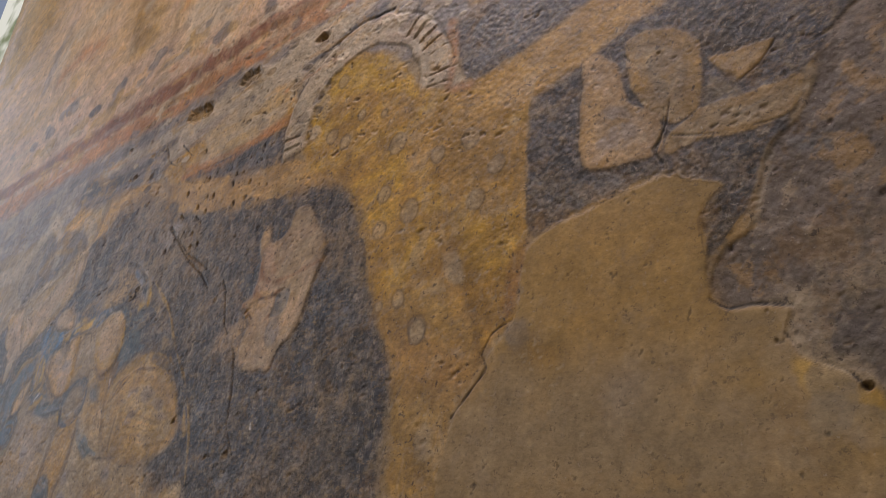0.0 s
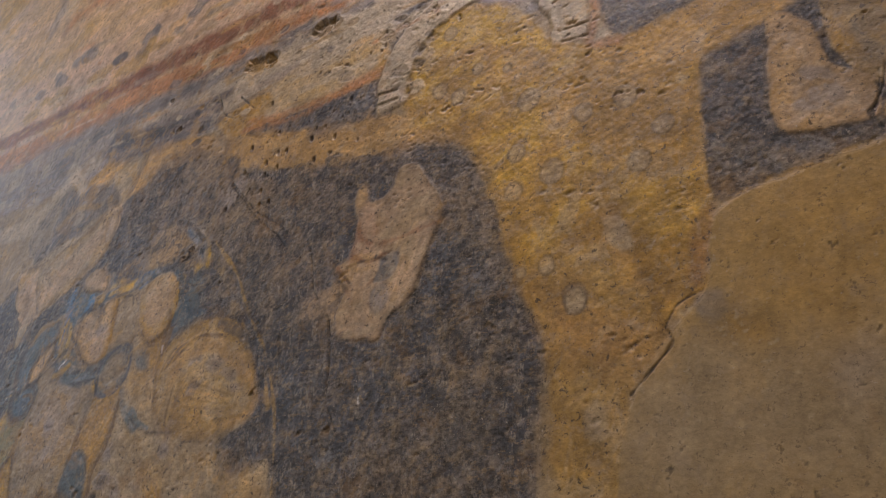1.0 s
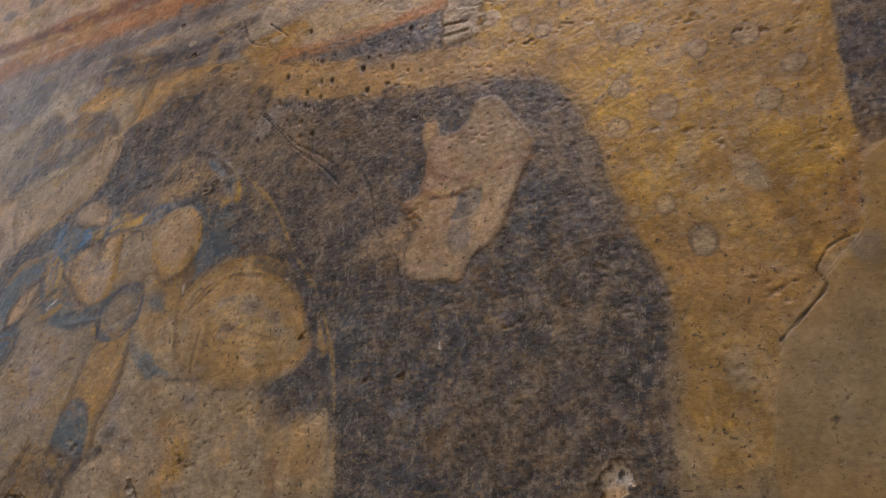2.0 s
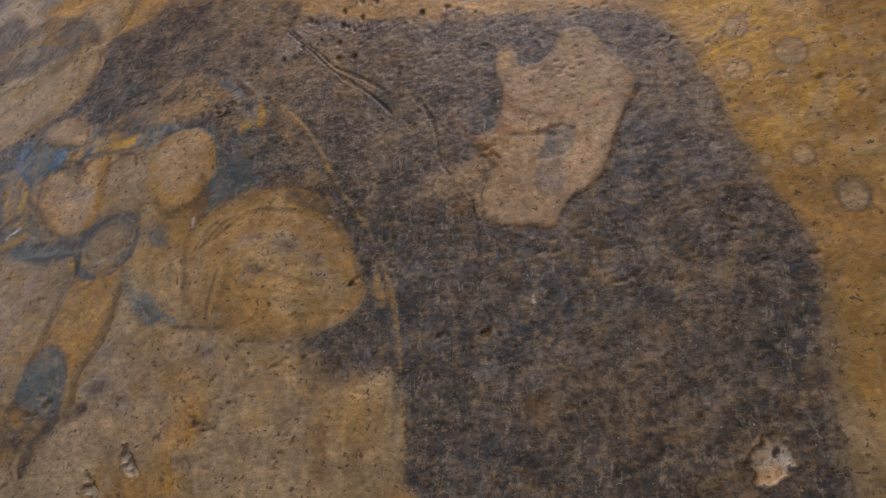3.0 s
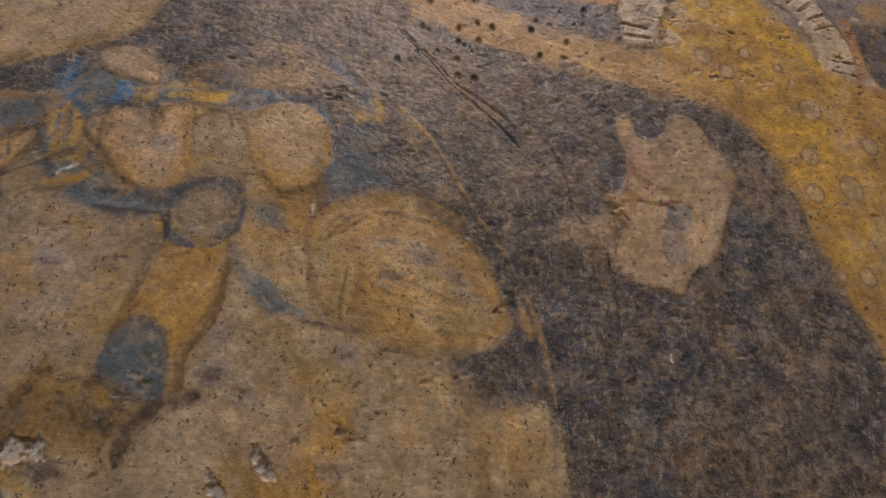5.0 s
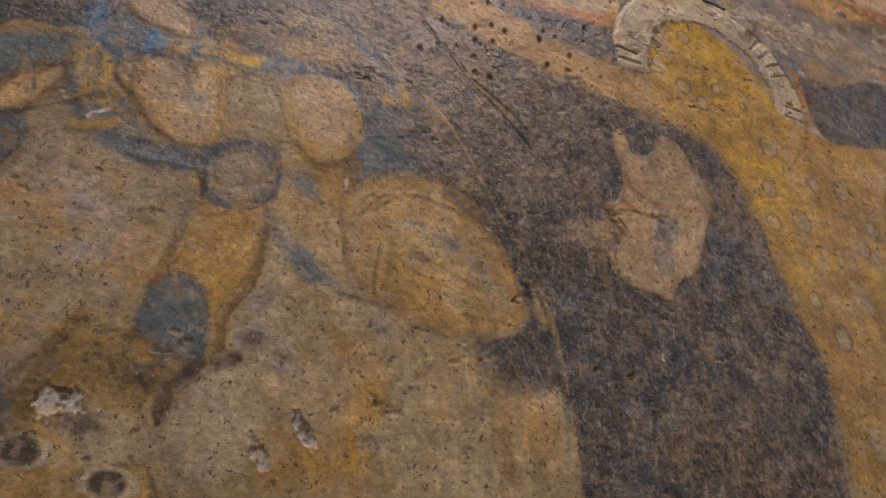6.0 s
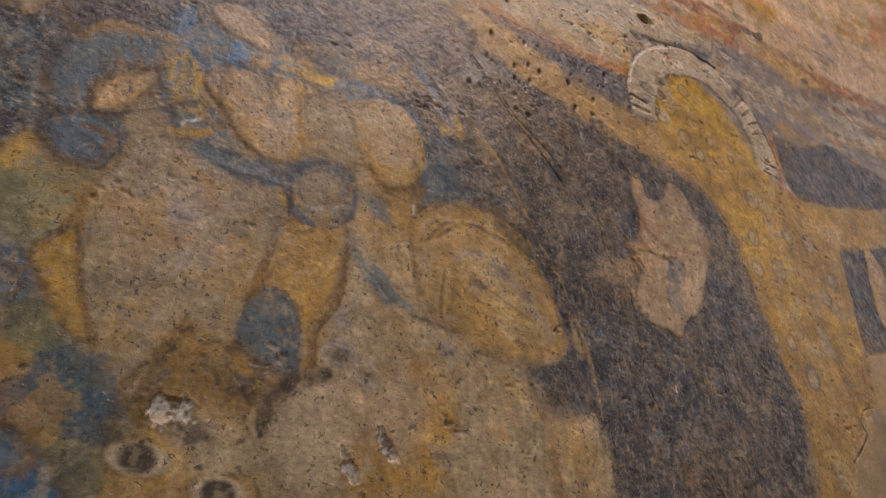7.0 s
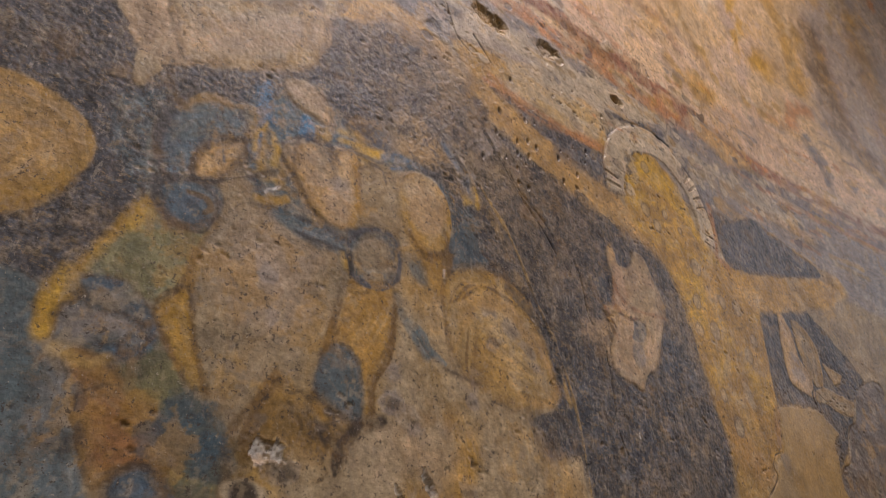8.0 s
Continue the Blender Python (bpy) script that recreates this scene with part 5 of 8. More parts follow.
fill("gold_edge", "gold2", [(-1.655, 2.157), (-1.645, 2.175), (-1.629, 2.176), (-1.623, 2.161), (-1.623, 2.132), (-1.623, 2.103), (-1.631, 2.101), (-1.633, 2.137), (-1.646, 2.144)], soft=0.01, wob=0.012, al=0.75)
fill("gold_edge", "gold", [(-1.634, 2.092), (-1.600, 2.108), (-1.597, 2.096), (-1.627, 2.086)], soft=0.01, wob=0.012, al=0.75)
fill("gold_edge", "gold2", [(-1.561, 2.201), (-1.536, 2.211), (-1.533, 2.196), (-1.556, 2.188)], soft=0.01, wob=0.012, al=0.75)
fill("gold_edge", "gold", [(-1.613, 2.075), (-1.590, 2.075), (-1.593, 2.063), (-1.614, 2.066)], soft=0.01, wob=0.012, al=0.75)
fill("gold_edge", "gold", [(-1.492, 2.199), (-1.468, 2.200), (-1.471, 2.185), (-1.492, 2.183)], soft=0.01, wob=0.012, al=0.75)
fill("gold_edge", "gold", [(-1.453, 2.204), (-1.429, 2.216), (-1.427, 2.201), (-1.448, 2.194)], soft=0.01, wob=0.012, al=0.75)
fill("gold_edge", "gold2", [(-1.492, 2.217), (-1.465, 2.216), (-1.438, 2.219), (-1.463, 2.206), (-1.494, 2.207)], soft=0.01, wob=0.012, al=0.75)
fill("gold_edge", "gold", [(-1.277, 2.238), (-1.265, 2.240), (-1.255, 2.219), (-1.260, 2.198), (-1.271, 2.208), (-1.290, 2.194), (-1.293, 2.214), (-1.277, 2.221)], soft=0.008, wob=0.006, al=0.79)
stroke("blue_patch", "skyblue", [(-1.453, 2.200), (-1.410, 2.221), (-1.381, 2.222), (-1.343, 2.221)], 0.013, soft=0.008, wob=0.008, al=0.75)
stroke("blue_patch", "skyblue", [(-1.361, 2.323), (-1.327, 2.287), (-1.294, 2.258), (-1.275, 2.220)], 0.013, soft=0.008, wob=0.008, al=0.7)
stroke("blue_patch", "bluedark", [(-1.631, 2.078), (-1.604, 2.083), (-1.581, 2.071), (-1.564, 2.057)], 0.02, soft=0.012, wob=0.012, al=0.7)
fill("bluegrey_leaf", "bluegrey", [(-1.313, 2.176), (-1.274, 2.199), (-1.255, 2.142), (-1.269, 2.102), (-1.304, 2.087), (-1.317, 2.122)], soft=0.03, wob=0.012, al=0.75, c2='slate')
fill("tan_patch", "tan", [(-1.492, 2.195), (-1.442, 2.199), (-1.418, 2.170), (-1.410, 2.104), (-1.428, 2.089), (-1.476, 2.077)], soft=0.02, al=0.79, c2='greybeige', wob=0.007)
fill("pale_oval", "pinkbeige", [(-1.578, 2.117), (-1.580, 2.151), (-1.573, 2.169), (-1.550, 2.174), (-1.526, 2.162), (-1.522, 2.177), (-1.513, 2.188), (-1.492, 2.195), (-1.482, 2.156), (-1.480, 2.110), (-1.485, 2.084), (-1.506, 2.065), (-1.531, 2.070), (-1.553, 2.085)], c2='beige', soft=0.014, wob=0.007)
fill("pale_oval", "dark", [(-1.560, 2.177), (-1.531, 2.176), (-1.521, 2.150), (-1.533, 2.158), (-1.555, 2.169)], al=0.65, soft=0.012, wob=0.007)
fill("pale_oval", "lilac", [(-1.521, 2.133), (-1.500, 2.146), (-1.490, 2.123), (-1.505, 2.114), (-1.517, 2.122)], al=0.6, soft=0.014, wob=0.007)
fill("pale_oval", "peachbeige", [(-1.418, 2.171), (-1.407, 2.199), (-1.381, 2.215), (-1.348, 2.212), (-1.323, 2.183), (-1.317, 2.153), (-1.325, 2.119), (-1.344, 2.090), (-1.368, 2.084), (-1.393, 2.097), (-1.408, 2.134)], c2='beige', soft=0.014, wob=0.007)
stroke("ochre_rim", "gold2", [(-1.411, 2.141), (-1.397, 2.104), (-1.371, 2.083), (-1.346, 2.088), (-1.326, 2.116), (-1.317, 2.157)], 0.016, soft=0.012, al=0.7)
stroke("ochre_rim", "gold2", [(-1.487, 2.163), (-1.481, 2.110), (-1.485, 2.079)], 0.01, soft=0.008, al=0.65)
fill("ochre_rim", "brownochre", [(-1.386, 2.083), (-1.341, 2.090), (-1.334, 2.131), (-1.316, 2.148), (-1.323, 2.088), (-1.334, 2.051), (-1.336, 2.015), (-1.354, 2.046), (-1.367, 2.068)], soft=0.02, al=0.75, wob=0.007)
fill("ochre_garment", "ochre", [(-1.414, 2.030), (-1.352, 2.065), (-1.334, 2.028), (-1.332, 1.983), (-1.371, 1.983), (-1.406, 2.002)], soft=0.05, wob=0.015, al=0.5)
fill("bluegrey_leaf", "bluegrey", [(-1.400, 2.060), (-1.374, 2.053), (-1.361, 2.033), (-1.383, 2.038)], soft=0.014, al=0.65, wob=0.007)
fill("bluegrey_leaf", "bluegrey", [(-1.585, 2.048), (-1.551, 2.052), (-1.516, 2.053), (-1.494, 2.047), (-1.494, 2.035), (-1.524, 2.031), (-1.559, 2.032), (-1.582, 2.036)], soft=0.012, al=0.78, c2='slate', wob=0.007)
fill("bluegrey_leaf", "tangrey", [(-1.488, 2.038), (-1.473, 2.067), (-1.440, 2.079), (-1.419, 2.067), (-1.416, 2.035), (-1.438, 2.019), (-1.465, 2.016), (-1.482, 2.017)], al=0.79, c2='greybeige', soft=0.014, wob=0.007)
fill("bluegrey_leaf", "bluegrey", [(-1.485, 2.020), (-1.438, 2.022), (-1.415, 2.036), (-1.419, 2.015), (-1.442, 2.003), (-1.473, 2.004)], al=0.75, soft=0.014, wob=0.007)
fill("ochre_garment", "ochre", [(-1.493, 1.969), (-1.458, 1.993), (-1.416, 1.998), (-1.411, 1.959), (-1.423, 1.909), (-1.440, 1.873), (-1.438, 1.831), (-1.449, 1.829), (-1.456, 1.871), (-1.472, 1.899), (-1.501, 1.907), (-1.505, 1.924)], soft=0.02, wob=0.01, al=0.7, c2='tanochre')
fill("bluegrey_leaf", "bluegrey", [(-1.501, 1.906), (-1.479, 1.904), (-1.461, 1.882), (-1.453, 1.851), (-1.459, 1.821), (-1.487, 1.829), (-1.516, 1.844), (-1.523, 1.863), (-1.514, 1.889)], soft=0.01, wob=0.008, c2='slate')
fill("brown_garment", "brownochre", [(-1.605, 1.763), (-1.598, 1.801), (-1.586, 1.841), (-1.571, 1.859), (-1.559, 1.837), (-1.530, 1.836), (-1.507, 1.833), (-1.488, 1.819), (-1.468, 1.811), (-1.478, 1.798), (-1.481, 1.764), (-1.509, 1.768), (-1.542, 1.773), (-1.559, 1.780), (-1.578, 1.772), (-1.595, 1.754)], soft=0.03, wob=0.012, al=0.75, c2='ochre')
fill("beige_garment", "greybeige", [(-1.466, 1.789), (-1.432, 1.807), (-1.382, 1.813), (-1.341, 1.800), (-1.346, 1.769), (-1.403, 1.760), (-1.423, 1.718), (-1.456, 1.703), (-1.450, 1.747), (-1.473, 1.748)], soft=0.05, wob=0.015, al=0.6, c2='pinkgrey')
fill("beige_garment", "greybeige", [(-1.551, 1.762), (-1.497, 1.761), (-1.478, 1.742), (-1.492, 1.724), (-1.536, 1.733)], soft=0.04, wob=0.015, al=0.5)
fill("beige_garment", "ochre", [(-1.371, 1.753), (-1.325, 1.748), (-1.311, 1.721), (-1.375, 1.713)], soft=0.03, wob=0.015, al=0.6)
fill("beige_garment", "gold2", [(-1.294, 1.824), (-1.275, 1.827), (-1.279, 1.790), (-1.288, 1.754), (-1.285, 1.709), (-1.301, 1.708), (-1.302, 1.764)], soft=0.03, wob=0.012, al=0.55)
fill("beige_garment", "pinkbeige", [(-1.411, 1.825), (-1.344, 1.841), (-1.305, 1.810), (-1.320, 1.773), (-1.371, 1.777), (-1.405, 1.784)], soft=0.06, wob=0.02, al=0.5)
fill("beige_garment", "greybeige", [(-1.238, 1.905), (-1.190, 1.894), (-1.165, 1.870), (-1.176, 1.846), (-1.223, 1.850)], soft=0.06, wob=0.02, al=0.4)
fill("grey_head", "pinkgrey", [(-1.658, 1.993), (-1.602, 2.024), (-1.543, 2.011), (-1.536, 1.944), (-1.580, 1.901), (-1.633, 1.914)], soft=0.09, wob=0.03, al=0.45)
fill("scuff", "lilac", [(-1.430, 1.901), (-1.411, 1.910), (-1.400, 1.897), (-1.413, 1.885), (-1.426, 1.886)], soft=0.02, wob=0.014, al=0.55)
fill("scuff", "lilac", [(-1.425, 1.867), (-1.409, 1.873), (-1.405, 1.855), (-1.419, 1.851)], soft=0.02, wob=0.014, al=0.55)
fill("scuff", "lilac", [(-1.385, 1.849), (-1.375, 1.853), (-1.369, 1.837), (-1.379, 1.832)], soft=0.02, wob=0.014, al=0.55)
fill("scuff", "lilac", [(-1.279, 1.907), (-1.269, 1.913), (-1.263, 1.883), (-1.273, 1.878)], soft=0.02, wob=0.014, al=0.55)
fill("scuff", "lilac", [(-1.335, 1.842), (-1.321, 1.850), (-1.316, 1.836), (-1.330, 1.831)], soft=0.02, wob=0.014, al=0.55)
fill("dark_mantle", "mauve", [(-1.536, 2.391), (-1.413, 2.498), (-1.277, 2.471), (-1.187, 2.360), (-1.052, 2.281), (-0.962, 2.270), (-1.062, 2.175), (-1.130, 2.182), (-1.217, 2.265), (-1.314, 2.318), (-1.428, 2.323), (-1.511, 2.329)], soft=0.05, wob=0.03, al=0.75, c2='tan')
fill("dark_mantle", "umber", [(-1.240, 2.345), (-1.108, 2.291), (-1.054, 2.256), (-1.114, 2.221), (-1.216, 2.276)], soft=0.04, wob=0.03, al=0.5)
fill("grey_band", "cream", [(-1.178, 2.561), (-1.051, 2.607), (-0.919, 2.581), (-0.905, 2.531), (-1.044, 2.509), (-1.151, 2.506)], soft=0.02, wob=0.014, al=0.7, c2='ochrebeige')
fill("grey_band", "cream", [(-1.031, 2.653), (-0.907, 2.663), (-0.853, 2.629), (-0.954, 2.576), (-1.020, 2.597)], soft=0.02, wob=0.014, al=0.65)
fill("grey_band", "lilac", [(-1.265, 2.379), (-1.226, 2.376), (-1.200, 2.353), (-1.241, 2.316), (-1.268, 2.331)], soft=0.014, wob=0.01, al=0.7)
stroke("drape", "orange", [(-1.005, 2.744), (-0.859, 2.740), (-0.722, 2.718), (-0.600, 2.732)], 0.03, soft=0.016, wob=0.014, al=0.79)
stroke("grey_band", "greyblue", [(-0.548, 2.713), (-0.298, 2.715), (-0.121, 2.718), (0.105, 2.705)], 0.026, soft=0.014, wob=0.012, al=0.65)
stroke("grey_band", "greyblue", [(-0.494, 2.635), (-0.401, 2.637), (-0.280, 2.653)], 0.02, soft=0.012, wob=0.012, al=0.55)
stroke("grey_band", "ochre", [(-0.458, 2.611), (-0.256, 2.612), (-0.064, 2.601)], 0.03, soft=0.016, wob=0.012, al=0.5)
stroke("grey_band", "lilac", [(-0.105, 2.764), (0.149, 2.747), (0.333, 2.734)], 0.04, soft=0.02, wob=0.012, al=0.5)
fill("drape", "peachochre", [(-0.548, 2.785), (-0.357, 2.775), (-0.289, 2.740), (-0.406, 2.702), (-0.533, 2.724)], soft=0.03, wob=0.014, al=0.79)
fill("drape", "ochre", [(-0.539, 2.936), (-0.447, 2.953), (-0.427, 2.870), (-0.515, 2.839)], soft=0.05, wob=0.02, al=0.72)
fill("drape", "ochre", [(-0.209, 3.363), (-0.109, 3.328), (-0.013, 3.196), (-0.134, 3.155), (-0.248, 3.222)], soft=0.07, wob=0.03, al=0.62)
# lilac wash: darker paint plus the shaded side past the lamp's pool, as colour
fill("drape", "lilac", [(0.300, 3.727), (0.186, 3.346), (0.171, 3.083), (0.449, 2.981), (0.575, 3.030), (1.186, 4.266)], soft=0.1, wob=0.03, al=0.77)
stroke("drape", "brown", [(0.254, 3.536), (0.275, 3.294), (0.302, 3.120), (0.392, 3.046), (0.522, 3.054)], 0.1, soft=0.06, wob=0.03, al=0.77)
stroke("drape", "brownochre", [(0.602, 3.851), (0.582, 3.553), (0.599, 3.300)], 0.12, soft=0.08, wob=0.03, al=0.72)
stroke("drape", "slateblue", [(0.045, 2.985), (0.069, 2.923), (0.109, 2.865)], 0.03, soft=0.02, wob=0.02, al=0.79)
stroke("drape", "brownred", [(-0.751, 3.025), (-0.633, 3.049), (-0.551, 2.986)], 0.03, soft=0.02, wob=0.016, al=0.62)
stroke("drape", "brownochre", [(-0.530, 3.183), (-0.490, 3.086), (-0.446, 3.053)], 0.04, soft=0.03, wob=0.02, al=0.72)
fill("ochre_repair", "ochre", [(-0.408, 2.065), (-0.292, 2.097), (-0.222, 2.092), (-0.204, 2.028), (-0.209, 1.950), (-0.228, 1.893), (-0.310, 1.892), (-0.406, 1.918)], soft=0.12, wob=0.03, al=0.35)
fill("ochre_repair", "tangrey", [(-0.518, 1.897), (-0.378, 1.899), (-0.250, 1.862), (-0.150, 1.800), (-0.115, 1.737), (-0.532, 1.779)], soft=0.14, wob=0.03, al=0.55)
fill("ochre_repair", "lilac", [(-0.325, 1.876), (-0.292, 1.883), (-0.295, 1.847), (-0.325, 1.834)], soft=0.05, wob=0.02, al=0.35)
fill("ochre_repair", "brownochre", [(-0.432, 1.951), (-0.376, 1.932), (-0.378, 1.906), (-0.421, 1.914)], soft=0.04, wob=0.015, al=0.55)
fill("gold_garment", "rust", [(-0.643, 2.023), (-0.573, 1.982), (-0.493, 1.936), (-0.518, 1.905), (-0.607, 1.921)], soft=0.08, wob=0.03, al=0.35)
fill("gold_garment", "gold2", [(-0.698, 2.163), (-0.623, 2.186), (-0.597, 2.096), (-0.645, 2.049), (-0.692, 2.096)], soft=0.06, wob=0.03, al=0.45)
fill("gold_garment", "gold2", [(-0.521, 2.116), (-0.448, 2.144), (-0.424, 2.086), (-0.433, 2.049), (-0.493, 2.042)], soft=0.06, wob=0.03, al=0.45)
fill("pale_patch", "peachbeige", [(-1.031, 2.064), (-1.023, 2.088), (-1.001, 2.099), (-0.974, 2.098), (-0.946, 2.096), (-0.954, 2.055), (-0.964, 2.027), (-0.984, 2.048), (-1.013, 2.056)], soft=0.03, wob=0.016, al=0.79, c2='tan')
fill("grey_oval", "slateblue", [(-0.991, 2.171), (-0.978, 2.183), (-0.963, 2.176), (-0.952, 2.159), (-0.945, 2.139), (-0.960, 2.146), (-0.977, 2.152), (-0.988, 2.156)], soft=0.012, wob=0.006, al=0.75)
fill("dark_mantle", "slateblue", [(-0.917, 2.245), (-0.890, 2.275), (-0.872, 2.267), (-0.881, 2.240), (-0.902, 2.231)], soft=0.02, wob=0.01, al=0.6)
fill("dark_mantle", "mauve", [(-1.062, 2.229), (-0.945, 2.302), (-0.846, 2.302), (-0.770, 2.245), (-0.746, 2.170), (-0.794, 2.120), (-0.802, 2.195), (-0.870, 2.273), (-0.940, 2.257), (-0.987, 2.155), (-0.988, 2.057), (-0.942, 2.000), (-0.997, 1.958), (-1.057, 2.016), (-1.075, 2.131)], soft=0.05, wob=0.03, al=0.5)
fill("dark_mantle", "umber", [(-0.787, 2.282), (-0.733, 2.234), (-0.702, 2.132), (-0.733, 2.087), (-0.765, 2.127), (-0.779, 2.201)], soft=0.05, wob=0.03, al=0.45)
brushwork(8500, -1.95, 0.05, 1.66, 2.74, 1.0)
brushwork(1600, -2.5, 1.2, 2.70, 4.2, 2.4)
draw_outlines()
stroke("grey_band", "slate", [(-0.688, 2.642), (-0.823, 2.613), (-0.894, 2.591)], 0.014, al=0.9)
stroke("ochre_limb", "orange", [(-0.927, 2.486), (-1.034, 2.481), (-1.153, 2.485), (-1.236, 2.481)], 0.016, al=0.7)
stroke("red_border", "orange", [(-0.548, 2.516), (-0.541, 2.453), (-0.551, 2.385), (-0.514, 2.373)], 0.016, al=0.7)
stroke("gold_garment", "brown", [(-0.539, 2.113), (-0.520, 2.049), (-0.497, 1.981), (-0.493, 1.936)], 0.012, al=0.5)
stroke("red_line", "brownred", [(-0.939, 2.139), (-0.906, 2.124), (-0.871, 2.135)], 0.002, al=0.75, soft=0.0025)
stroke("red_line", "brownred", [(-0.968, 2.127), (-0.946, 2.102), (-0.943, 2.098)], 0.002, al=0.75, soft=0.0025)
stroke("red_line", "brownred", [(-0.948, 2.086), (-0.918, 2.082), (-0.900, 2.093)], 0.002, al=0.75, soft=0.0025)
stroke("red_line", "brownred", [(-0.937, 2.056), (-0.907, 2.060), (-0.892, 2.039)], 0.002, al=0.75, soft=0.0025)
stroke("red_line", "brownred", [(-0.934, 2.199), (-0.930, 2.169), (-0.910, 2.157), (-0.869, 2.151), (-0.790, 2.160)], 0.002, al=0.5, soft=0.002)
stroke("red_line", "brownred", [(-0.936, 2.029), (-0.927, 2.052)], 0.002, al=0.75, soft=0.0025)
stroke("pale_oval", "brown", [(-0.241, 2.302), (-0.205, 2.285), (-0.192, 2.246), (-0.203, 2.210), (-0.229, 2.207)], 0.008, al=0.5)
stroke("ochre_garment", "peachochre", [(-1.144, 2.019), (-1.112, 1.978), (-1.104, 1.947), (-1.118, 1.925), (-1.148, 1.917)], 0.016, al=0.6)
stroke("ochre_garment", "brown", [(-1.269, 1.991), (-1.274, 1.943), (-1.277, 1.910)], 0.012, al=0.5)
stroke("seam", "ochrebeige", [(-1.255, 2.251), (-1.188, 2.175), (-1.145, 2.095), (-1.105, 2.032), (-1.077, 1.976), (-1.058, 1.913), (-1.048, 1.850), (-1.043, 1.792), (-1.040, 1.738)], 0.005, soft=0.0016, wob=0.003, al=0.80)
stroke("beige_garment", "brown", [(-1.132, 1.812), (-1.126, 1.746)], 0.012, al=0.4)
stroke("fold_line", "brown", [(-1.415, 2.006), (-1.419, 1.957), (-1.427, 1.904), (-1.445, 1.871), (-1.440, 1.832)], 0.009, al=0.7)
stroke("fold_line", "umber2", [(-1.426, 1.831), (-1.458, 1.823), (-1.475, 1.799), (-1.484, 1.766)], 0.01, al=0.8)
stroke("fold_line", "brown", [(-1.495, 2.002), (-1.504, 1.946), (-1.514, 1.900)], 0.007, al=0.7)
stroke("fold_line", "bluegrey", [(-1.413, 1.999), (-1.390, 1.965), (-1.361, 1.932)], 0.014, al=0.6)
stroke("fold_line", "cream", [(-1.403, 1.992), (-1.377, 1.959), (-1.343, 1.933)], 0.012, al=0.4)
stroke("fold_line", "brown", [(-1.331, 2.039), (-1.327, 1.982), (-1.312, 1.928), (-1.263, 1.917)], 0.008, al=0.4)
stroke("blue_oval", "dark", [(-1.797, 1.879), (-1.768, 1.870), (-1.734, 1.869)], 0.006, al=0.8)
stroke("gold_edge", "gold", [(-1.807, 1.897), (-1.817, 1.873), (-1.817, 1.834)], 0.014, al=0.8)
stroke("gold_edge", "ochrebeige", [(-1.798, 1.818), (-1.776, 1.812), (-1.752, 1.822)], 0.01, al=0.8)
stroke("gold_edge", "gold2", [(-1.801, 1.893), (-1.783, 1.938), (-1.755, 2.002)], 0.012, al=0.7)
stroke("pale_drapery", "ochre", [(-1.600, 2.439), (-1.586, 2.358), (-1.617, 2.280), (-1.708, 2.229)], 0.016, al=0.4)
stroke("gold_edge", "gold", [(-1.519, 2.220), (-1.491, 2.222), (-1.464, 2.206), (-1.449, 2.216)], 0.012, al=0.7)
stroke("tan_patch", "ochre", [(-1.491, 2.174), (-1.484, 2.116), (-1.492, 2.076)], 0.01, al=0.6)
stroke("bluegrey_leaf", "dark", [(-1.494, 2.068), (-1.473, 2.085), (-1.435, 2.092), (-1.418, 2.076)], 0.006, al=0.7)
stroke("bluegrey_leaf", "dark", [(-1.496, 2.047), (-1.486, 2.008)], 0.008, al=0.9)
stroke("gold_edge", "gold", [(-1.499, 2.034), (-1.493, 2.013)], 0.008, al=0.8)
spot("disc", "greybeige", (-0.667, 2.237), 0.0125, 0.014, wob=0.004, al=0.55)
spot("disc", "umber2", (-0.667, 2.237), 0.0125, 0.014, ring=0.0016, wob=0.004, al=0.55)
spot("disc", "greybeige", (-0.616, 2.189), 0.01625, 0.0182, wob=0.004, al=0.55)
spot("disc", "umber2", (-0.616, 2.189), 0.01625, 0.0182, ring=0.0016, wob=0.004, al=0.55)
spot("disc", "greybeige", (-0.674, 2.174), 0.01375, 0.0154, wob=0.004, al=0.55)
spot("disc", "umber2", (-0.674, 2.174), 0.01375, 0.0154, ring=0.0016, wob=0.004, al=0.55)
spot("disc", "greybeige", (-0.664, 2.050), 0.0075, 0.0084, wob=0.004, al=0.55)
spot("disc", "umber2", (-0.664, 2.050), 0.0075, 0.0084, ring=0.0016, wob=0.004, al=0.55)
spot("disc", "greybeige", (-0.629, 2.052), 0.01125, 0.0126, wob=0.004, al=0.55)
spot("disc", "umber2", (-0.629, 2.052), 0.01125, 0.0126, ring=0.0016, wob=0.004, al=0.55)
spot("disc", "greybeige", (-0.592, 1.999), 0.015, 0.0168, wob=0.004, al=0.55)
spot("disc", "umber2", (-0.592, 1.999), 0.015, 0.0168, ring=0.0016, wob=0.004, al=0.55)
spot("disc", "greybeige", (-0.498, 2.166), 0.01375, 0.0154, wob=0.004, al=0.55)
spot("disc", "umber2", (-0.498, 2.166), 0.01375, 0.0154, ring=0.0016, wob=0.004, al=0.55)
spot("disc", "greybeige", (-0.508, 2.273), 0.0175, 0.0196, wob=0.004, al=0.55)
spot("disc", "umber2", (-0.508, 2.273), 0.0175, 0.0196, ring=0.0016, wob=0.004, al=0.55)
spot("disc", "greybeige", (-0.568, 2.268), 0.0125, 0.014, wob=0.004, al=0.55)
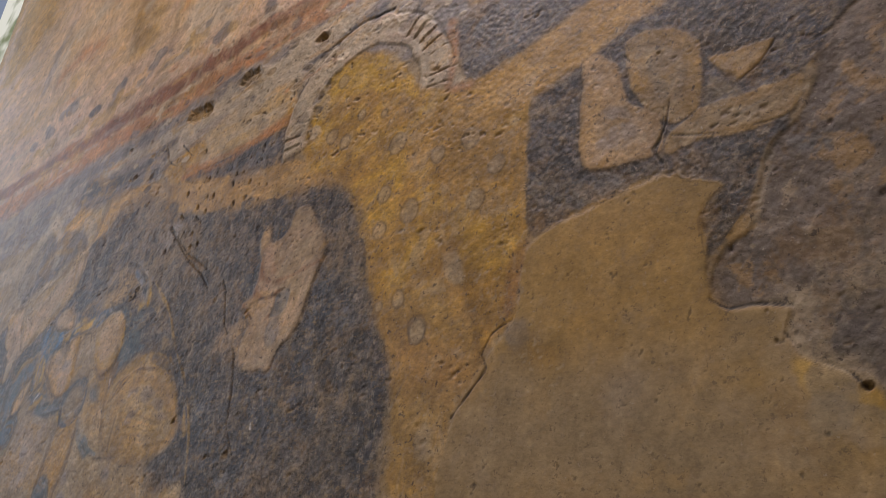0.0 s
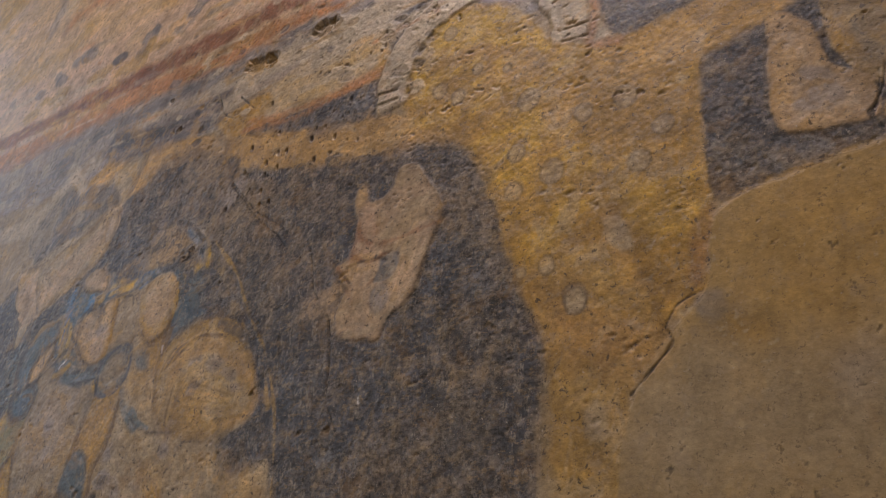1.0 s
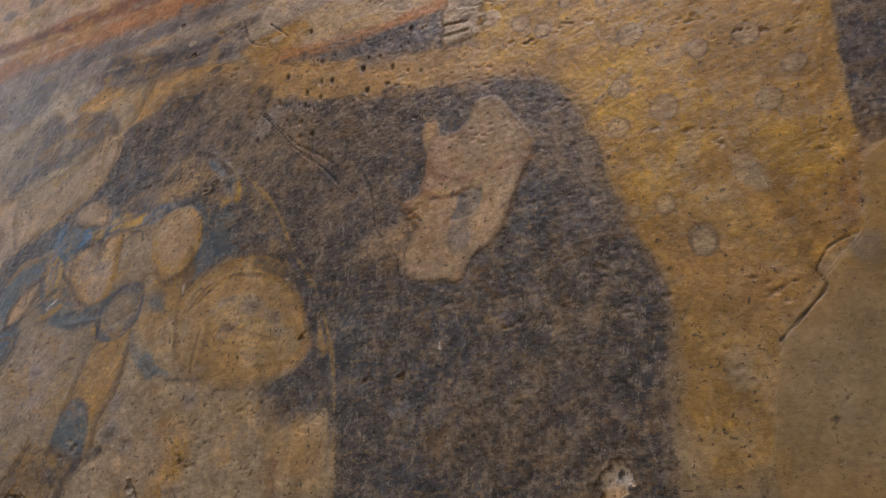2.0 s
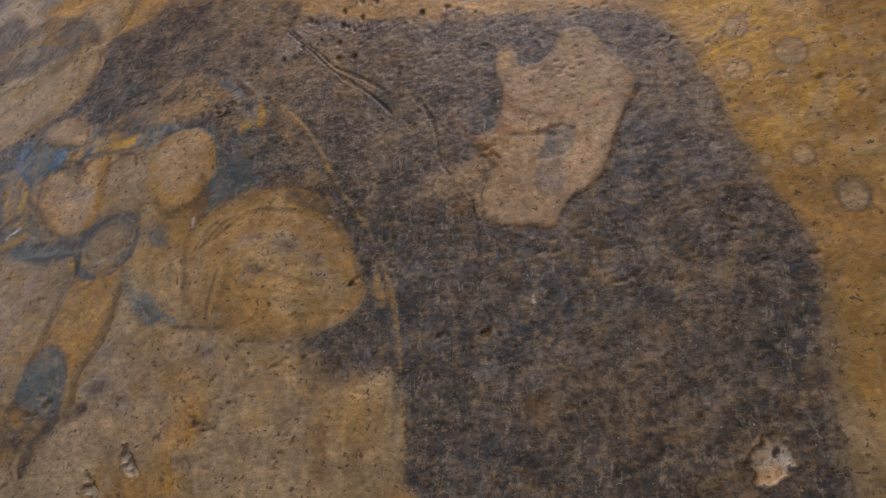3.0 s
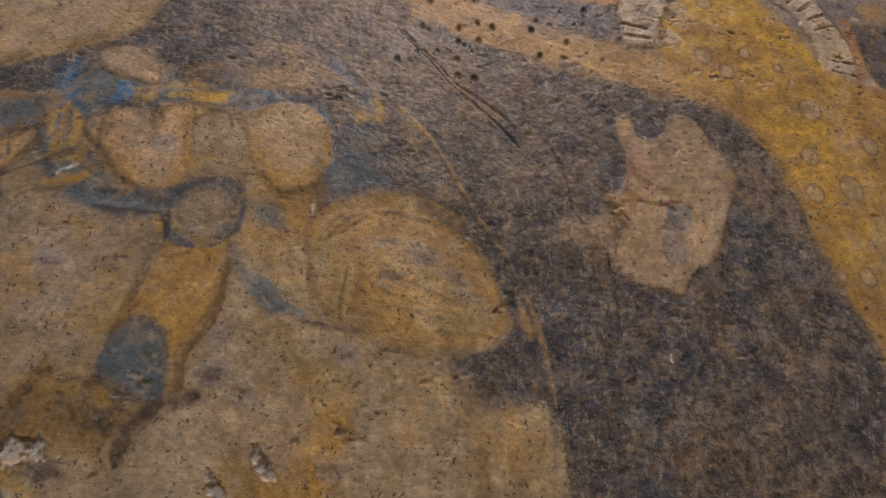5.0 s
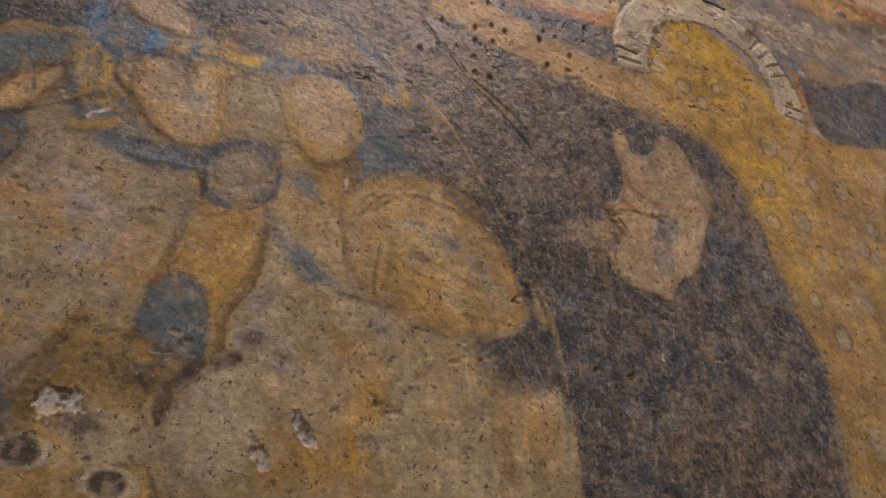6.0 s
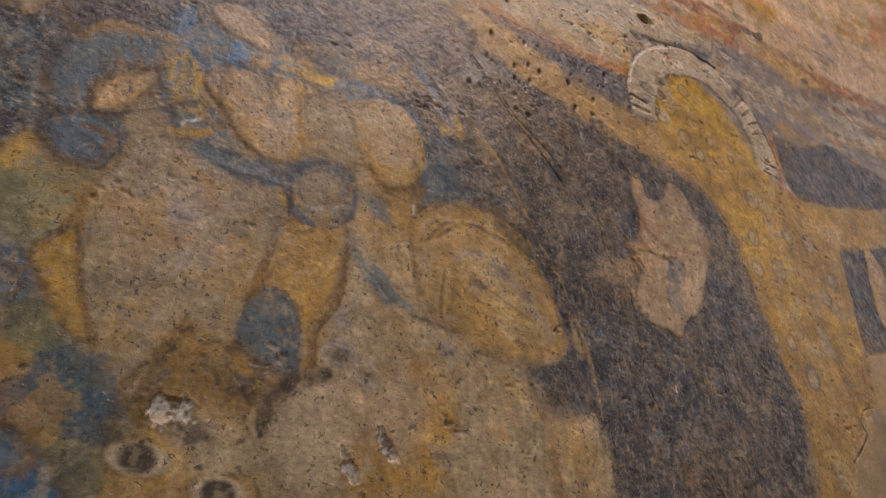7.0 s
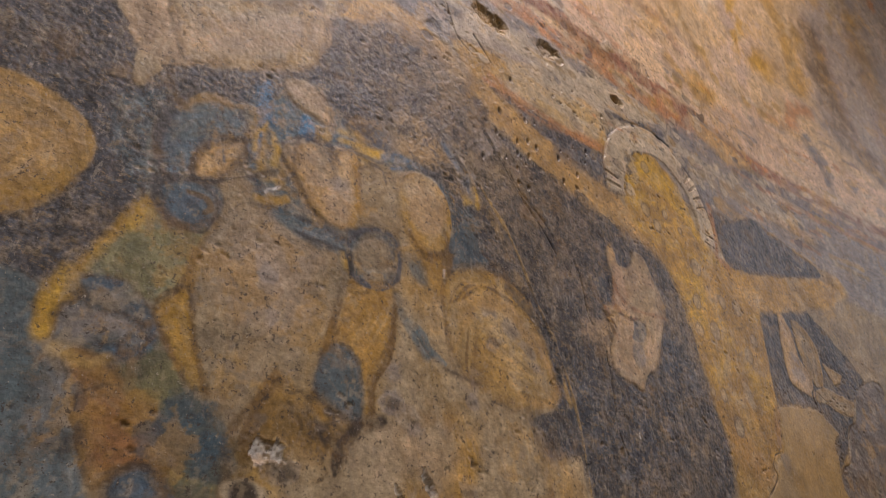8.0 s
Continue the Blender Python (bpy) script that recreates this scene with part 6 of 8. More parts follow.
spot("disc", "umber2", (-0.568, 2.268), 0.0125, 0.014, ring=0.0016, wob=0.004, al=0.55)
spot("disc", "greybeige", (-0.647, 2.321), 0.015, 0.0168, wob=0.004, al=0.55)
spot("disc", "umber2", (-0.647, 2.321), 0.015, 0.0168, ring=0.0016, wob=0.004, al=0.55)
spot("disc", "greybeige", (-0.682, 2.397), 0.01, 0.0112, wob=0.004, al=0.55)
spot("disc", "umber2", (-0.682, 2.397), 0.01, 0.0112, ring=0.0016, wob=0.004, al=0.55)
spot("disc", "greybeige", (-0.783, 2.510), 0.01125, 0.0126, wob=0.004, al=0.55)
spot("disc", "umber2", (-0.783, 2.510), 0.01125, 0.0126, ring=0.0016, wob=0.004, al=0.55)
spot("disc", "greybeige", (-0.592, 1.995), 0.01375, 0.0154, wob=0.004, al=0.55)
spot("disc", "umber2", (-0.592, 1.995), 0.01375, 0.0154, ring=0.0016, wob=0.004, al=0.55)
spot("disc", "greybeige", (-0.733, 2.414), 0.01, 0.0112, wob=0.004, al=0.55)
spot("disc", "umber2", (-0.733, 2.414), 0.01, 0.0112, ring=0.0016, wob=0.004, al=0.55)
spot("disc", "greybeige", (-0.465, 2.212), 0.0125, 0.014, wob=0.004, al=0.55)
spot("disc", "umber2", (-0.465, 2.212), 0.0125, 0.014, ring=0.0016, wob=0.004, al=0.55)
spot("disc", "greybeige", (-0.800, 2.399), 0.01125, 0.0126, wob=0.004, al=0.55)
spot("disc", "umber2", (-0.800, 2.399), 0.01125, 0.0126, ring=0.0016, wob=0.004, al=0.55)
spot("disc", "greybeige", (-0.765, 2.376), 0.01125, 0.0126, wob=0.004, al=0.55)
spot("disc", "umber2", (-0.765, 2.376), 0.01125, 0.0126, ring=0.0016, wob=0.004, al=0.55)
fill("disc", "greybeige", [(-0.551, 2.094), (-0.531, 2.097), (-0.519, 2.072), (-0.519, 2.047), (-0.534, 2.050), (-0.547, 2.067)], soft=0.008, wob=0.006, al=0.7)
fill("disc", "greybeige", [(-0.590, 1.860), (-0.572, 1.875), (-0.562, 1.851), (-0.572, 1.824), (-0.590, 1.832)], soft=0.01, wob=0.006, al=0.6)
spot("scuff", "lilac", (-1.416, 1.895), 0.0165, 0.011, wob=0.02, al=0.5)
spot("scuff", "umber2", (-1.412, 1.893), 0.0055, 0.0033, wob=0.012, al=0.5)
spot("scuff", "lilac", (-1.415, 1.859), 0.0135, 0.009, wob=0.02, al=0.5)
spot("scuff", "umber2", (-1.411, 1.857), 0.0045, 0.0027, wob=0.012, al=0.5)
spot("scuff", "lilac", (-1.377, 1.842), 0.0135, 0.009, wob=0.02, al=0.5)
spot("scuff", "umber2", (-1.373, 1.840), 0.0045, 0.0027, wob=0.012, al=0.5)
spot("scuff", "lilac", (-1.273, 1.890), 0.018, 0.012, wob=0.02, al=0.5)
spot("scuff", "umber2", (-1.269, 1.888), 0.006, 0.0036, wob=0.012, al=0.5)
spot("scuff", "lilac", (-1.203, 1.860), 0.015, 0.01, wob=0.02, al=0.5)
spot("scuff", "umber2", (-1.199, 1.858), 0.005, 0.003, wob=0.012, al=0.5)
spot("scuff", "lilac", (-1.501, 2.130), 0.0135, 0.009, wob=0.02, al=0.5)
spot("scuff", "umber2", (-1.497, 2.128), 0.0045, 0.0027, wob=0.012, al=0.5)
spot("scuff", "lilac", (-1.588, 1.969), 0.0165, 0.011, wob=0.02, al=0.5)
spot("scuff", "umber2", (-1.584, 1.967), 0.0055, 0.0033, wob=0.012, al=0.5)
spot("scuff", "lilac", (-1.195, 2.017), 0.0135, 0.009, wob=0.02, al=0.5)
spot("scuff", "umber2", (-1.191, 2.014), 0.0045, 0.0027, wob=0.012, al=0.5)
spot("scuff", "lilac", (-1.156, 1.997), 0.0135, 0.009, wob=0.02, al=0.5)
spot("scuff", "umber2", (-1.152, 1.994), 0.0045, 0.0027, wob=0.012, al=0.5)
spot("scuff", "lilac", (-1.131, 1.963), 0.0165, 0.011, wob=0.02, al=0.5)
spot("scuff", "umber2", (-1.127, 1.961), 0.0055, 0.0033, wob=0.012, al=0.5)
spot("scuff", "lilac", (-1.247, 2.036), 0.012, 0.008, wob=0.02, al=0.5)
spot("scuff", "umber2", (-1.243, 2.033), 0.004, 0.0024, wob=0.012, al=0.5)
spot("scuff", "lilac", (-1.231, 1.986), 0.0105, 0.007, wob=0.02, al=0.5)
spot("scuff", "umber2", (-1.227, 1.984), 0.0035, 0.0021, wob=0.012, al=0.5)
spot("scuff", "lilac", (-1.584, 1.923), 0.018, 0.012, wob=0.02, al=0.5)
spot("scuff", "umber2", (-1.580, 1.920), 0.006, 0.0036, wob=0.012, al=0.5)
spot("scuff", "lilac", (-1.587, 1.966), 0.0165, 0.011, wob=0.02, al=0.5)
spot("scuff", "umber2", (-1.583, 1.963), 0.0055, 0.0033, wob=0.012, al=0.5)
spot("scuff", "lilac", (-1.417, 1.860), 0.015, 0.01, wob=0.02, al=0.5)
spot("scuff", "umber2", (-1.413, 1.858), 0.005, 0.003, wob=0.012, al=0.5)
spot("scuff", "lilac", (-1.280, 1.762), 0.018, 0.012, wob=0.02, al=0.5)
spot("scuff", "umber2", (-1.276, 1.760), 0.006, 0.0036, wob=0.012, al=0.5)
spot("scuff", "lilac", (-1.206, 1.863), 0.018, 0.012, wob=0.02, al=0.5)
spot("scuff", "umber2", (-1.202, 1.860), 0.006, 0.0036, wob=0.012, al=0.5)
spot("scuff", "lilac", (-1.585, 1.803), 0.015, 0.01, wob=0.02, al=0.5)
spot("scuff", "umber2", (-1.581, 1.801), 0.005, 0.003, wob=0.012, al=0.5)
spot("scuff", "lilac", (-1.547, 1.749), 0.0135, 0.009, wob=0.02, al=0.5)
spot("scuff", "umber2", (-1.544, 1.747), 0.0045, 0.0027, wob=0.012, al=0.5)
spot("scuff", "lilac", (-1.412, 1.889), 0.012, 0.008, wob=0.02, al=0.5)
spot("scuff", "umber2", (-1.408, 1.888), 0.004, 0.0024, wob=0.012, al=0.5)
stroke("fold_line", "umber2", [(-1.485, 1.780), (-1.480, 1.798), (-1.464, 1.815), (-1.443, 1.826), (-1.423, 1.828)], 0.01, al=0.75)
stroke("fold_line", "umber2", [(-1.625, 1.897), (-1.634, 1.854), (-1.631, 1.810)], 0.005, al=0.3)
stroke("fold_line", "brown", [(-1.571, 1.857), (-1.587, 1.813), (-1.593, 1.775), (-1.599, 1.743)], 0.014, al=0.55)
stroke("fold_line", "umber2", [(-1.521, 1.810), (-1.516, 1.804), (-1.518, 1.795)], 0.004, al=0.6)
stroke("fold_line", "umber2", [(-1.514, 1.809), (-1.509, 1.804), (-1.511, 1.795)], 0.004, al=0.6)
stroke("fold_line", "umber2", [(-1.507, 1.809), (-1.502, 1.803), (-1.503, 1.795)], 0.004, al=0.6)
stroke("fold_line", "umber2", [(-1.499, 1.809), (-1.494, 1.803), (-1.496, 1.795)], 0.004, al=0.6)
stroke("fold_line", "umber2", [(-1.492, 1.808), (-1.487, 1.803), (-1.489, 1.795)], 0.004, al=0.6)
stroke("fold_line", "umber2", [(-1.484, 1.808), (-1.479, 1.802), (-1.481, 1.796)], 0.004, al=0.6)
stroke("fold_line", "umber2", [(-1.477, 1.808), (-1.472, 1.802), (-1.474, 1.796)], 0.004, al=0.6)
stroke("bluegrey_leaf", "slate", [(-1.567, 2.041), (-1.526, 2.043), (-1.490, 2.047)], 0.01, al=0.6)
stroke("bluegrey_leaf", "slate", [(-1.492, 2.065), (-1.462, 2.083), (-1.426, 2.090), (-1.410, 2.065), (-1.414, 2.029), (-1.440, 2.004), (-1.475, 2.003)], 0.009, al=0.7)
stroke("gold_edge", "brownochre", [(-1.740, 2.143), (-1.723, 2.165), (-1.698, 2.177), (-1.675, 2.175)], 0.012, al=0.7)
stroke("blue_patch", "blue", [(-1.637, 2.140), (-1.638, 2.161), (-1.634, 2.174)], 0.01, al=0.85)
stroke("blue_patch", "blue", [(-1.642, 2.215), (-1.634, 2.192), (-1.622, 2.181)], 0.014, al=0.8)
stroke("blue_patch", "gold2", [(-1.637, 2.092), (-1.620, 2.103), (-1.599, 2.104)], 0.01, al=0.7)
stroke("blue_patch", "gold2", [(-1.508, 2.233), (-1.487, 2.229), (-1.472, 2.223)], 0.01, al=0.7)
stroke("blue_patch", "gold2", [(-1.490, 2.200), (-1.469, 2.195)], 0.014, al=0.6)
stroke("blue_patch", "bluegrey", [(-1.442, 2.207), (-1.407, 2.222), (-1.369, 2.219), (-1.330, 2.211)], 0.016, al=0.7)
stroke("ochre_rim", "gold2", [(-1.414, 2.173), (-1.399, 2.127), (-1.375, 2.102), (-1.333, 2.116), (-1.319, 2.156), (-1.320, 2.192)], 0.014, al=0.7)
stroke("ochre_rim", "ochre", [(-1.494, 2.185), (-1.485, 2.136), (-1.485, 2.079)], 0.01, al=0.7)
stroke("ochre_garment", "ochre", [(-1.314, 1.941), (-1.272, 2.027), (-1.209, 2.046), (-1.169, 2.018)], 0.008, al=0.45, soft=0.006)
stroke("ochre_garment", "brownochre", [(-1.312, 1.951), (-1.269, 2.032), (-1.205, 2.044), (-1.164, 2.014)], 0.008, al=0.45, soft=0.006)
stroke("ochre_garment", "peachbeige", [(-1.311, 1.961), (-1.266, 2.036), (-1.201, 2.043), (-1.159, 2.009)], 0.008, al=0.45, soft=0.006)
stroke("ochre_garment", "ochre", [(-1.310, 1.971), (-1.263, 2.040), (-1.197, 2.042), (-1.153, 2.005)], 0.008, al=0.45, soft=0.006)
stroke("ochre_garment", "brownochre", [(-1.309, 1.981), (-1.260, 2.044), (-1.193, 2.041), (-1.148, 2.001)], 0.008, al=0.45, soft=0.006)
stroke("ochre_garment", "peachbeige", [(-1.308, 1.992), (-1.256, 2.049), (-1.188, 2.040), (-1.143, 1.996)], 0.008, al=0.45, soft=0.006)
stroke("ochre_garment", "ochre", [(-1.307, 2.002), (-1.253, 2.053), (-1.184, 2.039), (-1.138, 1.992)], 0.008, al=0.45, soft=0.006)
stroke("ochre_garment", "brownochre", [(-1.305, 2.012), (-1.250, 2.057), (-1.180, 2.037), (-1.132, 1.988)], 0.008, al=0.45, soft=0.006)
stroke("ochre_garment", "peachbeige", [(-1.304, 2.023), (-1.247, 2.061), (-1.176, 2.036), (-1.127, 1.983)], 0.008, al=0.45, soft=0.006)
stroke("ochre_garment", "ochre", [(-1.303, 2.034), (-1.243, 2.066), (-1.172, 2.035), (-1.122, 1.979)], 0.008, al=0.45, soft=0.006)
stroke("ochre_garment", "brownochre", [(-1.302, 2.045), (-1.240, 2.070), (-1.168, 2.034), (-1.117, 1.975)], 0.008, al=0.45, soft=0.006)
stroke("ochre_garment", "peachbeige", [(-1.301, 2.056), (-1.237, 2.075), (-1.163, 2.033), (-1.112, 1.971)], 0.008, al=0.45, soft=0.006)
stroke("ochre_garment", "brownochre", [(-1.172, 2.086), (-1.135, 2.042), (-1.112, 1.992)], 0.012, al=0.7)
stroke("ochre_garment", "umber2", [(-1.323, 1.921), (-1.287, 1.916), (-1.257, 1.915)], 0.006, al=0.6)
stroke("beige_garment", "greybeige", [(-1.251, 1.849), (-1.239, 1.791), (-1.238, 1.732)], 0.012, al=0.35, soft=0.01)
stroke("beige_garment", "brownochre", [(-1.185, 1.851), (-1.175, 1.793), (-1.176, 1.733)], 0.012, al=0.35, soft=0.01)
stroke("beige_garment", "tan", [(-1.119, 1.854), (-1.111, 1.795), (-1.114, 1.735)], 0.012, al=0.35, soft=0.01)
stroke("pale_drapery", "ochre", [(-1.761, 2.414), (-1.708, 2.445), (-1.629, 2.430)], 0.012, al=0.5)
stroke("dark_mantle", "slate", [(-1.531, 2.357), (-1.545, 2.408), (-1.525, 2.421)], 0.014, al=0.7)
stroke("bare_plaster", "cream", [(-0.061, 2.162), (-0.066, 2.147), (-0.081, 2.144)], 0.006, al=0.8)
stroke("bare_plaster", "cream", [(-0.121, 2.085), (-0.134, 2.048), (-0.149, 2.008)], 0.008, al=0.6)
stroke("ochre_repair", "brownochre", [(-0.202, 1.948), (-0.195, 1.921), (-0.207, 1.900)], 0.016, al=0.5, soft=0.01)
spot("mark", "greyblue", (-1.449, 2.925), 0.026, 0.018, wob=0.01, al=0.75)
spot("mark", "greyblue", (-1.471, 2.900), 0.0286, 0.0198, wob=0.01, al=0.75)
spot("mark", "greyblue", (-1.512, 2.867), 0.026, 0.018, wob=0.01, al=0.75)
spot("mark", "greyblue", (-1.614, 2.898), 0.026, 0.018, wob=0.01, al=0.75)
spot("mark", "greyblue", (-1.628, 2.851), 0.0234, 0.0162, wob=0.01, al=0.75)
spot("mark", "greyblue", (-1.851, 2.934), 0.0312, 0.0216, wob=0.01, al=0.75)
spot("mark", "greyblue", (-1.911, 2.938), 0.0208, 0.0144, wob=0.01, al=0.75)
spot("mark", "greyblue", (-1.336, 2.883), 0.0182, 0.0126, wob=0.01, al=0.75)
spot("mark", "greyblue", (-1.473, 2.688), 0.0156, 0.0108, wob=0.01, al=0.75)
spot("mark", "greyblue", (-1.953, 2.902), 0.0234, 0.0162, wob=0.01, al=0.75)
spot("mark", "greyblue", (-2.039, 2.889), 0.0208, 0.0144, wob=0.01, al=0.75)
spot("mark", "greyblue", (-1.194, 2.848), 0.0312, 0.0216, wob=0.01, al=0.75)
spot("mark", "slateblue", (-1.718, 2.868), 0.026, 0.018, wob=0.006, al=0.9)
spot("mark", "tanochre", (-1.399, 2.872), 0.05, 0.02, wob=0.014, al=0.65)
spot("mark", "tanochre", (-1.565, 2.848), 0.05, 0.02, wob=0.014, al=0.65)
spot("mark", "tanochre", (-1.669, 2.824), 0.05, 0.02, wob=0.014, al=0.65)
spot("mark", "tanochre", (-1.785, 2.848), 0.05, 0.02, wob=0.014, al=0.65)
spot("mark", "tanochre", (-1.955, 2.845), 0.05, 0.02, wob=0.014, al=0.65)
spot("mark", "tanochre", (-2.066, 2.823), 0.05, 0.02, wob=0.014, al=0.65)
spot("mark", "tanochre", (-1.295, 2.886), 0.05, 0.02, wob=0.014, al=0.65)
spot("mark", "greyblue", (0.056, 3.000), 0.022, 0.016, wob=0.008, al=0.75)
spot("mark", "greyblue", (0.071, 2.965), 0.022, 0.016, wob=0.008, al=0.75)
spot("mark", "greyblue", (0.101, 2.936), 0.022, 0.016, wob=0.008, al=0.75)
spot("mark", "greyblue", (0.126, 2.896), 0.022, 0.016, wob=0.008, al=0.75)
spot("mark", "tanochre", (-0.157, 2.994), 0.022, 0.016, wob=0.008, al=0.75)
spot("mark", "tanochre", (-0.431, 3.063), 0.022, 0.016, wob=0.008, al=0.75)
spot("mark", "tanochre", (-0.384, 2.991), 0.022, 0.016, wob=0.008, al=0.75)
spot("mark", "tanochre", (-0.486, 2.949), 0.022, 0.016, wob=0.008, al=0.75)
spot("mark", "tanochre", (-0.234, 2.996), 0.022, 0.016, wob=0.008, al=0.75)
spot("mark", "tanochre", (-0.071, 3.057), 0.022, 0.016, wob=0.008, al=0.75)
spot("mark", "slate", (-0.935, 2.733), 0.014, 0.012, wob=0.012, al=0.6)
spot("mark", "cream", (-1.005, 2.744), 0.014, 0.012, wob=0.012, al=0.6)
spot("mark", "slate", (-1.101, 2.695), 0.014, 0.012, wob=0.012, al=0.6)
spot("mark", "slate", (-0.961, 2.662), 0.014, 0.012, wob=0.012, al=0.6)
spot("mark", "cream", (-0.824, 2.712), 0.014, 0.012, wob=0.012, al=0.6)
spot("mark", "slate", (-0.761, 2.733), 0.014, 0.012, wob=0.012, al=0.6)
spot("mark", "slate", (-1.044, 2.597), 0.014, 0.012, wob=0.012, al=0.6)
stroke("ochre_limb", "orange", [(-1.237, 2.482), (-1.095, 2.465), (-0.932, 2.486)], 0.014, al=0.6)
stroke("fold_line", "dark", [(-1.751, 2.112), (-1.752, 2.074), (-1.746, 2.040)], 0.012, al=0.7, soft=0.003)
stroke("fold_line", "dark", [(-1.733, 2.154), (-1.748, 2.125), (-1.751, 2.101)], 0.01, al=0.6, soft=0.003)
stroke("fold_line", "dark", [(-1.742, 2.024), (-1.722, 1.995), (-1.701, 1.990), (-1.678, 2.006)], 0.009, al=0.7, soft=0.003)
stroke("fold_line", "dark", [(-1.747, 2.032), (-1.719, 2.048), (-1.684, 2.060)], 0.01, al=0.7, soft=0.003)
stroke("fold_line", "umber2", [(-1.706, 2.058), (-1.709, 2.086), (-1.695, 2.113), (-1.655, 2.135)], 0.006, al=0.7, soft=0.003)
stroke("fold_line", "umber2", [(-1.679, 2.120), (-1.673, 2.092)], 0.006, al=0.7, soft=0.003)
stroke("fold_line", "dark", [(-1.637, 2.085), (-1.610, 2.105), (-1.579, 2.111)], 0.012, al=0.7, soft=0.003)
stroke("fold_line", "gold2", [(-1.627, 2.063), (-1.609, 2.063), (-1.586, 2.076)], 0.01, al=0.8, soft=0.003)
stroke("fold_line", "gold", [(-1.639, 2.128), (-1.637, 2.154), (-1.628, 2.175)], 0.012, al=0.7, soft=0.003)
stroke("fold_line", "gold", [(-1.609, 2.118), (-1.610, 2.142), (-1.617, 2.164)], 0.01, al=0.6, soft=0.003)
stroke("fold_line", "blue", [(-1.633, 2.139), (-1.633, 2.156)], 0.01, al=0.9, soft=0.003)
stroke("fold_line", "blue", [(-1.635, 2.167), (-1.631, 2.178)], 0.01, al=0.9, soft=0.003)
stroke("fold_line", "blue", [(-1.571, 2.187), (-1.571, 2.209)], 0.016, al=0.95, soft=0.003)
stroke("fold_line", "blue", [(-1.637, 2.188), (-1.633, 2.217), (-1.629, 2.237)], 0.014, al=0.85, soft=0.003)
stroke("fold_line", "dark", [(-1.642, 2.143), (-1.642, 2.110)], 0.008, al=0.6, soft=0.003)
stroke("fold_line", "umber2", [(-1.588, 2.165), (-1.557, 2.185), (-1.522, 2.184)], 0.008, al=0.7, soft=0.003)
stroke("fold_line", "umber2", [(-1.528, 2.181), (-1.516, 2.165)], 0.007, al=0.6, soft=0.003)
stroke("fold_line", "gold", [(-1.517, 2.205), (-1.488, 2.210), (-1.457, 2.206)], 0.012, al=0.6, soft=0.003)
stroke("fold_line", "dark", [(-1.521, 2.235), (-1.475, 2.235), (-1.444, 2.227)], 0.014, al=0.6, soft=0.003)
stroke("fold_line", "blue", [(-1.442, 2.213), (-1.411, 2.223), (-1.379, 2.224)], 0.012, al=0.6, soft=0.003)
stroke("fold_line", "dark", [(-1.410, 2.209), (-1.345, 2.225), (-1.284, 2.238)], 0.008, al=0.5, soft=0.003)
stroke("fold_line", "dark", [(-1.573, 2.110), (-1.547, 2.073), (-1.513, 2.063)], 0.01, al=0.55, soft=0.003)
stroke("fold_line", "bluedark", [(-1.309, 2.161), (-1.291, 2.123), (-1.247, 2.112)], 0.018, al=0.7, soft=0.003)
stroke("fold_line", "brown", [(-1.333, 2.133), (-1.320, 2.103), (-1.327, 2.067)], 0.01, al=0.8, soft=0.003)
stroke("fold_line", "brown", [(-1.396, 2.109), (-1.363, 2.083), (-1.323, 2.093)], 0.012, al=0.6, soft=0.003)
stroke("fold_line", "ochre", [(-1.483, 2.128), (-1.475, 2.086)], 0.008, al=0.7, soft=0.003)
stroke("fold_line", "dark2", [(-1.489, 2.033), (-1.485, 2.008)], 0.008, al=0.95, soft=0.003)
stroke("fold_line", "dark", [(-1.486, 2.065), (-1.453, 2.085), (-1.417, 2.088)], 0.007, al=0.8, soft=0.003)
stroke("fold_line", "dark", [(-1.413, 2.085), (-1.407, 2.055), (-1.415, 2.025)], 0.007, al=0.8, soft=0.003)
stroke("fold_line", "brown", [(-1.412, 1.984), (-1.418, 1.932), (-1.434, 1.888)], 0.008, al=0.8, soft=0.003)
stroke("fold_line", "brown", [(-1.440, 1.883), (-1.445, 1.853), (-1.440, 1.829)], 0.009, al=0.7, soft=0.003)
stroke("fold_line", "bluegrey", [(-1.405, 1.979), (-1.378, 1.951), (-1.355, 1.935)], 0.012, al=0.7, soft=0.003)
stroke("fold_line", "umber2", [(-1.482, 1.774), (-1.479, 1.795), (-1.457, 1.814), (-1.428, 1.827)], 0.008, al=0.8, soft=0.003)
stroke("fold_line", "dark", [(-1.203, 2.084), (-1.158, 2.063), (-1.132, 2.037)], 0.014, al=0.7, soft=0.003)
stroke("fold_line", "ochrebeige", [(-1.097, 1.996), (-1.085, 1.967), (-1.074, 1.930)], 0.006, al=0.7, soft=0.003)
stroke("fold_line", "brown", [(-1.683, 1.900), (-1.670, 1.857), (-1.650, 1.811)], 0.006, al=0.8, soft=0.003)
stroke("fold_line", "brown", [(-1.717, 1.883), (-1.700, 1.854), (-1.676, 1.822)], 0.006, al=0.7, soft=0.003)
stroke("fold_line", "brown", [(-1.616, 1.750), (-1.616, 1.776), (-1.600, 1.806), (-1.583, 1.827)], 0.008, al=0.7, soft=0.003)
stroke("fold_line", "slate", [(-1.699, 1.785), (-1.667, 1.761), (-1.638, 1.756)], 0.03, al=0.5, soft=0.003)
stroke("fold_line", "green2", [(-1.720, 1.800), (-1.693, 1.796), (-1.660, 1.772)], 0.02, al=0.5, soft=0.003)
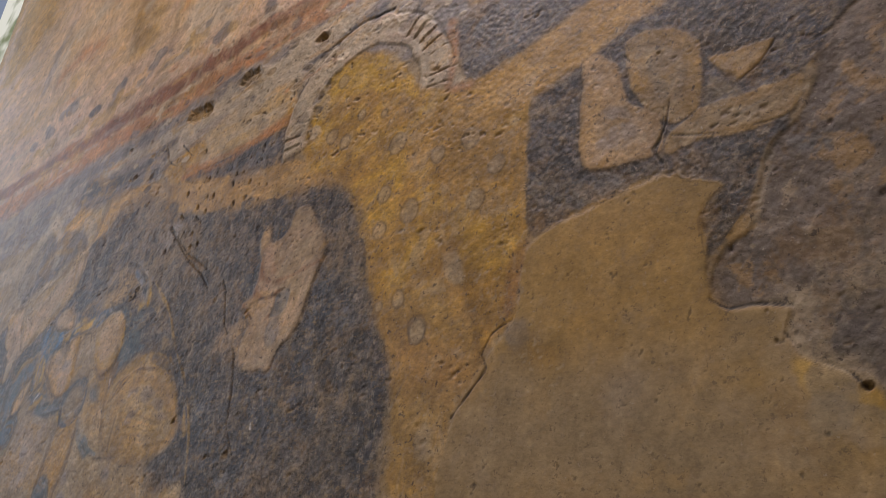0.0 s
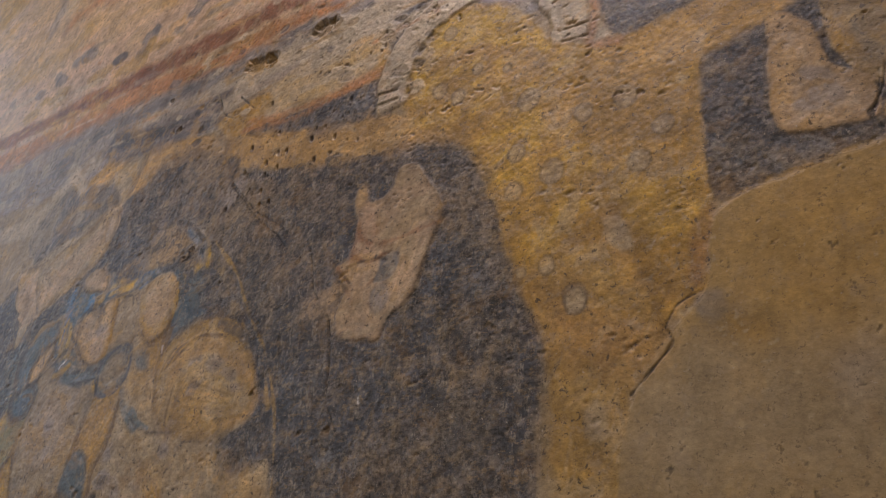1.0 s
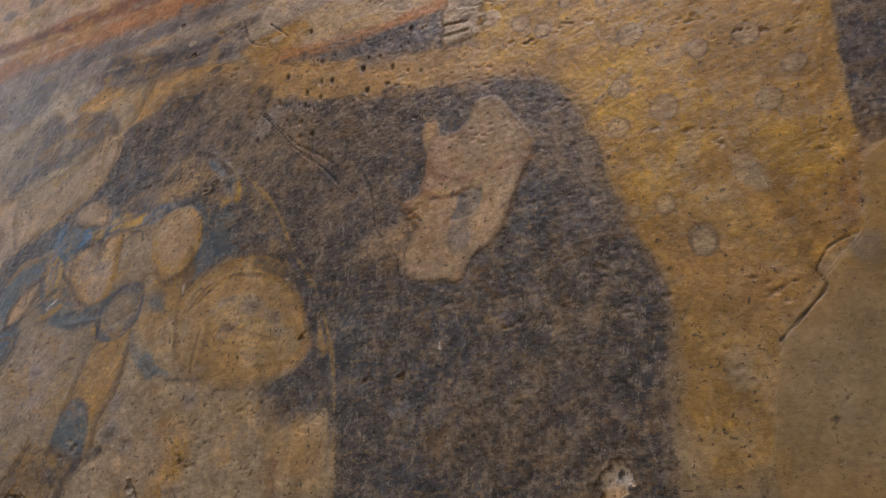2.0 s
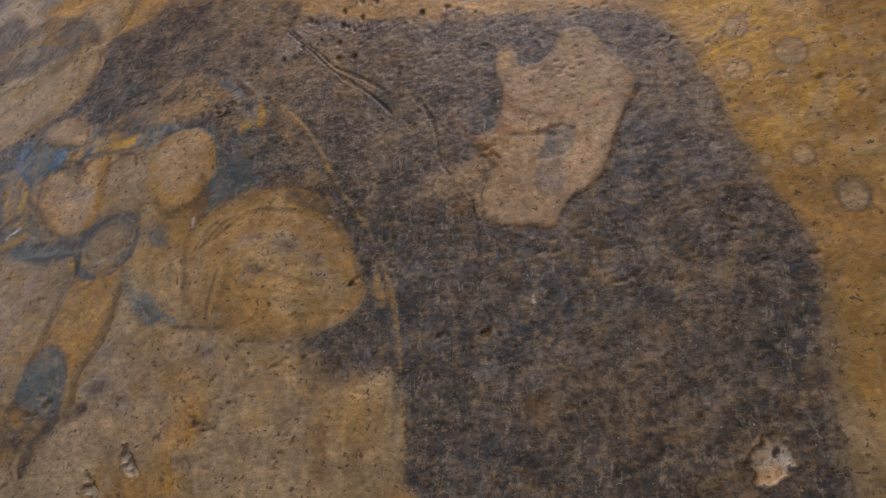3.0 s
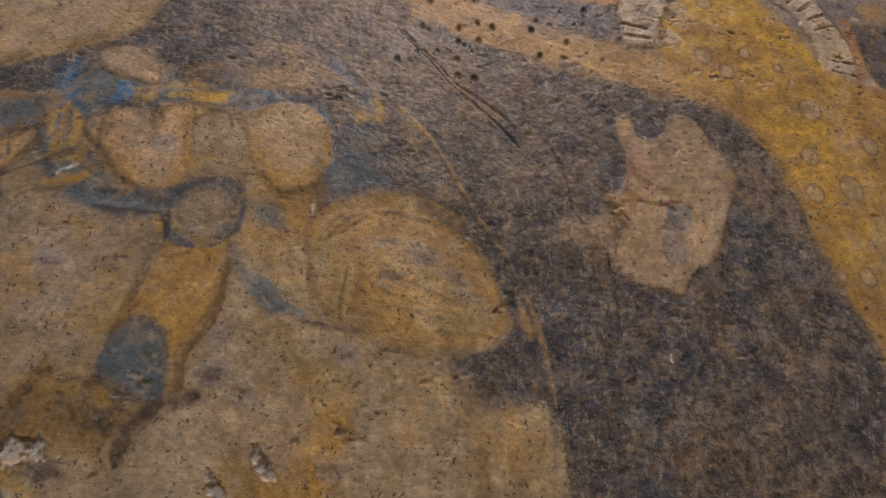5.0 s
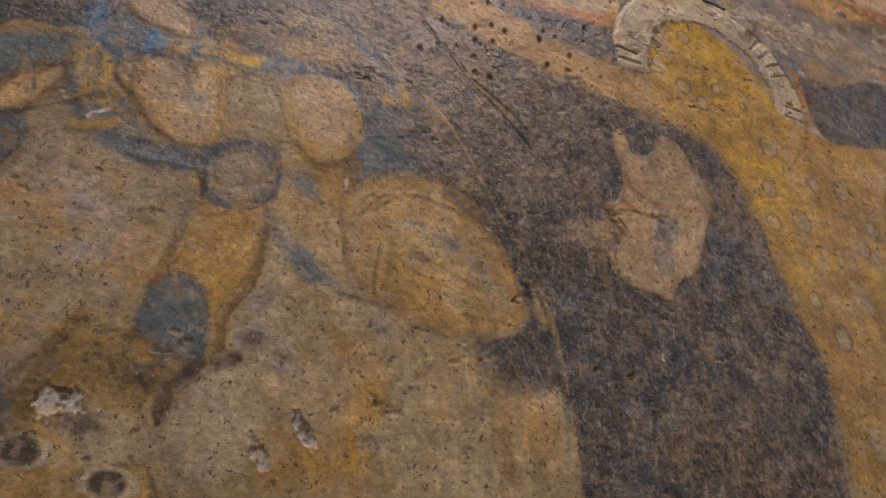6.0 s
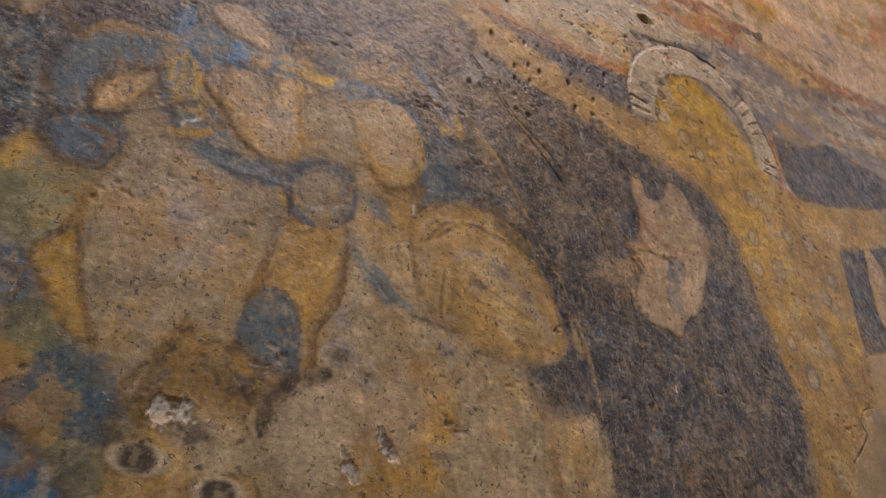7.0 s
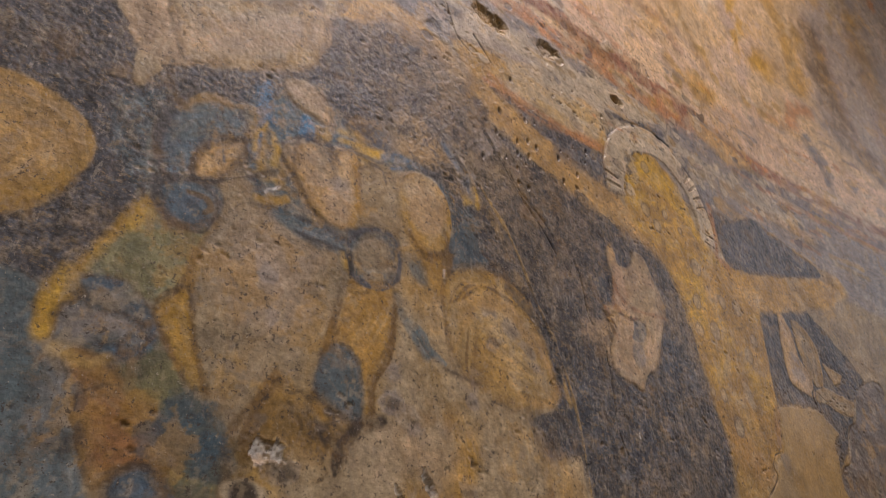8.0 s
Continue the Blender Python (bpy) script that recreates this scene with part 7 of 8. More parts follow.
spot("mark", "ochre", (-1.709, 1.782), 0.018, 0.02, wob=0.016, al=0.6)
spot("mark", "green2", (-1.697, 1.814), 0.018, 0.02, wob=0.016, al=0.6)
spot("mark", "bluedark", (-1.669, 1.791), 0.018, 0.02, wob=0.016, al=0.6)
spot("mark", "bluedark", (-1.646, 1.770), 0.018, 0.02, wob=0.016, al=0.6)
spot("mark", "bluedark", (-1.688, 1.757), 0.018, 0.02, wob=0.016, al=0.6)
spot("mark", "bluedark", (-1.675, 1.780), 0.018, 0.02, wob=0.016, al=0.6)
spot("mark", "bluedark", (-1.649, 1.744), 0.018, 0.02, wob=0.016, al=0.6)
spot("mark", "bluedark", (-1.629, 1.738), 0.018, 0.02, wob=0.016, al=0.6)
stroke("fold_line", "brown", [(-1.614, 1.741), (-1.604, 1.685)], 0.012, al=0.6)
stroke("fold_line", "umber2", [(-0.949, 2.125), (-0.920, 2.129), (-0.885, 2.126), (-0.876, 2.114)], 0.0022, soft=0.002, wob=0.002, al=0.75)
stroke("fold_line", "umber2", [(-0.966, 2.121), (-0.954, 2.112), (-0.942, 2.098)], 0.0022, soft=0.002, wob=0.002, al=0.75)
stroke("fold_line", "umber2", [(-0.936, 2.086), (-0.921, 2.081), (-0.904, 2.083)], 0.0022, soft=0.002, wob=0.002, al=0.75)
stroke("fold_line", "umber2", [(-0.928, 2.057), (-0.907, 2.058), (-0.890, 2.038)], 0.0022, soft=0.002, wob=0.002, al=0.75)
stroke("fold_line", "umber2", [(-0.927, 2.057), (-0.939, 2.026), (-0.950, 2.021)], 0.0022, soft=0.002, wob=0.002, al=0.75)
stroke("fold_line", "umber2", [(-0.950, 2.018), (-0.924, 2.016), (-0.903, 2.019)], 0.0022, soft=0.002, wob=0.002, al=0.75)
stroke("red_line", "brownred", [(-0.940, 2.197), (-0.938, 2.171), (-0.944, 2.135)], 0.004, soft=0.005, wob=0.003, al=0.45)
stroke("red_line", "brownred", [(-0.931, 2.182), (-0.924, 2.167), (-0.913, 2.156)], 0.004, soft=0.005, wob=0.003, al=0.45)
stroke("red_line", "brownred", [(-0.942, 2.079), (-0.934, 2.061), (-0.943, 2.035)], 0.004, soft=0.005, wob=0.003, al=0.45)
stroke("red_line", "brownred", [(-0.900, 2.184), (-0.896, 2.154), (-0.877, 2.143)], 0.004, soft=0.005, wob=0.003, al=0.45)
stroke("red_line", "brownred", [(-0.870, 2.143), (-0.868, 2.118), (-0.863, 2.095)], 0.004, soft=0.005, wob=0.003, al=0.45)
fill("grey_oval", "greyblue", [(-0.898, 2.091), (-0.887, 2.113), (-0.871, 2.128), (-0.859, 2.127), (-0.858, 2.112), (-0.870, 2.096), (-0.883, 2.089)], soft=0.006, wob=0.004)
fill("grey_oval", "lilac", [(-0.902, 2.073), (-0.877, 2.084), (-0.871, 2.063), (-0.882, 2.043), (-0.894, 2.043)], soft=0.02, wob=0.008, al=0.6)
crack([(-1.239, 2.366), (-1.217, 2.342), (-1.192, 2.315), (-1.166, 2.285), (-1.128, 2.259), (-1.094, 2.232)], 0.004)
crack([(-0.259, 2.284), (-0.240, 2.247), (-0.227, 2.197), (-0.236, 2.157), (-0.247, 2.145), (-0.236, 2.113)], 0.003)
stroke("fold_line", "dark", [(-1.754, 2.071), (-1.757, 2.101), (-1.746, 2.137), (-1.723, 2.174), (-1.692, 2.195), (-1.658, 2.189)], 0.008, soft=0.0016, wob=0.003, al=0.80)
stroke("fold_line", "dark", [(-1.744, 2.012), (-1.741, 2.032), (-1.724, 2.047), (-1.694, 2.057), (-1.677, 2.043)], 0.008, soft=0.0016, wob=0.003, al=0.80)
stroke("fold_line", "umber2", [(-1.743, 2.009), (-1.726, 1.994), (-1.704, 1.987), (-1.682, 1.991), (-1.673, 2.012)], 0.006, soft=0.0016, wob=0.003, al=0.80)
stroke("fold_line", "brown", [(-1.707, 2.034), (-1.688, 2.035), (-1.679, 2.025), (-1.685, 2.015)], 0.008, soft=0.0016, wob=0.003, al=0.80)
stroke("fold_line", "slate", [(-1.679, 2.117), (-1.673, 2.093)], 0.006, soft=0.0016, wob=0.003, al=0.90)
stroke("fold_line", "umber2", [(-1.707, 2.053), (-1.681, 2.060), (-1.661, 2.074), (-1.632, 2.091)], 0.006, soft=0.0016, wob=0.003, al=0.80)
stroke("fold_line", "slate", [(-1.493, 2.031), (-1.493, 2.051), (-1.473, 2.077), (-1.447, 2.088), (-1.421, 2.086), (-1.410, 2.056), (-1.412, 2.025), (-1.436, 2.004), (-1.466, 2.001), (-1.486, 2.008)], 0.009, soft=0.0016, wob=0.003, al=0.95)
stroke("fold_line", "dark2", [(-1.492, 2.039), (-1.486, 2.008)], 0.007, soft=0.0016, wob=0.003, al=0.97)
stroke("fold_line", "gold2", [(-1.494, 2.023), (-1.489, 2.007)], 0.005, soft=0.0016, wob=0.003, al=0.97)
stroke("fold_line", "dark", [(-1.571, 2.059), (-1.529, 2.058), (-1.497, 2.054)], 0.008, soft=0.0016, wob=0.003, al=0.85)
stroke("fold_line", "bluelight", [(-1.575, 2.043), (-1.532, 2.042), (-1.498, 2.040)], 0.007, soft=0.0016, wob=0.003, al=0.80)
stroke("fold_line", "dark", [(-1.572, 2.038), (-1.525, 2.034), (-1.497, 2.037)], 0.005, soft=0.0016, wob=0.003, al=0.80)
stroke("fold_line", "umber2", [(-1.468, 2.189), (-1.446, 2.187), (-1.438, 2.167)], 0.005, soft=0.0016, wob=0.003, al=0.70)
stroke("fold_line", "dark", [(-1.492, 2.195), (-1.462, 2.197), (-1.429, 2.203), (-1.396, 2.223)], 0.006, soft=0.0016, wob=0.003, al=0.70)
stroke("fold_line", "bluedark", [(-1.343, 2.214), (-1.320, 2.189), (-1.311, 2.151), (-1.317, 2.107)], 0.01, soft=0.0016, wob=0.003, al=0.80)
stroke("fold_line", "umber2", [(-1.368, 2.322), (-1.328, 2.305), (-1.286, 2.262)], 0.006, soft=0.0016, wob=0.003, al=0.80)
stroke("fold_line", "brown", [(-1.513, 1.897), (-1.509, 1.922), (-1.504, 1.938), (-1.495, 1.967)], 0.006, soft=0.0016, wob=0.003, al=0.85)
stroke("fold_line", "brown", [(-1.416, 1.995), (-1.416, 1.958), (-1.416, 1.929), (-1.422, 1.903), (-1.438, 1.876), (-1.441, 1.854), (-1.437, 1.830)], 0.006, soft=0.0016, wob=0.003, al=0.95)
stroke("fold_line", "umber2", [(-1.485, 1.756), (-1.486, 1.775), (-1.479, 1.796), (-1.465, 1.812), (-1.448, 1.823), (-1.421, 1.830)], 0.006, soft=0.0016, wob=0.003, al=0.97)
stroke("fold_line", "umber2", [(-1.381, 1.966), (-1.363, 1.942), (-1.343, 1.929)], 0.005, soft=0.0016, wob=0.003, al=0.70)
stroke("fold_line", "bluegrey", [(-1.376, 1.964), (-1.354, 1.941), (-1.327, 1.929)], 0.009, soft=0.0016, wob=0.003, al=0.80)
stroke("fold_line", "umber2", [(-1.327, 1.922), (-1.301, 1.919), (-1.268, 1.916), (-1.248, 1.917)], 0.005, soft=0.0016, wob=0.006, al=0.45)
stroke("fold_line", "brown", [(-1.601, 1.772), (-1.595, 1.799), (-1.589, 1.823), (-1.572, 1.857)], 0.008, soft=0.0016, wob=0.003, al=0.70)
stroke("fold_line", "umber2", [(-1.304, 1.762), (-1.278, 1.769), (-1.260, 1.769)], 0.004, soft=0.0016, wob=0.006, al=0.45)
stroke("fold_line", "dark", [(-1.148, 2.050), (-1.125, 2.041), (-1.104, 2.021)], 0.01, soft=0.0016, wob=0.003, al=0.90)
stroke("fold_line", "brown", [(-1.285, 1.991), (-1.289, 1.942), (-1.281, 1.920)], 0.006, soft=0.0016, wob=0.003, al=0.70)
stroke("fold_line", "brown", [(-1.322, 2.018), (-1.301, 2.056), (-1.250, 2.080)], 0.003, soft=0.0016, wob=0.003, al=0.60)
stroke("fold_line", "ochre", [(-1.317, 2.021), (-1.292, 2.059), (-1.240, 2.077)], 0.003, soft=0.0016, wob=0.003, al=0.60)
stroke("fold_line", "umber2", [(-1.313, 2.024), (-1.283, 2.061), (-1.229, 2.073)], 0.003, soft=0.0016, wob=0.003, al=0.60)
stroke("fold_line", "brown", [(-1.308, 2.027), (-1.274, 2.064), (-1.218, 2.070)], 0.003, soft=0.0016, wob=0.003, al=0.60)
stroke("fold_line", "ochre", [(-1.303, 2.030), (-1.265, 2.067), (-1.208, 2.067)], 0.003, soft=0.0016, wob=0.003, al=0.60)
stroke("fold_line", "umber2", [(-1.298, 2.033), (-1.256, 2.070), (-1.197, 2.064)], 0.003, soft=0.0016, wob=0.003, al=0.60)
stroke("fold_line", "brown", [(-1.294, 2.037), (-1.247, 2.072), (-1.186, 2.060)], 0.003, soft=0.0016, wob=0.003, al=0.60)
stroke("fold_line", "brown", [(-1.244, 1.993), (-1.193, 1.974), (-1.143, 1.956)], 0.003, soft=0.0016, wob=0.003, al=0.55)
stroke("fold_line", "peachochre", [(-1.243, 1.979), (-1.193, 1.964), (-1.143, 1.950)], 0.003, soft=0.0016, wob=0.003, al=0.55)
stroke("fold_line", "brownochre", [(-1.242, 1.965), (-1.192, 1.953), (-1.143, 1.944)], 0.003, soft=0.0016, wob=0.003, al=0.55)
stroke("fold_line", "brown", [(-1.241, 1.951), (-1.192, 1.943), (-1.143, 1.937)], 0.003, soft=0.0016, wob=0.003, al=0.55)
stroke("fold_line", "peachochre", [(-1.240, 1.938), (-1.191, 1.933), (-1.142, 1.931)], 0.003, soft=0.0016, wob=0.003, al=0.55)
stroke("fold_line", "brownochre", [(-1.239, 1.925), (-1.191, 1.923), (-1.142, 1.926)], 0.003, soft=0.0016, wob=0.003, al=0.55)
# scale marks on the animal's back
for k in range(44):
    x, z = rng.uniform(-1.56, -1.46), rng.uniform(1.775, 1.83)
    stroke("fold_line", "umber2", [(x - 0.006, z + 0.006), (x, z + 0.001), (x + 0.001, z - 0.007)], 0.002, soft=0.0018, wob=0.002, al=rng.uniform(0.3, 0.75))
spot("dark_oval", "brown", (-1.591, 1.719), 0.03, 0.018, wob=0.002, al=0.6)
spot("dark_oval", "cream", (-1.591, 1.719), 0.026, 0.0145, wob=0.002, al=0.85)
spot("dark_oval", "umber2", (-1.591, 1.719), 0.016, 0.0125, wob=0.002, al=0.95)
spot("dark_oval", "brown", (-1.516, 1.699), 0.03, 0.018, wob=0.002, al=0.6)
spot("dark_oval", "cream", (-1.516, 1.699), 0.026, 0.0145, wob=0.002, al=0.85)
spot("dark_oval", "umber2", (-1.516, 1.699), 0.016, 0.0125, wob=0.002, al=0.95)
chip((-1.349, 1.768), 0.012, 0.026, 0.006)
chip((-1.388, 1.738), 0.013, 0.032, 0.006)
chip((-1.570, 1.769), 0.03, 0.022, 0.006)
chip((-0.710, 1.747), 0.026, 0.026, 0.006)
stroke("scrape", "white", [(-1.616, 2.074), (-1.612, 2.081), (-1.605, 2.083), (-1.599, 2.089)], 0.0032, soft=0.0015, wob=0.001, al=0.9)
stroke("scrape", "white", [(-1.331, 2.068), (-1.331, 2.057)], 0.0032, soft=0.0015, wob=0.001, al=0.9)
stroke("scrape", "white", [(-0.909, 1.921), (-0.908, 1.913)], 0.0032, soft=0.0015, wob=0.001, al=0.9)
chip((-0.716, 2.805), 0.008, 0.02, 0.006)
chip((-1.473, 2.643), 0.012, 0.012, 0.006)
hollow((-1.224, 2.638), 0.045, 0.028, 0.006)
hollow((-1.068, 2.657), 0.04, 0.024, 0.006)
hollow((-0.854, 2.649), 0.026, 0.014, 0.004)
hollow((-1.196, 2.638), 0.03, 0.026, 0.003)
hollow((-1.039, 2.652), 0.02, 0.016, 0.003)
hollow((-0.853, 2.651), 0.01, 0.013, 0.008)
hollow((-0.224, 2.280), 0.006, 0.004, 0.008)
hollow((-0.080, 1.826), 0.007, 0.005, 0.008)
crack([(-1.038, 2.193), (-1.025, 2.168), (-1.019, 2.134), (-1.011, 2.099), (-0.977, 2.050), (-0.966, 1.985), (-0.965, 1.923), (-0.944, 1.879)], 0.0042)
crack([(-1.242, 2.363), (-1.207, 2.325), (-1.168, 2.278), (-1.110, 2.226), (-1.081, 2.191)], 0.0045)
crack([(-0.207, 1.943), (-0.188, 1.928), (-0.160, 1.926), (-0.129, 1.915)], 0.004)
crack([(-0.139, 1.889), (-0.123, 1.863), (-0.094, 1.843), (-0.080, 1.822)], 0.0035)
crack([(-0.218, 2.206), (-0.227, 2.173), (-0.244, 2.140), (-0.236, 2.121)], 0.005)
crack([(-0.269, 2.299), (-0.240, 2.238), (-0.231, 2.225)], 0.003)
crack([(-0.443, 1.977), (-0.472, 1.967), (-0.489, 1.942), (-0.484, 1.920), (-0.534, 1.872)], 0.004)
crack([(-0.221, 2.154), (-0.164, 2.130), (-0.098, 2.120)], 0.0028)
crack([(-0.168, 2.240), (-0.135, 2.234), (-0.091, 2.224), (-0.111, 2.200), (-0.135, 2.189)], 0.0028)
crack([(-0.822, 2.609), (-0.754, 2.625), (-0.673, 2.620)], 0.006)
crack([(-0.939, 2.139), (-0.907, 2.123), (-0.871, 2.133)], 0.0025)
crack([(-0.968, 2.125), (-0.943, 2.098)], 0.0025)
crack([(-0.974, 2.046), (-0.969, 1.992), (-0.964, 1.943)], 0.003)
crack([(-1.329, 2.610), (-1.302, 2.546), (-1.249, 2.514)], 0.004)
crack([(-1.262, 2.573), (-1.221, 2.531)], 0.006)
# ---- end of the painting ----

# raised plaster halo: a ring open at its foot, with rays cut into its two ends
HALO, R_OUT, R_IN = (-0.738, 2.425), 0.187, 0.128
du, dv = X - HALO[0], Z - HALO[1]
radius, turn = np.hypot(du, dv * 0.97) + 0.006 * N_EDGE + 0.003 * N_MID, np.degrees(np.arctan2(dv, du))
arc = np.where((turn < -100), ramp(-turn, 168, 172), ramp(turn, -12, -6))
band = ramp(radius, R_IN - 0.004, R_IN + 0.004) * ramp(-radius, -R_OUT - 0.004, -R_OUT + 0.004) * arc
RELIEF += 0.0024 * band * (1 - 0.25 * ((radius - R_IN) / (R_OUT - R_IN)))
near = (slice(*np.searchsorted(AZ, (2.2, 2.68))), slice(*np.searchsorted(AX, (-1.0, -0.45))))
lay("stucco_halo", "cream", 0.92 * band[near], near, "pinkgrey")
# ray cuts and outer groove are sunk and also darkened in the colour
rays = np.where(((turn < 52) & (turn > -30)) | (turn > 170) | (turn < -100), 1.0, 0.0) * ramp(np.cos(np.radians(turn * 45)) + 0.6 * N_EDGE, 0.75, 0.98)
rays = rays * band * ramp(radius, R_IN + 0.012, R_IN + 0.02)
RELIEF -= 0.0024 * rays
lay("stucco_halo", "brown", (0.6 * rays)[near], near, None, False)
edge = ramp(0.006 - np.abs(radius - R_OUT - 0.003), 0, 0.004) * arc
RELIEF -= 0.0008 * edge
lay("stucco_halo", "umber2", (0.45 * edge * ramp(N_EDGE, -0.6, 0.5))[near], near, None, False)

# soft marks and streaks that fill the upper register
for k in range(60):
    at = (rng.uniform(-2.4, 1.2), rng.uniform(2.82, 2.94))
    spot("mark", str(rng.choice(["lilac", "peachgrey", "orange", "tanochre", "greyblue"])), at, rng.uniform(0.010, 0.026), rng.uniform(0.008, 0.02), wob=0.012, al=0.7)
for k in range(130):
    x0, z0 = rng.uniform(-2.5, 1.6), rng.uniform(2.98, 4.8)
    run, rise = rng.uniform(0.02, 0.16), rng.uniform(0.08, 0.3)
    stroke("drape", str(rng.choice(["orange", "tanochre", "pinkgrey", "cream", "tan", "peachochre", "lilac"])), [(x0, z0), (x0 + run * 0.3, z0 + rise * 0.6), (x0 + run, z0 + rise)], rng.uniform(0.012, 0.06), soft=0.014, wob=0.02, al=0.75)

# long broken streaks that run with the border bands
for k in range(190):
    x0, z0 = rng.uniform(-2.3, 0.75), rng.uniform(2.56, 3.02)
    run = rng.uniform(0.03, 0.16)
    tilt = rng.normal(0.02, 0.05) * run
    shade = str(rng.choice(["cream", "greyblue", "peachochre", "brownochre", "orange", "lilac", "tanochre", "peachgrey"]))
    stroke("streak", shade, [(x0, z0), (x0 + run * 0.5, z0 + tilt + 0.003), (x0 + run, z0 + tilt)], rng.uniform(0.004, 0.013), soft=0.004, wob=0.007, al=rng.uniform(0.35, 0.75))

# flaked paint in the border bands: pale chips standing proud, dark losses behind them
for k in range(420):
    at = (rng.uniform(-1.45, -0.1), rng.uniform(2.48, 2.84)) if k < 300 else (rng.uniform(-0.92, -0.55), rng.uniform(2.40, 2.62))
    s = rng.uniform(0.003, 0.011)
    i0, i1, j0, j1 = window_of(np.array([at, at]), 0.03)
    sl = (slice(j0, j1), slice(i0, i1))
    d = s - np.hypot((X[sl] - at[0]) * 0.7, Z[sl] - at[1]) + 0.008 * N_EDGE[sl] + 0.004 * N_MID[sl]
    k2 = ramp(d, -0.001, 0.002)
    if AREA_NAMES[AREA[j0, i0]] in ("grey_band", "stucco_halo", "ochre_limb", "red_band", "orange_band", "frieze_band", "plaster"):
        pale = rng.random() < 0.6
        lay("flake", "cream" if pale else str(rng.choice(["umber2", "slate", "brownochre"])), k2 * rng.uniform(0.35, 0.75), sl, None, False)
        RELIEF[sl] += (0.0007 if pale else -0.0009) * k2

# small ragged losses of paint, in clusters, with a dark pit or a pale scrape inside
for k in range(95):
    mid = (rng.uniform(-1.8, -0.05), rng.uniform(1.68, 2.6))
    for q in range(int(rng.integers(3, 13))):
        at = (mid[0] + rng.normal(0, 0.018), mid[1] + rng.normal(0, 0.009))
        s = rng.uniform(0.0005, 0.0028)
        i0, i1, j0, j1 = window_of(np.array([at, at]), 0.014)
        sl = (slice(j0, j1), slice(i0, i1))
        if AREA_NAMES[AREA[(j0 + j1) // 2, (i0 + i1) // 2]] in ("ochre_repair", "plaster_chip", "dark_oval"):
            continue
        d = s - np.hypot((X[sl] - at[0]) * 0.55, Z[sl] - at[1]) + 0.0022 * N_MID[sl] + 0.0016 * N_FINE[sl]
        k2 = ramp(d, -0.0008, 0.0012)
        lay("loss", str(rng.choice(["umber2", "umber2", "brown", "lilac", "greybeige"])), k2 * rng.uniform(0.3, 0.65), sl, None, False)
        RELIEF[sl] -= 0.0013 * k2

# nail pits of the ochre limb and the bare plaster
for at in ((-1.172, 2.521), (-1.140, 2.443), (-1.162, 2.385), (-1.136, 2.398), (-1.162, 2.360), (-1.134, 2.367), (-1.245, 2.314), (-1.164, 2.327), (-1.163, 2.299), (-1.058, 2.399), (-1.047, 2.352), (-1.007, 2.386), (-1.140, 2.298), (-0.978, 2.452), (-1.204, 2.431), (-1.213, 2.380), (-1.115, 2.394)):
    spot("pit", "umber2", at, 0.0035, 0.0065, wob=0.002, al=0.9)
    i0, i1, j0, j1 = window_of(np.array([at, at]), 0.014)
    sl = (slice(j0, j1), slice(i0, i1))
    RELIEF[sl] -= 0.003 * ramp(1 - np.sqrt(((X[sl] - at[0]) / 0.005) ** 2 + ((Z[sl] - at[1]) / 0.008) ** 2), 0, 0.6)
for k in range(60):
    at = (rng.uniform(-1.22, -0.95), rng.uniform(2.33, 2.45)) if k < 24 else (rng.uniform(-0.18, 0.15), rng.uniform(1.85, 2.3)) if k < 46 else (rng.uniform(-1.1, -0.75), rng.uniform(2.52, 2.68))
    s = rng.uniform(0.0015, 0.003)
    spot("pit", "umber2", at, s, s * 1.5, wob=0.001, al=0.78)
    i0, i1, j0, j1 = window_of(np.array([at, at]), 0.012)
    sl = (slice(j0, j1), slice(i0, i1))
    RELIEF[sl] -= 0.002 * ramp(1 - np.sqrt(((X[sl] - at[0]) / (s * 1.3)) ** 2 + ((Z[sl] - at[1]) / (s * 2)) ** 2), 0, 0.6)

# wear over everything: cloudy soiling, rubbed specks, tiny pits; the mantle's paint is crusty
mantle = np.isin(AREA, [k for k, s in enumerate(AREA_NAMES) if s in ("dark_mantle", "slate_field", "dark_spot", "dark_wedge")])
repair = np.isin(AREA, [k for k, s in enumerate(AREA_NAMES) if s == "ochre_repair"])
tone = 0.10 * N_BIG + 0.16 * N_MIX + 0.16 * N_MID + 0.06 * N_BRUSH + 0.06 * N_FINE + 0.12 * N_WARP + 0.14 * N_WARP2 + 0.14 * N_DRAG
COLOUR *= np.clip(1 + tone * np.where(repair, 0.65, 1.0), 0.4, 1.7)[..., None]
for pig, where in (("ochre", N_WARP * 0.7 + N_WARP2 * 0.5 - N_MIX * 0.3), ("greybeige", -N_WARP * 0.6 + N_DRAG * 0.5 + N_MIX * 0.4)):
    k = (0.22 * ramp(where, 0.3, 0.85) + 0.26 * ramp(where + 0.3 * N_FINE, 0.40, 0.50)) * np.where(mantle | repair, 0.3, 1.0)
    COLOUR += (np.array(PIGMENT[pig]) - COLOUR) * k[..., None]
flecks = ramp(N_FLECK + 0.5 * N_FINE + 0.3 * N_MID, 0.35, 0.95) * mantle
COLOUR += (np.array(PIGMENT["tan"]) - COLOUR) * (0.4 * flecks)[..., None]
soot = ramp(N_FLECK * 0.4 - N_MIX * 0.9 - 0.3 * N_BIG, 0.2, 0.8) * mantle
COLOUR *= (1 - 0.6 * soot)[..., None]
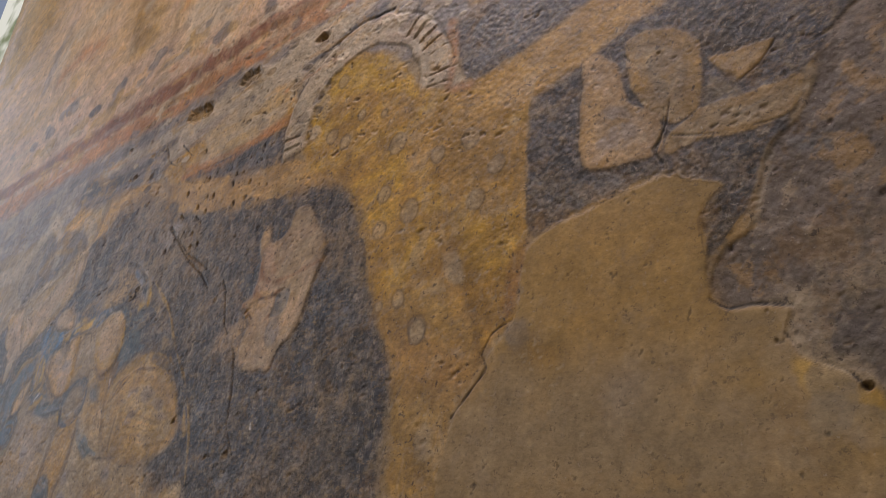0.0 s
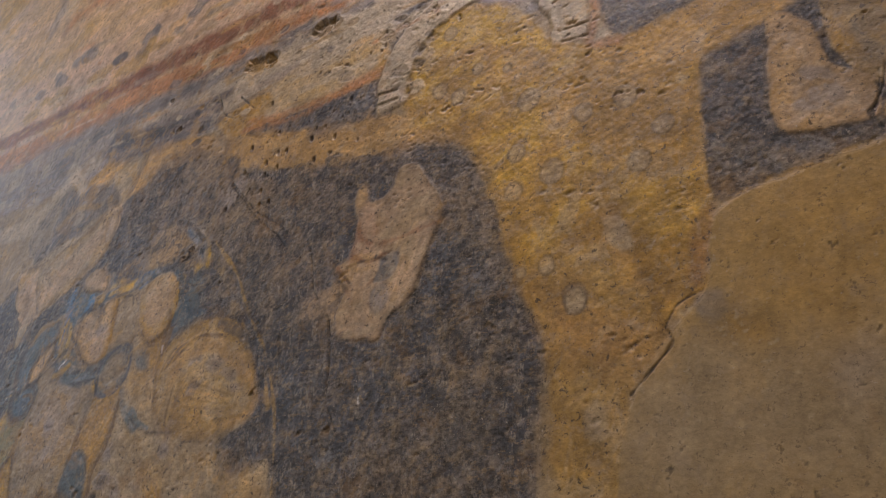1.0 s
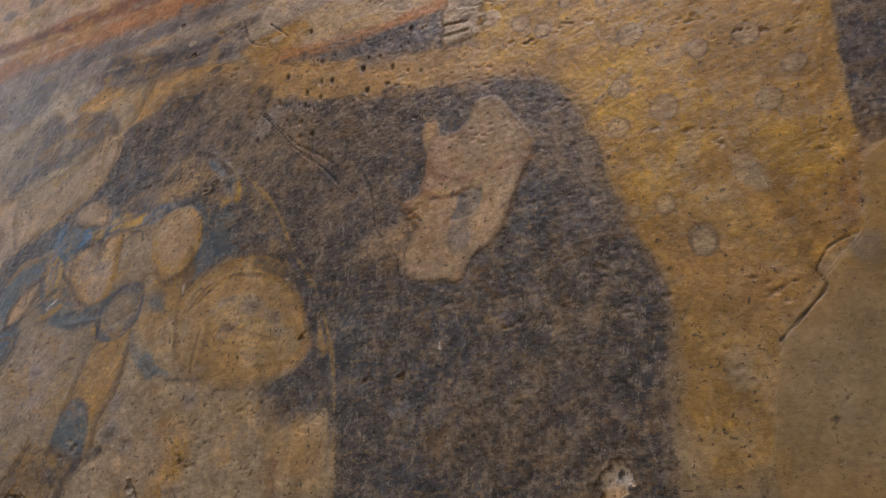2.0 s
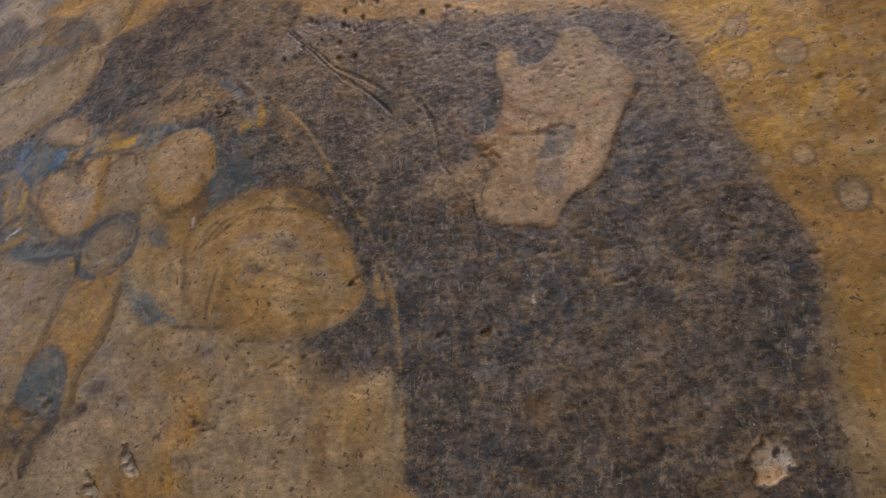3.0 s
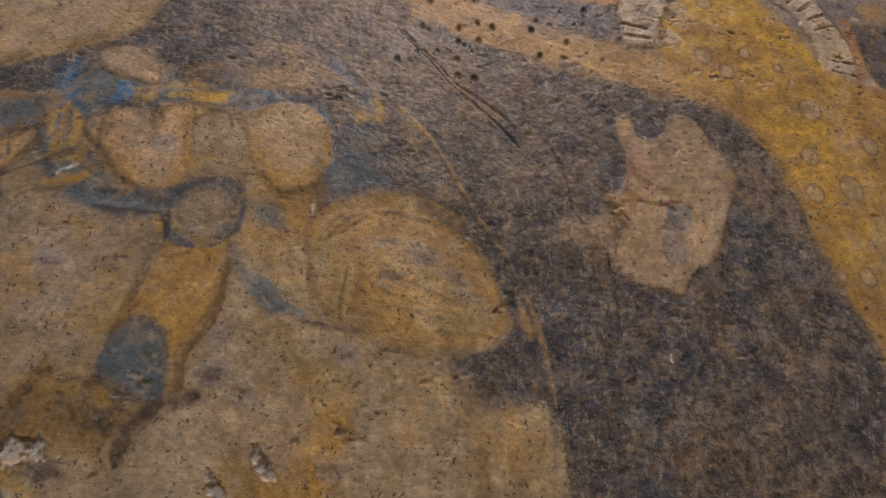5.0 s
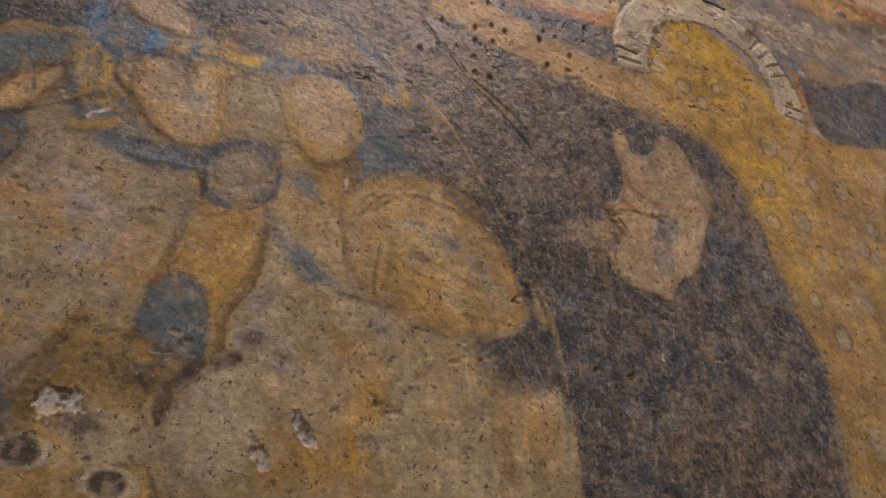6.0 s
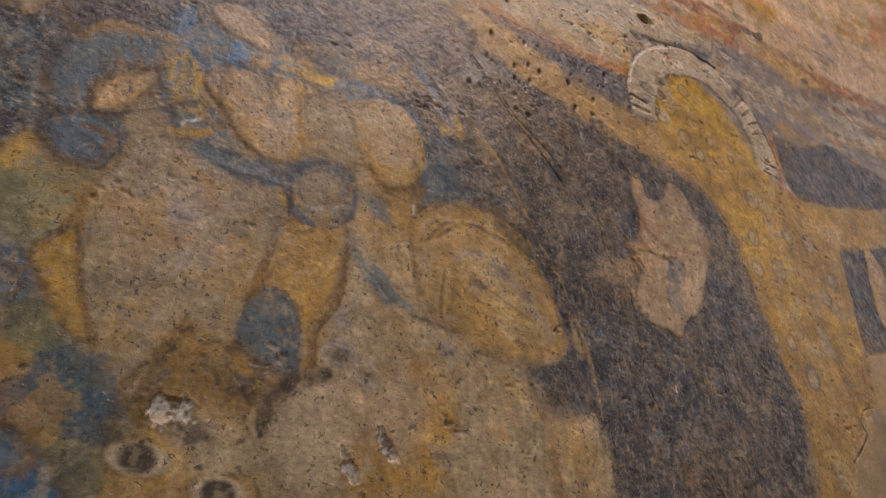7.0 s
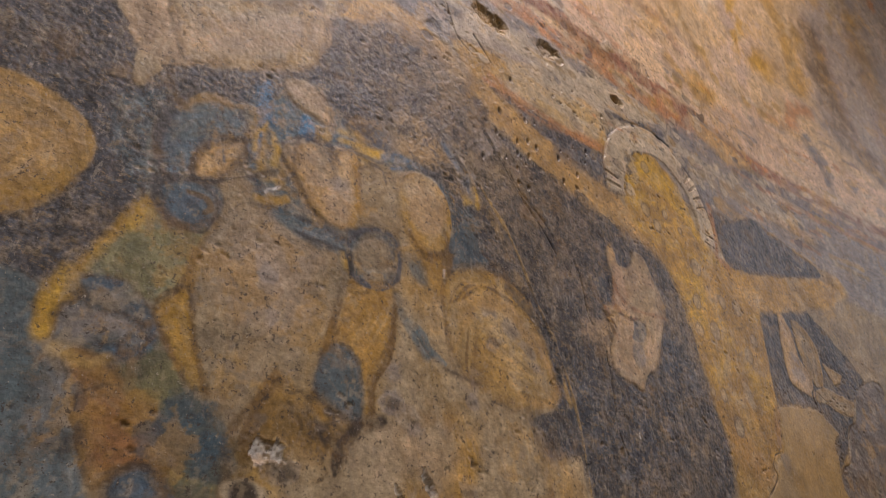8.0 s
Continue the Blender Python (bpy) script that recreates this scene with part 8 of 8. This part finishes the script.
scab = ramp(N_MID * 0.7 + N_WARP2 * 0.5 + 0.4 * N_FINE, 0.28, 0.42) * mantle
COLOUR += (np.array(PIGMENT["umber"]) - COLOUR) * (0.38 * scab)[..., None]
blot = ramp(N_DRAG * 0.7 - N_WARP * 0.6 + 0.3 * N_FINE, 0.25, 0.40) * mantle
COLOUR += (np.array(PIGMENT["slatedark"]) - COLOUR) * (0.55 * blot)[..., None]
RELIEF += mantle * (0.0003 * N_FLECK + 0.0002 * N_FINE)
pits = ramp(N_FINE + 0.5 * N_MID + 0.35 * N_MIX, 1.15, 1.45)
RELIEF -= 0.0007 * pits
COLOUR *= (1 - 0.55 * pits)[..., None]
rub = ramp(-N_FINE * 0.8 - 0.6 * N_MID + 0.4 * N_BIG, 1.05, 1.5)
COLOUR += (np.array(PIGMENT["greybeige"]) - COLOUR) * (0.5 * rub)[..., None]
COLOUR = np.clip(COLOUR, 0.015, 0.85)
RELIEF -= repair * (0.0005 * N_EDGE + 0.00025 * N_MID + 0.00015 * N_FINE)

# repaired and bare plaster stand a little back from or proud of the painted skin
for name, lift in (("ochre_repair", 0.0014), ("bare_plaster", -0.0015), ("pale_patch", 0.0012), ("pale_oval", 0.0008)):
    zone = np.isin(AREA, [k for k, s in enumerate(AREA_NAMES) if s == name]).astype(float)
    for k in range(2):
        zone[1:-1, 1:-1] = (zone[1:-1, 1:-1] * 2 + zone[:-2, 1:-1] + zone[2:, 1:-1] + zone[1:-1, :-2] + zone[1:-1, 2:]) / 6
    RELIEF += lift * zone
    if name == "bare_plaster":
        RELIEF += 0.0006 * zone * N_MID + 0.0007 * zone * N_EDGE


def bend(x):
    """The wall swings gently forward past its straight length."""
    t = np.maximum(x + 0.32, 0)
    return 0.135 * (np.sqrt(t * t + 0.03) - math.sqrt(0.03))


def pieces(mask):
    """The connected patches of a mask, and the scraps too small to count."""
    runs, root, last = [], [], []

    def top(k):
        while root[k] != k:
            k = root[k]
        return k

    for j in range(mask.shape[0]):
        line = np.flatnonzero(np.diff(np.concatenate(([0], mask[j].astype(np.int8), [0]))))
        now = []
        for a, b in zip(line[::2], line[1::2]):
            k = len(runs)
            runs.append((j, a, b))
            root.append(k)
            for p in last:
                if runs[p][1] <= b and runs[p][2] >= a:
                    root[top(p)] = top(k)
            now.append(k)
        last = now
    groups = {}
    for k, (j, a, b) in enumerate(runs):
        groups.setdefault(top(k), []).append((j, a, b))
    out, scraps = [], np.zeros_like(mask)
    for g in groups.values():
        target = scraps
        if sum(b - a for j, a, b in g) > 120:
            target = np.zeros_like(mask)
            out.append(target)
        for j, a, b in g:
            target[j, a:b] = True
    return out, scraps


def sheet(name, faces, parent=None, label=""):
    """The part of the relief sheet with the given cells, as one mesh."""
    j, i = np.nonzero(faces)
    quads = np.stack([j * COLS_N + i, j * COLS_N + i + 1, (j + 1) * COLS_N + i + 1, (j + 1) * COLS_N + i], 1)
    used, quads = np.unique(quads, return_inverse=True)
    quads = quads.reshape(-1, 4)
    me = bpy.data.meshes.new(name)
    me.vertices.add(len(used))
    me.vertices.foreach_set("co", PLACE[used].ravel())
    me.loops.add(quads.size)
    me.loops.foreach_set("vertex_index", quads.ravel().astype(np.int32))
    me.polygons.add(len(quads))
    me.polygons.foreach_set("loop_start", np.arange(0, quads.size, 4, dtype=np.int32))
    me.polygons.foreach_set("use_smooth", np.ones(len(quads), bool))
    me.update(calc_edges=True)
    at = me.attributes.new("pigment", "FLOAT_COLOR", "POINT")
    at.data.foreach_set("color", np.c_[INK[used], CRUST[used]].astype(np.float32).ravel())
    me.materials.append(FRESCO)
    me.normals_split_custom_set_from_vertices(NORMAL[used])
    ob = new(name, me)
    ob.parent = parent
    return tagged(ob, label)


Y = WALL_Y - bend(X) - RELIEF
PLACE = np.stack([X, Y, Z], -1)
gx, gz = np.gradient(Y, AX, axis=1), np.gradient(Y, AZ, axis=0)
NORMAL = np.stack([gx, -np.ones_like(gx), gz], -1)
NORMAL /= np.linalg.norm(NORMAL, axis=-1, keepdims=True)
PLACE, NORMAL, INK = PLACE.reshape(-1, 3), NORMAL.reshape(-1, 3), COLOUR.reshape(-1, 3)
CRUST = mantle * np.where(np.isin(AREA, [k for k, s in enumerate(AREA_NAMES) if s != "dark_mantle"]), 0.6, 1.0)
CRUST = CRUST * np.clip(1.15 - (COLOUR @ np.array((0.3, 0.6, 0.1)) - 0.08) * 9, 0.22, 1.0)
for k in range(5):
    CRUST[1:-1, 1:-1] = (CRUST[1:-1, 1:-1] * 2 + CRUST[:-2, 1:-1] + CRUST[2:, 1:-1] + CRUST[1:-1, :-2] + CRUST[1:-1, 2:]) / 6
CRUST = np.maximum(CRUST, np.where(np.isin(AREA, [k for k, s in enumerate(AREA_NAMES) if s == "ochre_repair"]), 0.05, 0.12)).ravel()
cells = AREA[:-1, :-1]
counts = np.bincount(cells.ravel(), minlength=len(AREA_NAMES))
small = counts < 40
cells = np.where(small[cells], 0, cells)
patches = []
for k in range(1, len(AREA_NAMES)):
    if not small[k]:
        found, scraps = pieces(cells == k)
        cells = np.where(scraps, 0, cells)
        patches += [(AREA_NAMES[k], p) for p in found]
wall = tagged(sheet("wall_north", cells == 0), "old plaster wall with a faded, cracked fresco", "wall", kind="structure")
mural = tagged(new("mural"), "faded medieval fresco with golden, slate and beige fields", "mural")
mural.location = (-1.0, WALL_Y, 2.2)
INSIDE = dict(pale_patch="dark_mantle", grey_oval="dark_mantle", halo_field="gold_garment", dark_oval="brown_garment", ochre_rim="pale_oval", dark_spot="ochre_garment", fold_line="beige_garment")
made = {}
for name, patch in patches:
    holder = wall if name in ("plaster_chip", "bare_plaster", "ochre_repair") else made.get(INSIDE.get(name), mural)
    ob = sheet(name, patch, holder, LABEL.get(name, ""))
    if holder is mural:
        ob.matrix_parent_inverse = Matrix.Translation(-mural.location)
    made.setdefault(name, ob)


# ---- the room that closes the place ----
def slab(name, low, high, mat, label, category):
    bm = bmesh.new()
    bmesh.ops.create_cube(bm, size=1)
    for v in bm.verts:
        v.co = [low[k] + (v.co[k] + 0.5) * (high[k] - low[k]) for k in range(3)]
    bmesh.ops.bevel(bm, geom=bm.edges[:], offset=0.01, segments=2, affect="EDGES")
    me = bpy.data.meshes.new(name)
    bm.to_mesh(me)
    bm.free()
    me.materials.append(mat)
    return tagged(new(name, me), label, category, kind="structure")


slab("floor", (-4.6, -3.6, -0.2), (2.6, 1.4, 0.0), STONE, "worn stone floor", "floor")
slab("ceiling", (-4.6, -3.6, 5.2), (2.6, 0.8, 5.4), PLASTER, "old plaster ceiling", "ceiling")
# unseen south wall, its opening made up to hold the added fill
slab("wall_south", (-0.9, -3.6, 0.0), (2.6, -3.3, 5.2), PLASTER, "plain old plaster wall", "wall")
slab("wall_south_pier", (-4.6, -3.6, 0.0), (-2.9, -3.3, 5.2), PLASTER, "plain old plaster pier", "wall")
slab("wall_south_parapet", (-2.9, -3.6, 0.0), (-0.9, -3.3, 1.6), PLASTER, "plain old plaster parapet", "wall")
slab("wall_south_lintel", (-2.9, -3.6, 4.0), (-0.9, -3.3, 5.2), PLASTER, "plain old plaster lintel", "wall")
slab("wall_east", (2.1, -3.3, 0.0), (2.4, -1.6, 5.2), PLASTER, "plain old plaster wall", "wall")
slab("wall_east_pier", (2.1, 0.2, 0.0), (2.4, 1.4, 5.2), PLASTER, "plain old plaster pier", "wall")
slab("wall_east_parapet", (2.1, -1.6, 0.0), (2.4, 0.2, 2.7), PLASTER, "plain old plaster parapet", "wall")
slab("wall_east_lintel", (2.1, -1.6, 4.5), (2.4, 0.2, 5.2), PLASTER, "plain old plaster lintel", "wall")
slab("wall_west", (-4.6, -3.3, 0.0), (-4.3, -0.55, 5.2), PLASTER, "plain old plaster wall", "wall")
slab("wall_west_pier", (-4.6, 0.45, 0.0), (-4.3, 0.9, 5.2), PLASTER, "plain old plaster pier", "wall")
slab("wall_west_parapet", (-4.6, -0.55, 0.0), (-4.3, 0.45, 2.1), PLASTER, "plain old plaster parapet", "wall")
slab("wall_west_lintel", (-4.6, -0.55, 4.7), (-4.3, 0.45, 5.2), PLASTER, "plain old plaster lintel", "wall")
slab("wall_north_core", (LEFT_END + 0.002, WALL_Y + 0.05, 0.0), (2.1, WALL_Y + 0.4, 5.2), PLASTER, "plaster wall behind the painted skin", "wall")
slab("window_sill", (-4.3, WALL_Y, 0.0), (LEFT_END, WALL_Y + 0.4, 1.6), LIME, "limewashed sill of the tall opening", "sill")


def daylight_backdrop():
    """Bright haze over blurred greenery, far outside the opening."""
    m = bpy.data.materials.new("outdoor_haze")
    m.use_nodes = True
    n, l = m.node_tree.nodes, m.node_tree.links
    n.remove(n["Principled BSDF"])
    glow = n.new("ShaderNodeEmission")
    glow.inputs["Strength"].default_value = 0.85
    mix = n.new("ShaderNodeMix")
    mix.data_type = "RGBA"
    mix.inputs["A"].default_value, mix.inputs["B"].default_value = (0.30, 0.33, 0.20, 1), (1.0, 0.98, 0.88, 1)
    l.new(remap(n, l, noise_node(n, l, 0.55, 3), 0.36, 0.50, 0.0, 1.0), mix.inputs["Factor"])
    l.new(mix.outputs["Result"], glow.inputs["Color"])
    l.new(glow.outputs[0], n["Material Output"].inputs["Surface"])
    return m


slab("backdrop", (-26.0, 7.0, -1.0), (-2.0, 7.2, 24.0), daylight_backdrop(), "hazy bright greenery outside", "backdrop")
